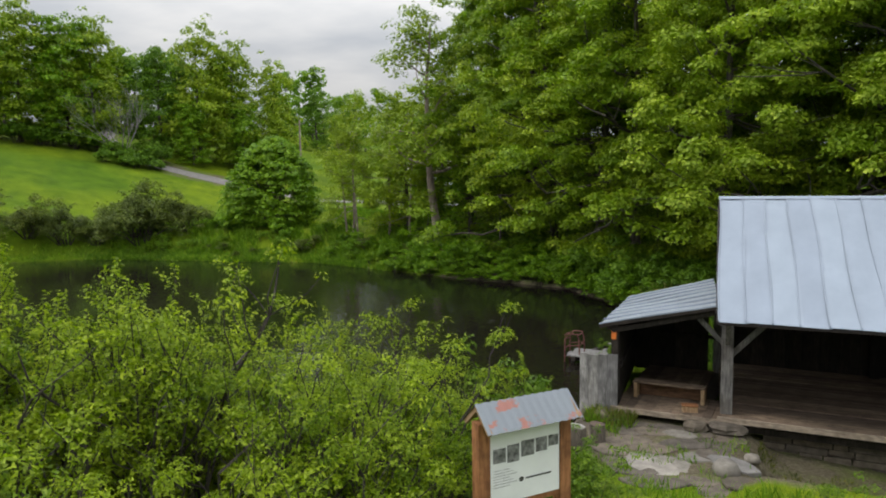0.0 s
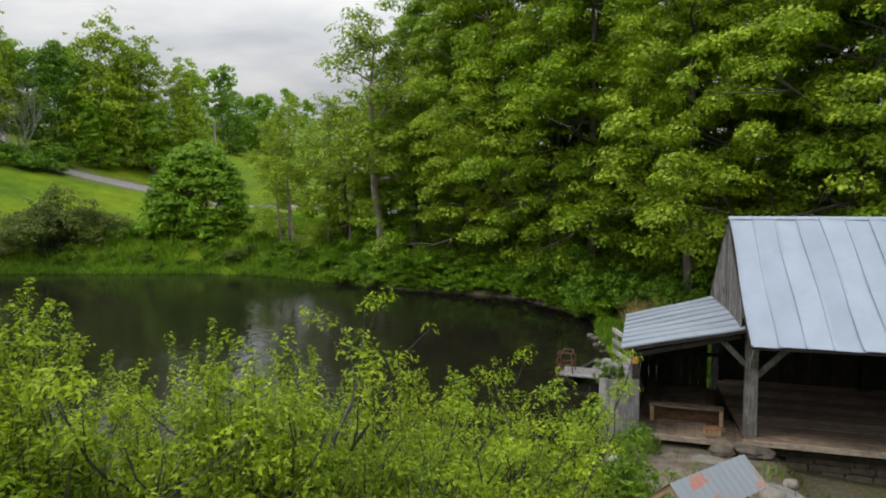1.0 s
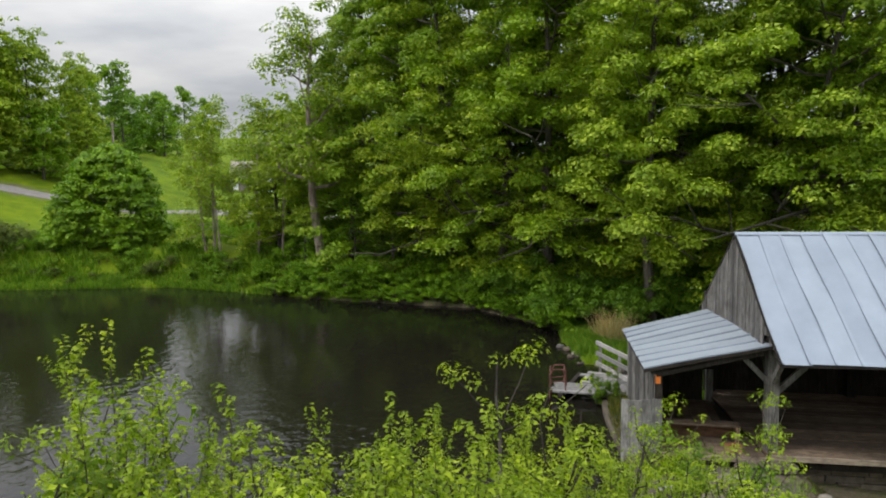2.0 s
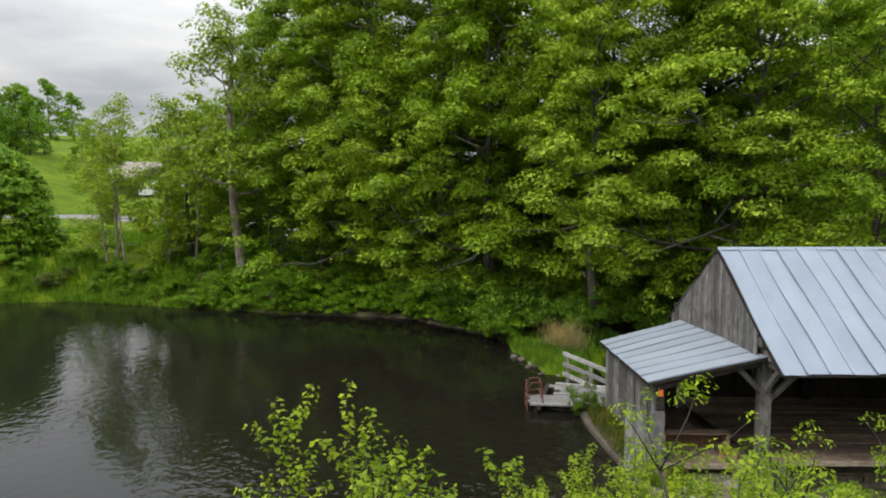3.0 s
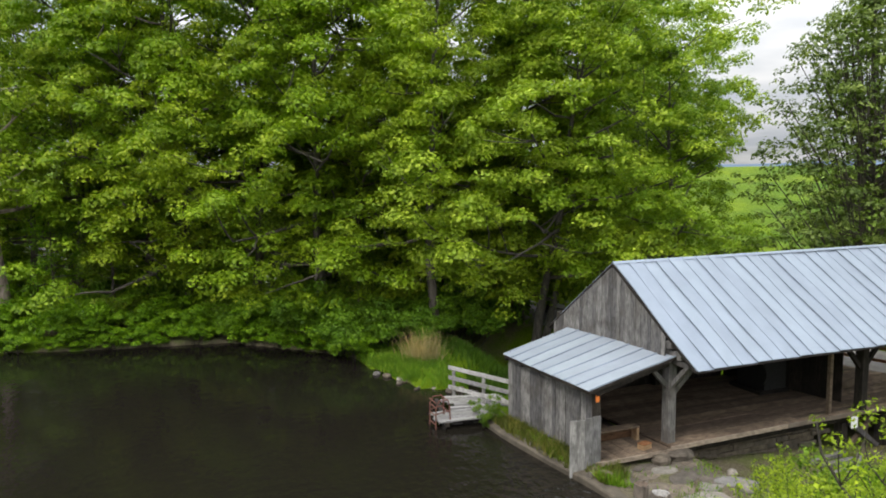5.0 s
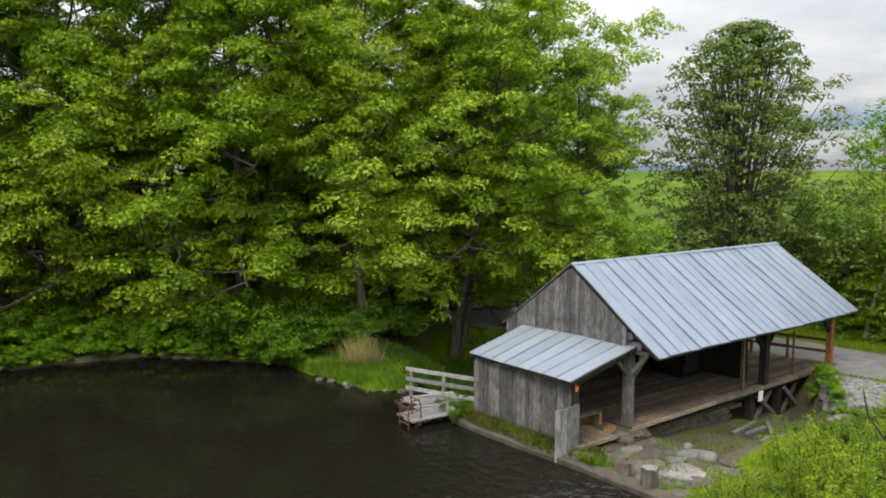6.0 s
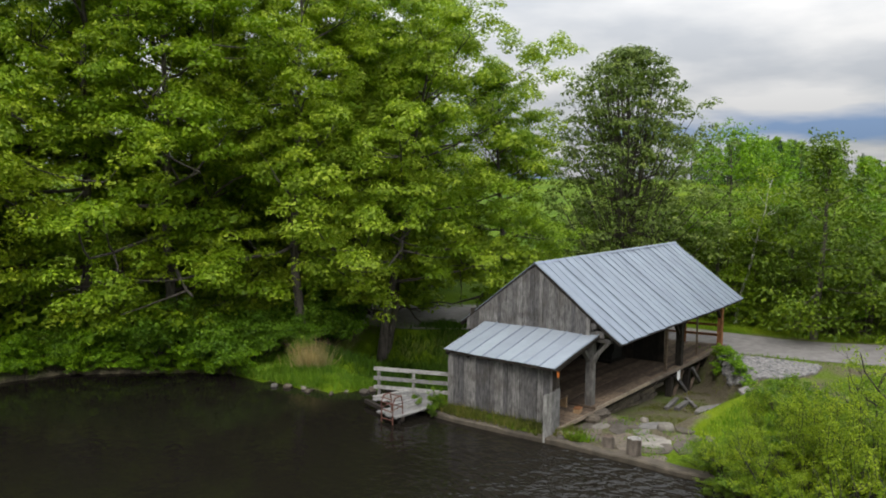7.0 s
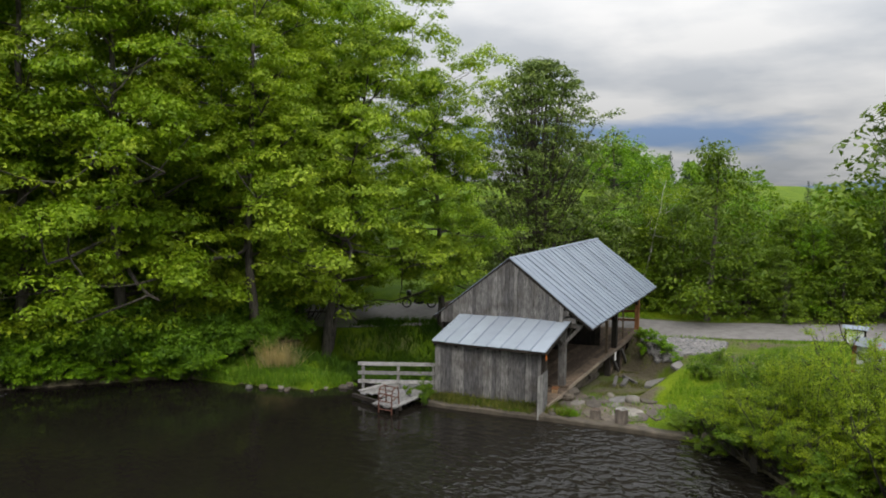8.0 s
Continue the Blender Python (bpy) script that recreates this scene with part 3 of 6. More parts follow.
def timber(name, p, q, w, h, mat, parent, label="", bevel=0.015):
    s = Shape().beam(p, q, w, h, bevel)
    return part(name, s.map(warp), mat, parent, label)


def roof_slope(name, x0, x1, top, low, count, label, parent, mat):
    """One slope of standing-seam sheets; top and low are (y, z)."""
    base = Shape()
    for d in (0.05, 0.075):
        n = len(base.v)
        for i in range(count + 1):
            x = x0 + (x1 - x0) * i / count
            base.v += [warp(x, top[0], top[1] - d), warp(x, low[0], low[1] - d)]
        base.f += [(n + 2 * i, n + 2 * i + 1, n + 2 * i + 3, n + 2 * i + 2) for i in range(count)]
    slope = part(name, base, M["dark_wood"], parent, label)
    for i in range(count):
        a = x0 + (x1 - x0) * i / count
        b = x0 + (x1 - x0) * (i + 1) / count
        s = Shape()
        rows, prof = 7, [(0.0, 0.0), (0.0, 0.034), (0.022, 0.034), (0.03, 0.0), (0.33, 0.004), (0.66, -0.003), (1.0, 0.0)]
        vs = []
        for r in range(rows + 1):
            t = r / rows
            y, z = top[0] + (low[0] - top[0]) * t, top[1] + (low[1] - top[1]) * t
            dip = 0.012 * math.sin(i * 2.1 + t * 5.0) - 0.02 * math.sin(math.pi * t) * (0.5 + 0.5 * math.sin(i * 0.9))
            side = 0.018 * math.sin(t * 7 + i * 1.3)
            for u, h in prof:
                px = a + side + (b - a) * u if u > 0.031 or u == 0 else a + side + u * (1 if u < 0.031 else 0)
                vs.append(warp(px + (0.06 if u == 1.0 else 0), y, z + h + dip - (0.003 if u == 1.0 else 0)))
        n = len(prof)
        fs = [(r * n + c, r * n + c + 1, (r + 1) * n + c + 1, (r + 1) * n + c) for r in range(rows) for c in range(n - 1)]
        s.add(vs, fs)
        part("roof_sheet", s, mat, slope)
        seam = Shape()
        for r in range(rows + 1):
            t = r / rows
            y, z = top[0] + (low[0] - top[0]) * t, top[1] + (low[1] - top[1]) * t
            dip = 0.012 * math.sin(i * 2.1 + t * 5.0) - 0.02 * math.sin(math.pi * t) * (0.5 + 0.5 * math.sin(i * 0.9))
            side = 0.018 * math.sin(t * 7 + i * 1.3)
            seam.v += [warp(a + side - 0.004, y, z + dip + 0.003), warp(a + side - 0.004, y, z + dip + 0.036), warp(a + side + 0.010, y, z + dip + 0.036), warp(a + side + 0.014, y, z + dip + 0.003)]
        seam.f = [(r * 4 + c, r * 4 + c + 1, r * 4 + c + 5, r * 4 + c + 4) for r in range(rows) for c in range(3)]
        part("seam", seam, M["seam"], slope)
    return slope


def boards(name, parent, x_at, y0, y1, z0, z1, mat, width=0.2, thick=0.028, uneven=0.03):
    """Upright boards in a wall that runs along y; z0, z1 give bottom and top at y."""
    y = y0
    while y < y1 - 0.04:
        w = min(width * rnd(0.75, 1.3), y1 - y)
        ya, yb = y + 0.006, y + w - 0.006
        o = rnd(-0.014, 0.014)
        za, zb = z0(ya) + rnd(-uneven, uneven), z0(yb) + rnd(-uneven, uneven)
        s = Shape()
        xa, xb = x_at(ya) + o, x_at(yb) + o
        base = [(xa - thick, ya, za), (xa, ya, za), (xb, yb, zb), (xb - thick, yb, zb)]
        topv = [(xa - thick, ya, z1(ya)), (xa, ya, z1(ya)), (xb, yb, z1(yb)), (xb - thick, yb, z1(yb))]
        s.add(base + topv, [(3, 2, 1, 0), (4, 5, 6, 7), (0, 1, 5, 4), (1, 2, 6, 5), (2, 3, 7, 6), (3, 0, 4, 7)])
        part(name, s, mat, parent)
        y += w


def build_mill():
    # deck planks run along the hall; a rim board closes the front edge
    deck = part("deck_floor", Shape().box((0.0, -2.35, DECK - 0.10), (13.0, 2.85, DECK - 0.06)).map(warp), M["dark_wood"], mill, "worn plank floor")
    y = -2.5
    while y < 2.8:
        w = rnd(0.19, 0.26)
        for a, b in ((0.0, rnd(4.0, 5.2)), (None, rnd(8.4, 9.4)), (None, 13.05)):
            x0 = a if a is not None else x1
            x1 = b
            part("plank", Shape().box((x0 + 0.004, y + 0.004, DECK - 0.055 + rnd(-0.006, 0.004)), (x1 - 0.004, y + w - 0.004, DECK + rnd(-0.004, 0.006))).map(warp), M["deck_wood"], deck)
        y += w
    for x0, x1 in ((-0.05, 4.4), (4.42, 8.8), (8.82, 13.08)):
        timber("rim_board", (x0, -2.54, DECK - 0.06), (x1, -2.54, DECK - 0.06), 0.05, 0.13, M["rim_wood"], mill)
    for yy in (-2.2, -0.6, 1.0, 2.5):
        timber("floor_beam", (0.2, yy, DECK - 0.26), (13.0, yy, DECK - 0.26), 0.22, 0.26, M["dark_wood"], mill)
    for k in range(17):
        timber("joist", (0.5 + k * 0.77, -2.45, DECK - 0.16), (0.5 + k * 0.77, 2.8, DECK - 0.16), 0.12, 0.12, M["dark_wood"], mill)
    # posts with braces
    front = [(0.15, 0.26, M["grey_wood"]), (7.75, 0.26, M["dark_wood"]), (12.75, 0.22, M["brown_wood"])]
    for x, w, m in front:
        yy = -2.2 if x < 1 else -2.38
        timber("post", (x, yy, DECK), (x, yy, 3.45), w, w, m, mill)
        for sx in (-1, 1):
            if (x < 1 and sx < 0) or (x > 12 and sx > 0):
                continue
            timber("brace", (x + sx * 0.08, yy, 1.85), (x + sx * 1.3, -2.38, 3.25), 0.11, 0.13, m if x < 1 else M["dark_wood"], mill)
    timber("brace", (0.08, -2.2, 2.1), (-0.62, -2.2, 2.85), 0.1, 0.12, M["grey_wood"], mill)
    timber("brace", (0.15, -2.1, 2.1), (0.15, -1.2, 3.1), 0.1, 0.12, M["grey_wood"], mill)
    timber("brace", (0.15, -2.28, 2.15), (0.15, -2.85, 2.80), 0.1, 0.12, M["grey_wood"], mill)
    timber("outrigger", (0.15, -2.1, 2.92), (0.15, -2.98, 2.88), 0.14, 0.16, M["grey_wood"], mill)
    timber("thin_post", (6.35, -2.36, DECK), (6.35, -2.36, 3.2), 0.11, 0.11, M["deck_wood"], mill)
    timber("thin_post", (10.2, -2.2, DECK), (10.2, -2.2, 2.2), 0.07, 0.07, M["deck_wood"], mill)
    for x in (0.12, 4.2, 7.75, 12.75):
        timber("post", (x, 2.7, DECK), (x, 2.7, 3.4), 0.24, 0.24, M["dark_wood"], mill)
        timber("tie_beam", (x, -2.75, 3.12), (x, 2.9, 3.12), 0.2, 0.24, M["grey_wood"] if x < 1 else M["dark_wood"], mill)
    for yy in (-2.4, 2.7):
        timber("wall_plate", (-0.1, yy, 3.42), (13.0, yy, 3.42), 0.2, 0.22, M["grey_wood"] if yy < 0 else M["dark_wood"], mill)
    for k in range(14):
        x = 0.08 + k * 0.98
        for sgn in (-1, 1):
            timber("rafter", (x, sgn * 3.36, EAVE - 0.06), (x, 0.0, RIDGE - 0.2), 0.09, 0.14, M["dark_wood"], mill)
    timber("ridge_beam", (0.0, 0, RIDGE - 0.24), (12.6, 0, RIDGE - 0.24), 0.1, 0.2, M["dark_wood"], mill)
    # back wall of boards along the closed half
    wall = part("back_wall", Shape().box((0.0, 2.86, 1.5), (7.7, 2.90, 1.64)).map(warp), M["dark_wood"], mill, "board wall at the back, hall shade in its dark colour")
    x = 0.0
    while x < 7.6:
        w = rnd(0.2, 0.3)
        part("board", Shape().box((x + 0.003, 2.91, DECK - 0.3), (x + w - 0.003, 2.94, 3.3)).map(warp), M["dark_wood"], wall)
        # batten added over each joint so that no daylight shows between boards
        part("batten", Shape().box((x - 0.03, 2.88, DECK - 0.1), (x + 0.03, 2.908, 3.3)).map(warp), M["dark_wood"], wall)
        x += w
    # board partition added between the closed and the open half, to block daylight
    cross = part("partition_wall", Shape().box((7.98, -1.5, 2.0), (8.02, 2.84, 2.12)).map(warp), M["dark_wood"], mill, "board partition added to keep the hall dark")
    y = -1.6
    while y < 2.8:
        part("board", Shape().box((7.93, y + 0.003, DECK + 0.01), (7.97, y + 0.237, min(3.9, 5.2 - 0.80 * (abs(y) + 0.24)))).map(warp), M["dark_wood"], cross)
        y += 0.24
    # gable wall over the lean-to
    gable = part("gable_wall", Shape().box((-0.02, -2.2, 3.30), (0.02, 2.7, 3.42)).map(warp), M["dark_wood"], mill, "grey weathered upright boards")
    boards("board", gable, lambda y: warp(-0.08, y, 0)[0], -2.28, 2.95, lambda y: 3.02 if y < 2.0 else 2.7, lambda y: RIDGE - 0.12 - abs(y) * (RIDGE - EAVE) / 3.4, M["grey_wood"], 0.2)
    # roof: two slopes of sheets, ridge cap, rake boards
    front_slope = roof_slope("front_slope", -0.08, 12.68, (0.0, RIDGE), (-3.44, EAVE), 24, "pale blue-grey metal sheets with standing seams", mill, M["roof"])
    roof_slope("back_slope", -0.08, 12.68, (0.0, RIDGE), (3.25, EAVE + 0.06), 24, "", mill, M["roof"])
    cap = Shape().add([warp(x, y, z) for x in (-0.1, 12.7) for y, z in ((-0.08, RIDGE - 0.025), (0, RIDGE + 0.045), (0.08, RIDGE - 0.025))], [(0, 1, 4, 3), (1, 2, 5, 4)])
    part("ridge_cap", cap, M["roof"], mill)
    for x in (-0.1, 12.68):
        timber("rake_board", (x, -3.4, EAVE - 0.05), (x, 0, RIDGE - 0.05), 0.025, 0.06, M["dark_wood"], mill)
        timber("rake_board", (x, 3.25, EAVE + 0.01), (x, 0, RIDGE - 0.05), 0.025, 0.06, M["dark_wood"], mill)
    # rails at the road end and along the open half
    for z in (DECK + 0.5, DECK + 1.0):
        timber("rail", (12.85, -2.3, z), (12.85, 2.6, z), 0.05, 0.12, M["brown_wood"], mill)
        timber("rail", (8.0, 2.6, z), (12.8, 2.6, z), 0.05, 0.12, M["dark_wood"] if z > 1 else M["brown_wood"], mill)
    for x in (9.4, 11.0):
        timber("rail_post", (x, 2.6, DECK), (x, 2.6, DECK + 1.1), 0.09, 0.09, M["dark_wood"], mill)
    for yy in (-0.6, 1.0):
        timber("rail_post", (12.85, yy, DECK), (12.85, yy, DECK + 1.1), 0.09, 0.09, M["brown_wood"], mill)
    # trestle below the deck
    for x in (7.1, 9.0, 10.9, 12.7):
        for yy in (-2.25, 0.2, 2.4):
            g = at_ground(*warp(x, yy, 0)[:2])
            timber("trestle_post", (x, yy, g - 0.1), (x, yy, DECK - 0.38), 0.26, 0.26, M["dark_wood"], mill)
        if x < 12:
            g = at_ground(*warp(x + 0.9, -2.25, 0)[:2])
            timber("trestle_brace", (x + 0.15, -2.42, DECK - 0.36), (x + 1.5, -2.42, g + 0.02), 0.10, 0.15, M["grey_wood"], mill)
            timber("trestle_brace", (x + 1.35, -2.30, DECK - 0.36), (x + 0.25, -2.30, g + 0.02), 0.09, 0.14, M["deck_wood"], mill)



def build_lean_to():
    lt = thing("lean_to", "grey board lean-to with low pale metal roof at the water", "shed")
    wx = lambda y: -2.46 - 0.13 * y
    # floor a hand lower than the hall's deck
    floor = part("lean_to_floor", Shape().box((-2.3, -2.3, 0.24), (0.0, 2.0, 0.28)), M["dark_wood"], lt, "worn planks")
    x = -2.25
    while x < 0.24:
        w = min(rnd(0.2, 0.28), 0.32 - x)
        part("plank", Shape().box((x + 0.004 , -2.52 + rnd(-0.03, 0.03), 0.28), (x + w - 0.004, 1.9 if x < -0.4 else -1.0, 0.345 + rnd(-0.005, 0.005))), M["deck_wood"], floor)
        x += w
    part("rim_board", Shape().beam((-2.3, -2.53, 0.27), (0.34, -2.53, 0.28), 0.05, 0.13), M["rim_wood"], lt)
    wall = part("west_wall", Shape().beam((wx(-2.3) + 0.06, -2.3, 1.35), (wx(1.9) + 0.06, 1.9, 1.35), 0.09, 0.12), M["dark_wood"], lt, "grey weathered upright boards")
    boards("board", wall, wx, -2.42, 1.98, lambda y: 0.30, lambda y: 2.40, M["grey_wood"], 0.19)
    # dark sheet added behind the boards, stops daylight in their gaps
    light_stop = Shape().add([(wx(y) + d, y, z) for d in (0.012, 0.03) for y, z in ((-2.36, 0.32), (1.9, 0.32), (1.9, 2.38), (-2.36, 2.38))],
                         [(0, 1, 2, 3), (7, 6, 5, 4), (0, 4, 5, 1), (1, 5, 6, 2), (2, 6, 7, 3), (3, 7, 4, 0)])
    part("wall_lining", light_stop, M["dark_wood"], lt)
    north = part("north_wall", Shape().box((-2.6, 1.9, 1.3), (-0.1, 1.95, 1.42)), M["dark_wood"], lt)
    part("inner_post", Shape().beam((-0.32, 2.2, 0.1), (-0.32, 2.2, 2.9), 0.2, 0.2), M["grey_wood"], lt)
    x = -2.7
    while x < -0.75:
        w = 0.24
        top = 2.45 + (x + 2.7) * 0.27
        part("board", Shape().box((x + 0.002, 1.96, 0.2), (x + w - 0.002, 1.99, top + 0.05)), M["dark_wood"], north)
        x += w
    part("corner_post", Shape().beam((-2.22, -2.38, 0.2), (-2.22, -2.38, 2.42), 0.17, 0.17), M["dark_wood"], lt)
    part("marker", Shape().box((-2.30, -2.475, 2.05), (-2.18, -2.468, 2.28)), M["orange"], lt, "small orange marker")
    part("plate", Shape().beam((-2.35, -2.5, 2.36), (-2.75, 2.0, 2.36), 0.12, 0.14), M["dark_wood"], lt)
    for k in range(6):
        y = -2.45 + k * 0.88
        part("rafter", Shape().beam((wx(y) - 0.15, y, 2.27), (-0.15 - 0.12 * y, y, 2.89), 0.07, 0.12), M["dark_wood"], lt)
    # roof sheets
    low = lambda y: -2.77 - 0.07 * y
    high = lambda y: -0.12 - 0.20 * y if y < 0 else -0.12 - 0.16 * y
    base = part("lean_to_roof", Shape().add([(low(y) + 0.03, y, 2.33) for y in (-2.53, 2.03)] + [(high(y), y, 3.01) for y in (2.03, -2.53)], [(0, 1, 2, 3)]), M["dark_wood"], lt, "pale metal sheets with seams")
    n = 8
    for i in range(n):
        a, b = -2.56 + 4.62 * i / n, -2.56 + 4.62 * (i + 1) / n
        s, vs = Shape(), []
        prof = [(a, 0), (a, 0.03), (a + 0.022, 0.03), (a + 0.03, 0), ((a + b) / 2, 0.004), (b + 0.004, 0)]
        for r in range(6):
            t = r / 5
            for y, h in prof:
                vs.append((low(y) + (high(y) - low(y)) * t + (rnd(-0.012, 0.012) if r == 0 else 0), y, 2.42 + 0.69 * t + h + 0.01 * math.sin(t * 5 + i)))
        k = len(prof)
        s.add(vs, [(r * k + c, r * k + k + c, r * k + k + c + 1, r * k + c + 1) for r in range(5) for c in range(k - 1)])
        part("roof_sheet", s, M["low_roof"], base)
        sm = Shape()
        for r in range(6):
            t = r / 5
            for y, h in ((a - 0.008, 0.004), (a - 0.002, 0.036), (a + 0.026, 0.036), (a + 0.032, 0.004)):
                sm.v.append((low(y) + (high(y) - low(y)) * t, y, 2.42 + 0.69 * t + h + 0.01 * math.sin(t * 5 + i)))
        sm.f = [(r * 4 + c, r * 4 + 4 + c, r * 4 + 5 + c, r * 4 + c + 1) for r in range(5) for c in range(3)]
        part("seam", sm, M["seam"], base)
    part("rake_board", Shape().beam((low(-2.55), -2.57, 2.375), (high(-2.55), -2.57, 3.065), 0.03, 0.07), M["dark_wood"], lt)
    part("eave_board", Shape().beam((low(-2.5) + 0.04, -2.5, 2.36), (low(2.0) + 0.04, 2.0, 2.36), 0.03, 0.09), M["dark_wood"], lt)


build_mill()
build_lean_to()


# ---- plants ----
def leaves_mesh(name, centres, normals, size, mat, rng, slim=0.5, fold=False):
    """One blade for each centre: a pointed leaf; folded along its rib where it is seen near."""
    n = len(centres)
    a = rng.normal(size=(n, 3))
    d = np.cross(a, normals)
    d /= np.linalg.norm(d, axis=1, keepdims=True) + 1e-9
    s = np.cross(normals, d)
    s /= np.linalg.norm(s, axis=1, keepdims=True) + 1e-9
    k = size * rng.uniform(0.6, 1.4, (n, 1))
    if fold:
        up = normals * k * 0.16
        v = np.stack([centres - d * k * 0.5, centres + s * k * slim * 0.5 + up, centres + d * k * 0.5, centres - s * k * slim * 0.5 + up], 1)
        c, tri = 4, np.array([0, 1, 2, 0, 2, 3])
    else:
        e = rng.uniform(0.2, 0.8, (n, 1))
        v = np.stack([centres - d * k * 0.5 - s * k * slim * e, centres - d * k * 0.25 + s * k * slim * (1 - e), centres + d * k * 0.6], 1)
        c, tri = 3, np.array([0, 1, 2])
    me = bpy.data.meshes.new(name)
    me.vertices.add(c * n)
    me.vertices.foreach_set("co", v.astype(np.float32).ravel())
    me.loops.add(len(tri) * n)
    me.loops.foreach_set("vertex_index", (np.arange(n)[:, None] * c + tri).astype(np.int32).ravel())
    me.polygons.add(len(tri) * n // 3)
    me.polygons.foreach_set("loop_start", np.arange(0, len(tri) * n, 3, dtype=np.int32))
    me.update(calc_edges=True)
    me.materials.append(mat)
    return me


def clump_points(centres, radii, per, rng, flat=0.55, droop=0.3):
    """Points and facing of leaves in tufts: domes, thick on top and outside, open below."""
    P, N = [], []
    for c, r in zip(centres, radii):
        m = max(4, int(per * r * r))
        d = rng.normal(size=(m, 3))
        d /= np.linalg.norm(d, axis=1, keepdims=True)
        d[:, 2] = np.where(d[:, 2] < -0.15, -d[:, 2] * 0.7, d[:, 2])
        q = d * (rng.uniform(0.45, 1.0, (m, 1)) ** 0.5) * r
        q[:, 2] *= flat
        q[:, 2] -= droop * (q[:, 0] ** 2 + q[:, 1] ** 2) / max(r, 0.01) * 0.6
        P.append(c + q)
        nn = d * 0.9 + rng.normal(size=(m, 3)) * 0.33 + np.array([0, 0, 0.45])
        N.append(nn / np.linalg.norm(nn, axis=1, keepdims=True))
    return np.concatenate(P), np.concatenate(N)


def limb(rng, p, d, length, r, depth, wood_shape, tips, bend=0.25, lift=0.12, split=3, spread=0.75, twigs=True, along=False):
    """A limb that bends, tapers and forks; tips gather where tufts grow."""
    n = 4 if depth else 3
    pts, rad = [Vector(p)], [r]
    d = Vector(d).normalized()
    for i in range(n):
        d = (d + Vector(rng.normal(size=3)) * bend * 0.5 + Vector((0, 0, lift))).normalized()
        pts.append(pts[-1] + d * length / n)
        rad.append(r * (1 - 0.62 * (i + 1) / n))
        if depth <= 1 and (i >= n - 2 + (depth > 0) or along and i >= 1 - (depth == 0)):
            tips.append((pts[-1], depth))
    if depth > 1 or twigs or depth and twigs is not None:
        wood_shape.tube(pts, rad, 6 if r > 0.06 else 4 if depth else 3, cap=False)
    if depth == 0:
        return
    for k in range(split):
        at = pts[rng.integers(2, n + 1)]
        side = Vector(rng.normal(size=3))
        side.z *= 0.45
        limb(rng, at, (d * (1 - spread * 0.6) + side.normalized() * spread), length * rng.uniform(0.5, 0.72), r * 0.45, depth - 1, wood_shape, tips, bend, lift, split, spread, twigs, along)


def gather(C, gap, rng):
    """Draws tufts together into drooping sprays, with dark gaps between them."""
    heads = []
    for c in C[rng.permutation(len(C))]:
        if all((c[0] - h[0]) ** 2 + (c[1] - h[1]) ** 2 + 2.2 * (c[2] - h[2]) ** 2 > gap * gap for h in heads):
            heads.append(c)
    H = np.array(heads)
    k = np.argmin(((C[:, None, :] - H[None]) ** 2 * np.array([1, 1, 2.2])).sum(-1), 1)
    o = (C - H[k]) * np.array([0.74, 0.74, 0.42])
    out = H[:, :2] / (np.linalg.norm(H[:, :2], axis=1, keepdims=True) + 0.5)
    o[:, 2] -= 0.14 * (o[:, 0] ** 2 + o[:, 1] ** 2) + 0.38 * (o[:, :2] * out[k]).sum(1)
    return H[k] + o


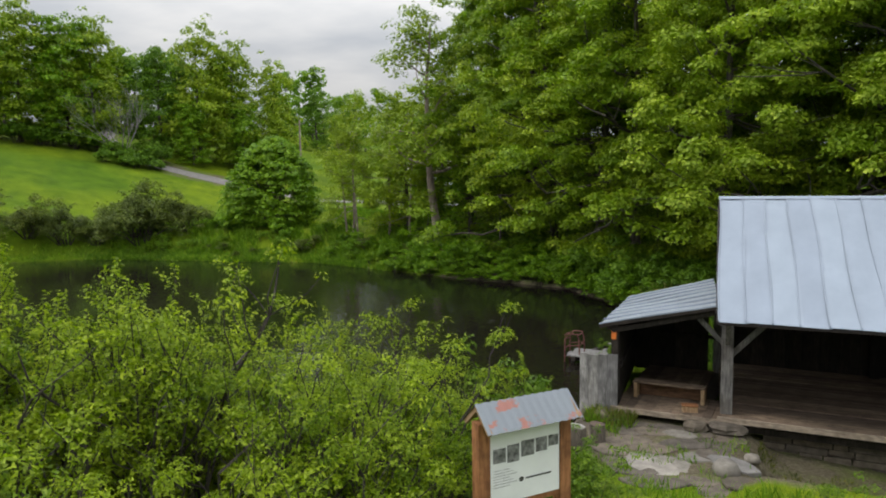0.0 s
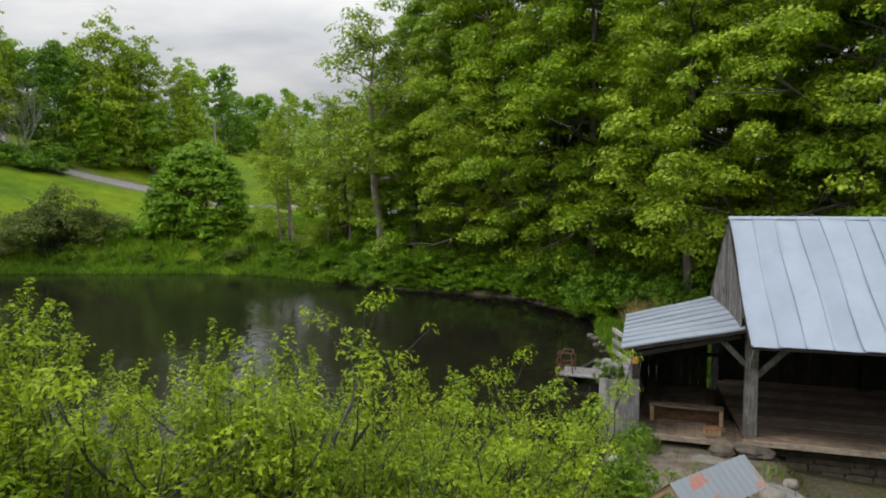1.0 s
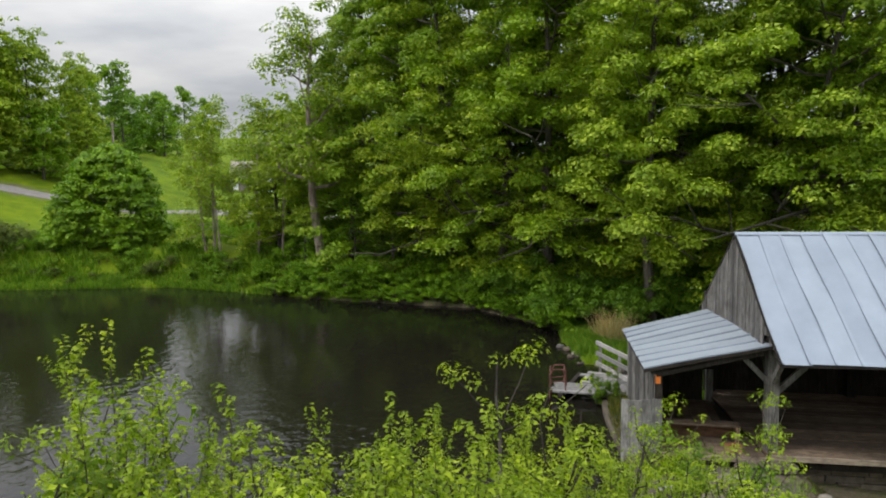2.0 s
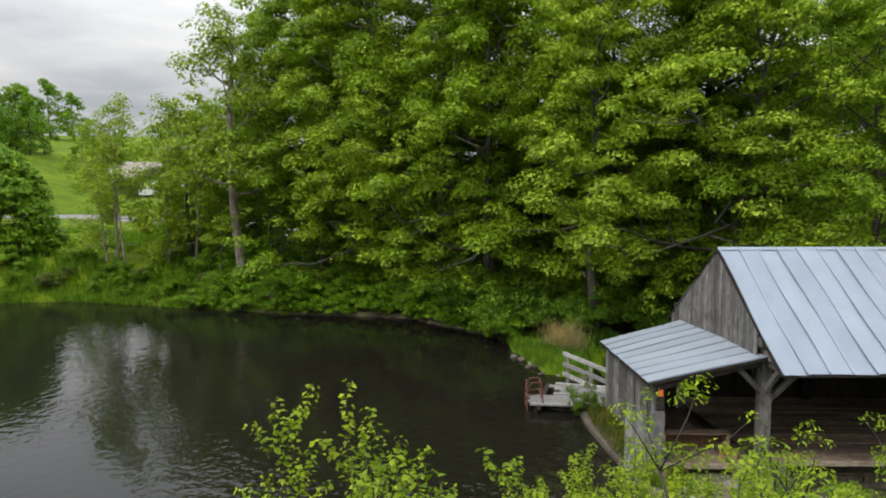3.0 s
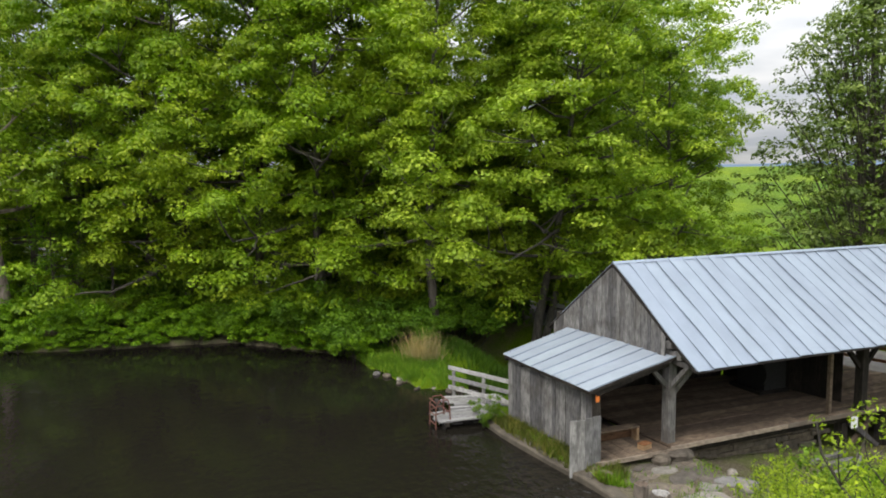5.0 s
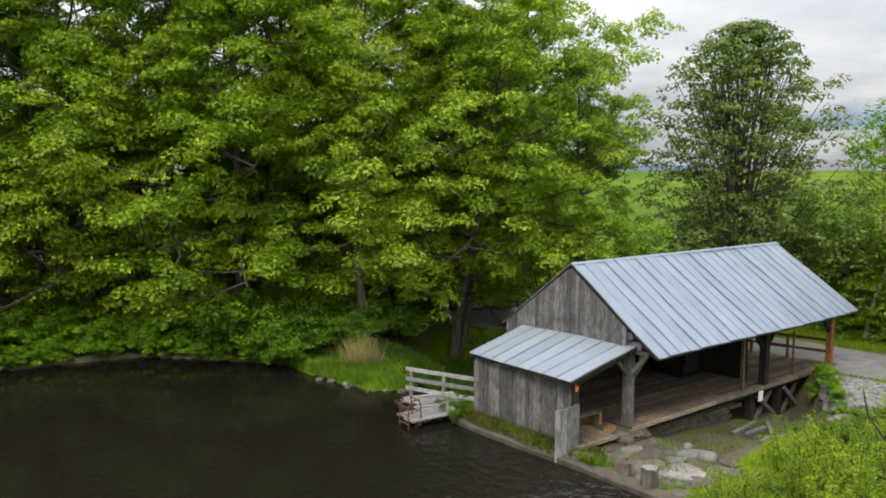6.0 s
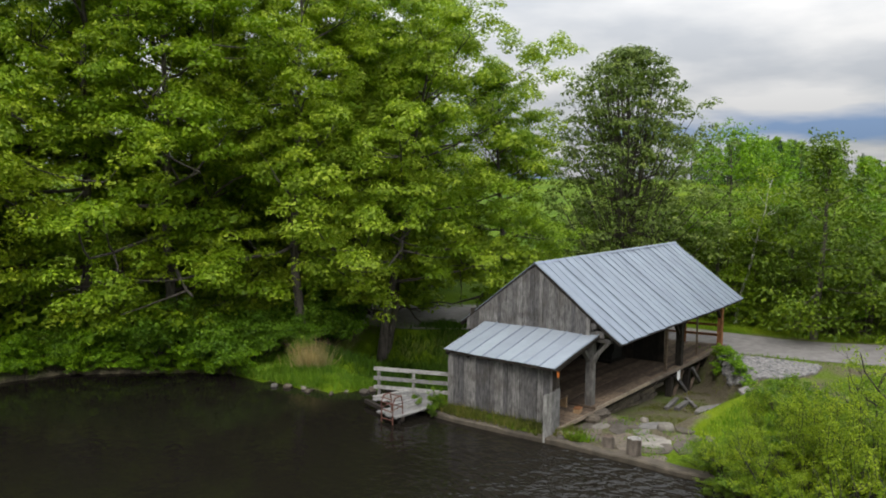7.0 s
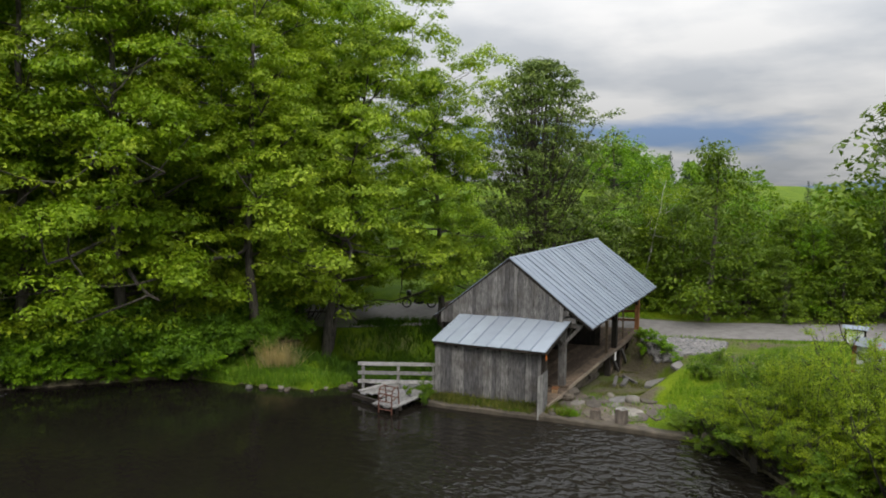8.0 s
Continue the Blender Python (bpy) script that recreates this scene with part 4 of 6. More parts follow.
def tree_meshes(seed, height_m, spread_m, trunk_r, leaf_mat, bark_mat, clear=0.25, tuft=1.0, per=70, leaf_size=0.27, limbs=13, top=0.62, lift=0.10, flat=0.78, slim=0.55, fill=1, floor_z=0.9, twigs=True, twin=False, pad=0.0):
    """Trunk and crown meshes of one broadleaf tree, base at the origin."""
    rng = np.random.default_rng(seed)
    w, tips = Shape(), []
    pts, rad = [Vector((0, 0, -0.3))], [trunk_r * 1.35]
    x = y = 0.0
    n = 9
    for i in range(1, n + 1):
        x += rng.normal() * 0.02 * height_m / 3
        y += rng.normal() * 0.02 * height_m / 3
        pts.append(Vector((x, y, height_m * 0.93 * i / n)))
        rad.append(trunk_r * (1 - 0.9 * i / n) + 0.015)
    w.tube(pts, rad, 10)
    if twin:
        w.tube([(0.3, 0, -0.3), (0.75, 0.3, height_m * 0.12), (1.25, 0.6, height_m * 0.3), (1.6, 0.9, height_m * 0.5)], [trunk_r * 1.0, trunk_r * 0.75, trunk_r * 0.55, trunk_r * 0.3], 9)
    for k in range(limbs):
        t = clear + (0.97 - clear) * (k + rng.uniform(0, 0.9)) / limbs
        i = min(int(t * n), n - 1)
        at = pts[i].lerp(pts[i + 1], t * n - i)
        a = k * 2.4 + rng.uniform(-0.5, 0.5)
        shape = math.sin(math.pi * min(1, 0.22 + 0.78 * (t - clear) / (1 - clear)) ** 0.8) ** 0.7
        L = spread_m * (0.35 + 0.65 * shape) * rng.uniform(0.75, 1.1)
        limb(rng, at, (math.cos(a), math.sin(a), -0.15 + 1.1 * max(0, t - 0.3)), L * 0.68, trunk_r * (0.5 - 0.33 * t), 2, w, tips, lift=lift * (0.3 + t), twigs=twigs)
    C = np.array([tuple(p) for p, _ in tips for _ in range(fill)]) + rng.normal(size=(len(tips) * fill, 3)) * (0.35 if fill == 1 else 0.75) * tuft
    if pad:
        C = gather(C, pad, rng)
    C[:, 2] = np.where(C[:, 2] < floor_z, floor_z + 0.35 * rng.uniform(0, 1, len(C)) * (floor_z - C[:, 2]), C[:, 2])
    R = tuft * rng.uniform(0.55, 1.25, len(C)) * (1 - 0.18 * np.clip((C[:, 2] / height_m - 0.55) / 0.4, 0, 1))
    P, N = clump_points(C, R, per, rng, flat)
    return w.mesh("trunk", bark_mat), leaves_mesh("crown", P, N, leaf_size, leaf_mat, rng, slim)


def shrub_meshes(seed, h, r, leaf_mat, stems=14, leaf_size=0.12, tuft=0.4, per=130, slim=0.5, flat=0.8, twiggy=1.0, bark_mat=None, lift=0.10, fold=False, twigs=False, along=False, pad=0.0):
    rng = np.random.default_rng(seed)
    w, tips = Shape(), []
    for k in range(stems):
        a, lean = rng.uniform(0, 6.28), rng.uniform(0.1, 1.0)
        d = (math.cos(a) * lean, math.sin(a) * lean, 1.1)
        L = h * rng.uniform(0.6, 1.0) * (1.05 - 0.25 * lean)
        p = (math.cos(a) * r * 0.18 * rng.uniform(0, 1), math.sin(a) * r * 0.18, -0.15)
        limb(rng, p, d, L * 0.62, 0.022 * h * 0.45 * twiggy, 2, w, tips, bend=0.28, lift=lift, split=3, spread=0.55, twigs=twigs or fold, along=along)
    C = np.array([tuple(p) for p, _ in tips])
    kz, kr = h * 0.94 / C[:, 2].max(), r / np.percentile(np.hypot(C[:, 0], C[:, 1]), 92)
    C *= np.array([kr, kr, kz])
    w.map(lambda x, y, z: (x * kr, y * kr, z * kz))
    if pad:
        C = gather(C, pad, rng)
    R = tuft * rng.uniform(0.5, 1.15, len(C))
    P, N = clump_points(C, R, per / (tuft * tuft), rng, flat)
    keep = P[:, 2] > 0.03
    return w.mesh("branchwork", bark_mat or M["twig"]), leaves_mesh("foliage", P[keep], N[keep], leaf_size, leaf_mat, rng, slim, fold)


def plant(name, meshes, x, y, label, category, scale=1.0, turn=None, group="", tall=1.0, parts=("trunk", "crown"), sink=0.0, base_z=None, lean=0.0):
    e = new(name)
    z = at_ground(x, y) if base_z is None else base_z
    turn = rnd(0, 360) if turn is None else turn
    e.matrix_basis = pose(x, y, z - sink, lean, 0, turn) @ Matrix.Diagonal((scale, scale, scale * tall, 1))
    tagged(e, label, category, group)
    for nm, me in zip(parts, meshes):
        new(nm, me).parent = e
    return e


def dome_meshes(seed, h, r, leaf_mat, bark_mat, tufts=150, tuft=1.0, per=55, leaf_size=0.3, low=0.04, top=1.0, inner=0.72, slim=0.55, stems=3):
    """A full tree clothed to the ground: tufts over an uneven egg-shaped crown."""
    rng = np.random.default_rng(seed)
    z = low + (1 - low) * rng.uniform(0, 1, tufts) ** 1.15
    a = rng.uniform(0, 6.283, tufts)
    prof = np.sin(np.pi * np.clip(0.33 + 0.67 * z ** top, 0, 1)) ** 0.6
    lump = 1 + 0.16 * np.sin(3 * a + seed) + 0.12 * np.sin(5 * a + 9 * z + seed)
    q = r * prof * lump * rng.uniform(inner, 1.02, tufts)
    C = np.stack([q * np.cos(a), q * np.sin(a), h * 0.95 * z], 1)
    w = Shape()
    for k in range(stems):
        b = k * 6.283 / stems + seed
        e = r * 0.28 * (stems > 1)
        w.tube([(0.15 * math.cos(b) * (stems > 1), 0.15 * math.sin(b) * (stems > 1), -0.3), (0.4 * e * math.cos(b), 0.4 * e * math.sin(b), h * 0.4), (e * math.cos(b), e * math.sin(b), h * 0.88)], [0.010 * h, 0.007 * h, 0.002 * h], 7)
    for c in C[::6]:
        zz = max(0.1, c[2] - 0.55 * r)
        w.tube([(0, 0, min(zz, h * 0.8) * 0.9), (c[0] * 0.5, c[1] * 0.5, zz * 0.97), tuple(c)], [0.004 * h, 0.0025 * h, 0.001 * h], 3, cap=False)
    P, N = clump_points(C, tuft * rng.uniform(0.6, 1.25, tufts), per, rng, 0.62)
    keep = P[:, 2] > 0.05
    return w.mesh("trunk", bark_mat), leaves_mesh("crown", P[keep], N[keep], leaf_size, leaf_mat, rng, slim)


def shoot_meshes(seed, h, stems, spread, leaf_mat, leaf_size=0.07):
    """Upright leafy shoots: arching stems with side twigs, folded leaves all along them."""
    rng = np.random.default_rng(seed)
    w, P, N = Shape(), [], []

    def leafy(p, q, gap):
        p, q = np.array(p), np.array(q)
        m = max(2, int(np.linalg.norm(q - p) / gap))
        d = (q - p) / (np.linalg.norm(q - p) + 1e-9)
        for k in range(m):
            o = rng.normal(size=3)
            o -= d * (o @ d)
            o /= np.linalg.norm(o) + 1e-9
            P.append(p + (q - p) * (k + rng.uniform(0, 1)) / m + o * leaf_size * rng.uniform(0.3, 1.1))
            nn = o * 0.5 + d * 0.4 + np.array([0, 0, 0.7]) + rng.normal(size=3) * 0.35
            N.append(nn / np.linalg.norm(nn))

    for k in range(stems):
        a = rng.uniform(0, 6.283)
        L = h * rng.uniform(0.72, 1.0) if k else h
        lean = np.array([math.cos(a), math.sin(a), 0]) * (spread * rng.uniform(0.35, 1.0) if k else 0.08)
        pts = [np.array([0, 0, -0.2]) + lean * 0.15]
        for t in (0.25, 0.5, 0.75, 1.0):
            pts.append(lean * (0.15 + 0.85 * t ** 1.2) + np.array([rng.normal() * 0.05, rng.normal() * 0.05, L * t]))
        w.tube(pts, [0.022, 0.018, 0.013, 0.008, 0.003], 5, cap=False)
        for j in range(1, 4):
            if j > 1:
                leafy(pts[j], pts[j + 1], 0.012)
            for _ in range(5):
                t = rng.uniform(0, 1)
                b = pts[j] * (1 - t) + pts[j + 1] * t
                c = rng.uniform(0, 6.283)
                e = b + np.array([math.cos(c) * 0.6, math.sin(c) * 0.6, rng.uniform(0.5, 0.9)]) * L * rng.uniform(0.10, 0.19) * (1.15 - 0.2 * j)
                w.tube([b, (b + e) / 2 + np.array([0, 0, -0.03]), e], [0.006, 0.004, 0.002], 3, cap=False)
                leafy(b * 0.8 + e * 0.2, e, 0.011)
    return w.mesh("branchwork", M["twig"]), leaves_mesh("foliage", np.array(P), np.array(N), leaf_size, leaf_mat, rng, 0.62, True)


SHOOTS = [shoot_meshes(120 + i, 4.6, 5 + i, 0.9, M["willow"], 0.055) for i in range(3)]
WAND = shoot_meshes(125, 5.65, 5, 0.7, M["willow"], 0.058)
# big trees of the wood beyond the pond
MAPLES = [tree_meshes(10 + i, 21, 6.4, 0.30, M["maple"], M["bark"], clear=0.16, limbs=24, tuft=0.72, per=195, leaf_size=0.15, slim=0.8, fill=2, flat=0.7, floor_z=2.0, twigs=False, pad=1.75) for i in range(3)]
SHADE_MAPLES = [tree_meshes(16 + i, 21, 6.6, 0.24, M["lit_pale_maple"], M["bark"], clear=0.17, limbs=24, tuft=0.72, per=195, leaf_size=0.15, slim=0.8, fill=2, flat=0.7, floor_z=2.5, twigs=False, twin=i == 0, pad=1.75) for i in range(2)]
BROAD = tree_meshes(19, 18, 8.0, 0.24, M["lit_pale_maple"], M["bark"], clear=0.17, limbs=26, tuft=0.74, per=195, leaf_size=0.15, slim=0.8, fill=2, flat=0.7, floor_z=4.2, twigs=False, twin=True, pad=1.75)
for me in BROAD:
    me.transform(Matrix(((1, 0, 0.09, 0), (0, 1, -0.10, 0), (0, 0, 1, 0), (0, 0, 0, 1))))
ASHES = [tree_meshes(20 + i, 21, 5.8, 0.26, M["ash"], M["bark"], clear=0.18, limbs=22, tuft=0.66, per=180, leaf_size=0.15, slim=0.65, fill=2, flat=0.7, floor_z=2.0, twigs=False, pad=1.5) for i in range(3)]
BACK = [dome_meshes(24 + i, 21, 5.6, (M["maple"], M["ash"])[i], M["bark"], 220, 1.4, 46, 0.32, slim=0.8) for i in range(2)]
POPLAR = dome_meshes(31, 16.6, 5.7, M["silver"], M["bark"], 1400, 0.60, 105, 0.18, low=0.08, top=1.6, inner=0.25, slim=0.75, stems=4)
YOUNG = [tree_meshes(40 + i, 9, 2.5 + 0.4 * i, 0.13, (M["hedge"], M["hedge"], M["shrub"])[i], M["bark"], clear=0.07, limbs=17, tuft=0.46, per=92, leaf_size=0.15, slim=0.75, fill=2, flat=0.75, floor_z=0.4, twigs=False) for i in range(3)]
THICKET = [dome_meshes(130 + i, 8, 2.9, (M["hedge"], M["thicket"], M["hedge"])[i], M["bark"], 300, 0.62, 74, 0.19, low=0.0, top=0.9 + 0.3 * i, inner=0.55, slim=0.75) for i in range(3)]
THIN = tree_meshes(45, 15, 3.6, 0.12, M["ash"], M["pale_bark"], clear=0.18, limbs=12, per=75, tuft=0.8, leaf_size=0.17, slim=0.75)
PALE = tree_meshes(47, 15, 3.6, 0.30, M["ash"], M["pale_bark"], clear=0.34, limbs=13, per=85, tuft=0.8, leaf_size=0.17, slim=0.75)
BIRCH = tree_meshes(46, 11, 2.4, 0.09, M["ash"], M["birch_bark"], clear=0.45, limbs=9, per=34, tuft=0.7, leaf_size=0.2)
ROUND = dome_meshes(50, 9.8, 4.7, M["round"], M["bark"], 700, 0.75, 130, 0.25, low=0.02, top=0.8, slim=0.8)
SHRUBS = [shrub_meshes(60 + i, 2.0, 1.3, M["shrub"], stems=8, leaf_size=0.13, tuft=0.36, per=26, slim=0.7, pad=0.6) for i in range(3)]
BANK = [shrub_meshes(63 + i, 2.1, 1.3, M["fresh"], stems=11, leaf_size=0.07, tuft=0.2, per=36, slim=0.6, lift=0.28, twigs=True, along=True, pad=0.5) for i in range(2)]
LUSH = [shrub_meshes(140 + i, 2.0, 1.7, (M["lush"], M["olive"])[i], stems=7, leaf_size=0.16, tuft=0.4, per=20, slim=0.7, pad=0.7) for i in range(2)]
FAR_SHRUB = shrub_meshes(68, 3.4, 2.4, M["deep"], stems=10, leaf_size=0.4, tuft=0.7, per=10, slim=0.75)
DARK_SHRUB = shrub_meshes(66, 3.4, 2.4, M["deep"], stems=14, leaf_size=0.14, tuft=0.5, per=54, slim=0.75)
WILLOWS = [shrub_meshes(70 + i, 4.0, 2.0, (M["willow"], M["thicket"], M["willow"])[i], stems=11, leaf_size=0.060, tuft=0.22, per=44, slim=0.55, lift=0.26, twigs=True, along=True, pad=0.6) for i in range(3)]
# darker leaf materials paint in the shaded side of the low bushes
LOW_WILLOWS = [shrub_meshes(75 + i, 2.4, 1.5, M["hedge"] if i else M["fresh"], stems=11, leaf_size=0.075, tuft=0.2, per=32, slim=0.55, lift=0.24, twigs=True, along=True, pad=0.5) for i in range(2)]
FAR_WILLOW = shrub_meshes(80, 5.0, 3.2, M["olive"], stems=20, leaf_size=0.17, tuft=0.55, per=44, slim=0.6)
FAR_TREES = [tree_meshes(85 + i, 15, 4.8, 0.25, (M["round"], M["round"], M["maple"])[i], M["bark"], clear=0.1, limbs=13, tuft=1.15, per=10, leaf_size=0.62, slim=0.8, flat=0.8, floor_z=0.6, twigs=None) for i in range(3)]
HILL_TREES = [tree_meshes(105 + i, 16, 5.0, 0.25, (M["round"], M["ash"], M["deep"])[i], M["bark"], clear=0.08, limbs=18, tuft=1.0, per=24, leaf_size=0.36, slim=0.8, flat=0.75, floor_z=0.6, twigs=None, fill=2, pad=2.0) for i in range(3)]


def spruce_meshes(seed, h, r):
    rng = np.random.default_rng(seed)
    w = Shape().tube([(0, 0, -0.3), (0, 0, h * 0.5), (0, 0, h)], [0.2, 0.12, 0.02], 6)
    C, R = [], []
    for k in range(26):
        t = k / 26
        for j in range(9):
            a, q = j * 0.7 + k * 1.1 + rng.uniform(-0.2, 0.2), r * (1 - t) * rng.uniform(0.25, 1.0)
            C.append((math.cos(a) * q, math.sin(a) * q, h * (0.08 + 0.92 * t) - q * 0.22))
            R.append(0.75 * (1 - 0.6 * t))
    P, N = clump_points(np.array(C), np.array(R), 26, rng, 0.5, 0.5)
    return w.mesh("trunk", M["bark"]), leaves_mesh("crown", P, N, 0.42, M["conifer"], rng, 0.4)


SPRUCE = spruce_meshes(95, 14, 3.0)
TREE = ("trunk", "crown")
BUSH = ("branchwork", "foliage")

WOOD_LABEL = "tall leafy green maple in the wood beside the pond"
ASH_LABEL = "tall light-green ash with feathery foliage beside the pond"
for i, (x, y, s) in enumerate([(-5.8, 16.4, 0.95), (-12.0, 21.5, 1.05), (-3.6, 18.5, 1.08), (4.6, 15.4, 1.0), (-17.4, 25.6, 1.05), (-17.0, 31.0, 1.0), (15.4, 19.5, 1.0)]):
    plant("maple_tree", MAPLES[i % 3], x, y, WOOD_LABEL, "tree", s, group="trees of the wood")
for i, (x, y, s) in enumerate([(0.6, 15.4, 0.9), (6.2, 17.6, 0.86)]):
    plant("maple_tree", SHADE_MAPLES[i % 2], x, y, "spreading green maple shading the grass behind the mill", "tree", s, group="trees of the wood", lean=(-3, 2)[i])
plant("maple_tree", BROAD, 4.2, 12.7, "broad twin-stemmed green maple reaching over the mill", "tree", 1.0, turn=0, group="trees of the wood")
plant("maple_tree", MAPLES[1], 8.9, 8.0, "rounded green maple close behind the mill", "tree", 0.66, turn=130, group="trees of the wood")
for i, (x, y, s) in enumerate([(-1.2, 12.9, 0.92), (-8.6, 19.6, 1.02), (-14.2, 22.8, 1.0), (-20.0, 26.2, 0.74), (-1.5, 20.0, 1.08)]):
    plant("ash_tree", ASHES[i % 3], x, y, ASH_LABEL, "tree", s, group="trees of the wood")
for i, (x, y, s) in enumerate([(-9.0, 24.5, 0.85), (0.5, 23.0, 0.85), (19.5, 27.0, 0.85), (17.0, 24.0, 0.9), (-13.0, 29.0, 0.85), (-5.0, 26.0, 0.88), (-18.5, 33.0, 0.85), (7.5, 17.5, 0.85), (-26.0, 33.0, 0.55)]):
    plant("wood_tree", BACK[i % 2], x, y, "tall full green tree deep in the wood", "tree", s, group="trees of the wood")
plant("pale_tree", PALE, -20.9, 23.2, "slender leaning tree with pale peeling bark on the shore", "tree", 1.08, turn=20, lean=5)
for x, y, s, a, ln in ((-30.4, 26.6, 0.74, 200, 3), (-29.6, 26.0, 0.6, 70, -4), (-31.3, 27.0, 0.64, 310, 5), (-26.6, 25.8, 0.72, 130, 2), (-24.6, 25.4, 0.66, 250, -3)):
    plant("thin_tree", THIN, x, y, "thin airy young tree on the far shore", "tree", s, turn=a, lean=ln, group="thin trees on the far shore")
plant("shore_tree", HILL_TREES[1], -25.4, 26.8, "leafy yellow-green tree above the far shore", "tree", 0.62, turn=200)
plant("poplar_tree", POPLAR, 19.4, 6.2, "grey-green poplar with an airy crown beyond the road", "tree", 1.04, parts=TREE)
for i, (x, y, s) in enumerate([(18.7, -5.2, 1.2), (22.5, -1.0, 0.8), (24.2, -6.8, 0.8), (22.4, -12.5, 0.7), (26, 3.4, 0.65), (25, -1.0, 0.8), (24.0, -9.5, 0.72), (29, -6, 0.8), (28, -14, 0.8), (31, 1, 0.55), (34, -10, 0.7), (23, 2.5, 0.65), (26.5, -18, 0.9), (38, -4, 0.75),
                               (41, -14, 0.8), (23.5, 11.5, 0.75), (30, 11.0, 0.8), (33.5, 4.6, 1.3), (27.5, 3.6, 0.65), (30, 5.0, 0.78), (36, 3.0, 1.15), (21.5, -9.0, 0.5), (21.0, -1.5, 0.55), (23.0, -10.8, 0.62)]):
    plant("young_tree", YOUNG[i % 3], x, y, "young light-green tree beside the road", "tree", s, group="roadside trees")
for i, (x, y, s) in enumerate(((21.8, -7.2, 0.72), (24.5, -9.8, 0.85), (24.5, -4.2, 0.85), (22.6, -12.0, 0.6), (27.0, -12.5, 0.95), (21.6, -3.0, 0.8), (25.5, -0.5, 0.9), (28.0, -8.0, 0.9), (21.4, 0.8, 0.8), (25.0, -15.0, 0.95), (30.0, -14.0, 0.95),
                               (29.0, -3.0, 0.95), (32.0, -9.0, 0.9), (24.0, 4.5, 0.8), (28.0, 7.0, 0.85), (20.6, -9.4, 0.45), (20.2, -0.6, 0.5), (21.6, 3.2, 0.6), (35.0, -5.0, 0.95), (36.0, -13.0, 0.9))):
    plant("thicket_tree", THICKET[i % 3], x, y, "dense green bushy tree in the roadside thicket", "tree", s, turn=i * 67, group="roadside thicket", tall=0.9 + 0.2 * (i % 2))
plant("birch_tree", BIRCH, 20.0, -0.7, "thin leaning white birch beyond the road", "tree", 0.85, turn=48, lean=12)
plant("round_tree", ROUND, -39.8, 28.4, "dense dark green rounded tree on the meadow", "tree", 0.84, tall=0.96)
plant("roadside_tree", THICKET[0], 26.9, -17.2, "large dense dark green tree beyond the road", "tree", 2.05, turn=60, tall=1.0)

# willow thicket on the near bank: tall behind, low towards the mill
TALL = [(-4.9, -12.9, 3.6), (-3.0, -12.7, 3.1), (-7.0, -14.8, 4.4), (-4.0, -13.9, 3.4), (-6.1, -15.3, 4.7), (-8.6, -15.6, 4.3), (-3.7, -16.4, 2.4), (-8.4, -18.4, 3.4), (-6.3, -13.2, 3.3), (-5.4, -14.7, 4.4),
        (-4.2, -11.2, 2.7), (-3.1, -9.7, 2.3), (-5.7, -11.8, 2.7), (-2.3, -10.6, 2.5), (-4.6, -10.6, 2.0), (-6.1, -12.2, 2.0), (-3.4, -9.5, 1.7), (-2.7, -12.3, 3.4), (-2.5, -13.3, 3.3), (-7.75, -14.1, 3.7), (-3.6, -9.6, 2.7), (-4.4, -10.1, 2.9), (-5.1, -11.1, 3.1), (-2.8, -9.0, 2.3), (-3.4, -10.5, 2.9), (-4.5, -10.7, 2.8), (-5.6, -11.4, 2.6), (-6.9, -13.7, 3.4)]
LOW = [(-1.7, -8.7, 1.5), (-2.0, -7.5, 0.8), (-0.9, -10.1, 1.5), (-3.2, -8.7, 1.3), (-2.3, -7.9, 1.0), (0.6, -11.3, 0.8), (3.6, -8.4, 0.8), (5.0, -7.4, 0.6), (4.2, -10.6, 0.8), (2.6, -10.2, 0.8), (-6.9, -11.7, 1.5), (-7.5, -12.7, 1.6), (-8.2, -13.9, 1.7), (-8.9, -15.4, 1.6), (-5.9, -11.3, 1.2), (-9.3, -16.8, 1.4), (-9.8, -18.4, 1.2)]
for i, (x, y, h) in enumerate(TALL):
    k = max(0.62, h / 4.0)
    plant("willow_bush", WILLOWS[i % 3], x, y, "light yellow-green willow bush on the bank", "bush", k, group="willow thicket", parts=BUSH, tall=h / 4.0 / k, base_z=max(0.25, at_ground(x, y)))
for i, (x, y, top) in enumerate(((-5.2, -11.4, 4.3), (-4.7, -10.9, 4.0), (-4.2, -10.5, 3.8), (-3.6, -10.2, 3.6), (-2.9, -10.0, 3.5), (-2.5, -9.1, 3.1), (-3.2, -10.9, 3.7), (-6.0, -12.4, 4.4), (-5.6, -12.0, 4.4),
                                 (-6.7, -13.1, 4.7), (-7.4, -14.9, 5.25), (-6.9, -15.0, 5.35), (-6.5, -13.7, 4.9), (-8.6, -13.9, 4.6), (-5.4, -14.4, 5.1), (-5.8, -14.2, 5.2), (-4.8, -14.6, 5.1), (-4.0, -12.8, 4.5), (-7.9, -13.2, 4.5), (-7.65, -15.6, 5.45), (-7.25, -15.9, 5.4), (-2.2, -8.8, 3.1), (-8.3, -15.2, 4.9))):
    k = (top - 0.3) / 4.6
    plant("willow_shoots", SHOOTS[i % 3], x, y, "upright yellow-green willow shoots on the bank", "bush", k, turn=i * 77, group="willow thicket", parts=BUSH, base_z=0.3)
plant("willow_bush", WAND, -8.1, -14.7, "tall slender yellow-green willow at the water", "bush", 1.0, turn=40, group="willow thicket", parts=BUSH, base_z=0.3)
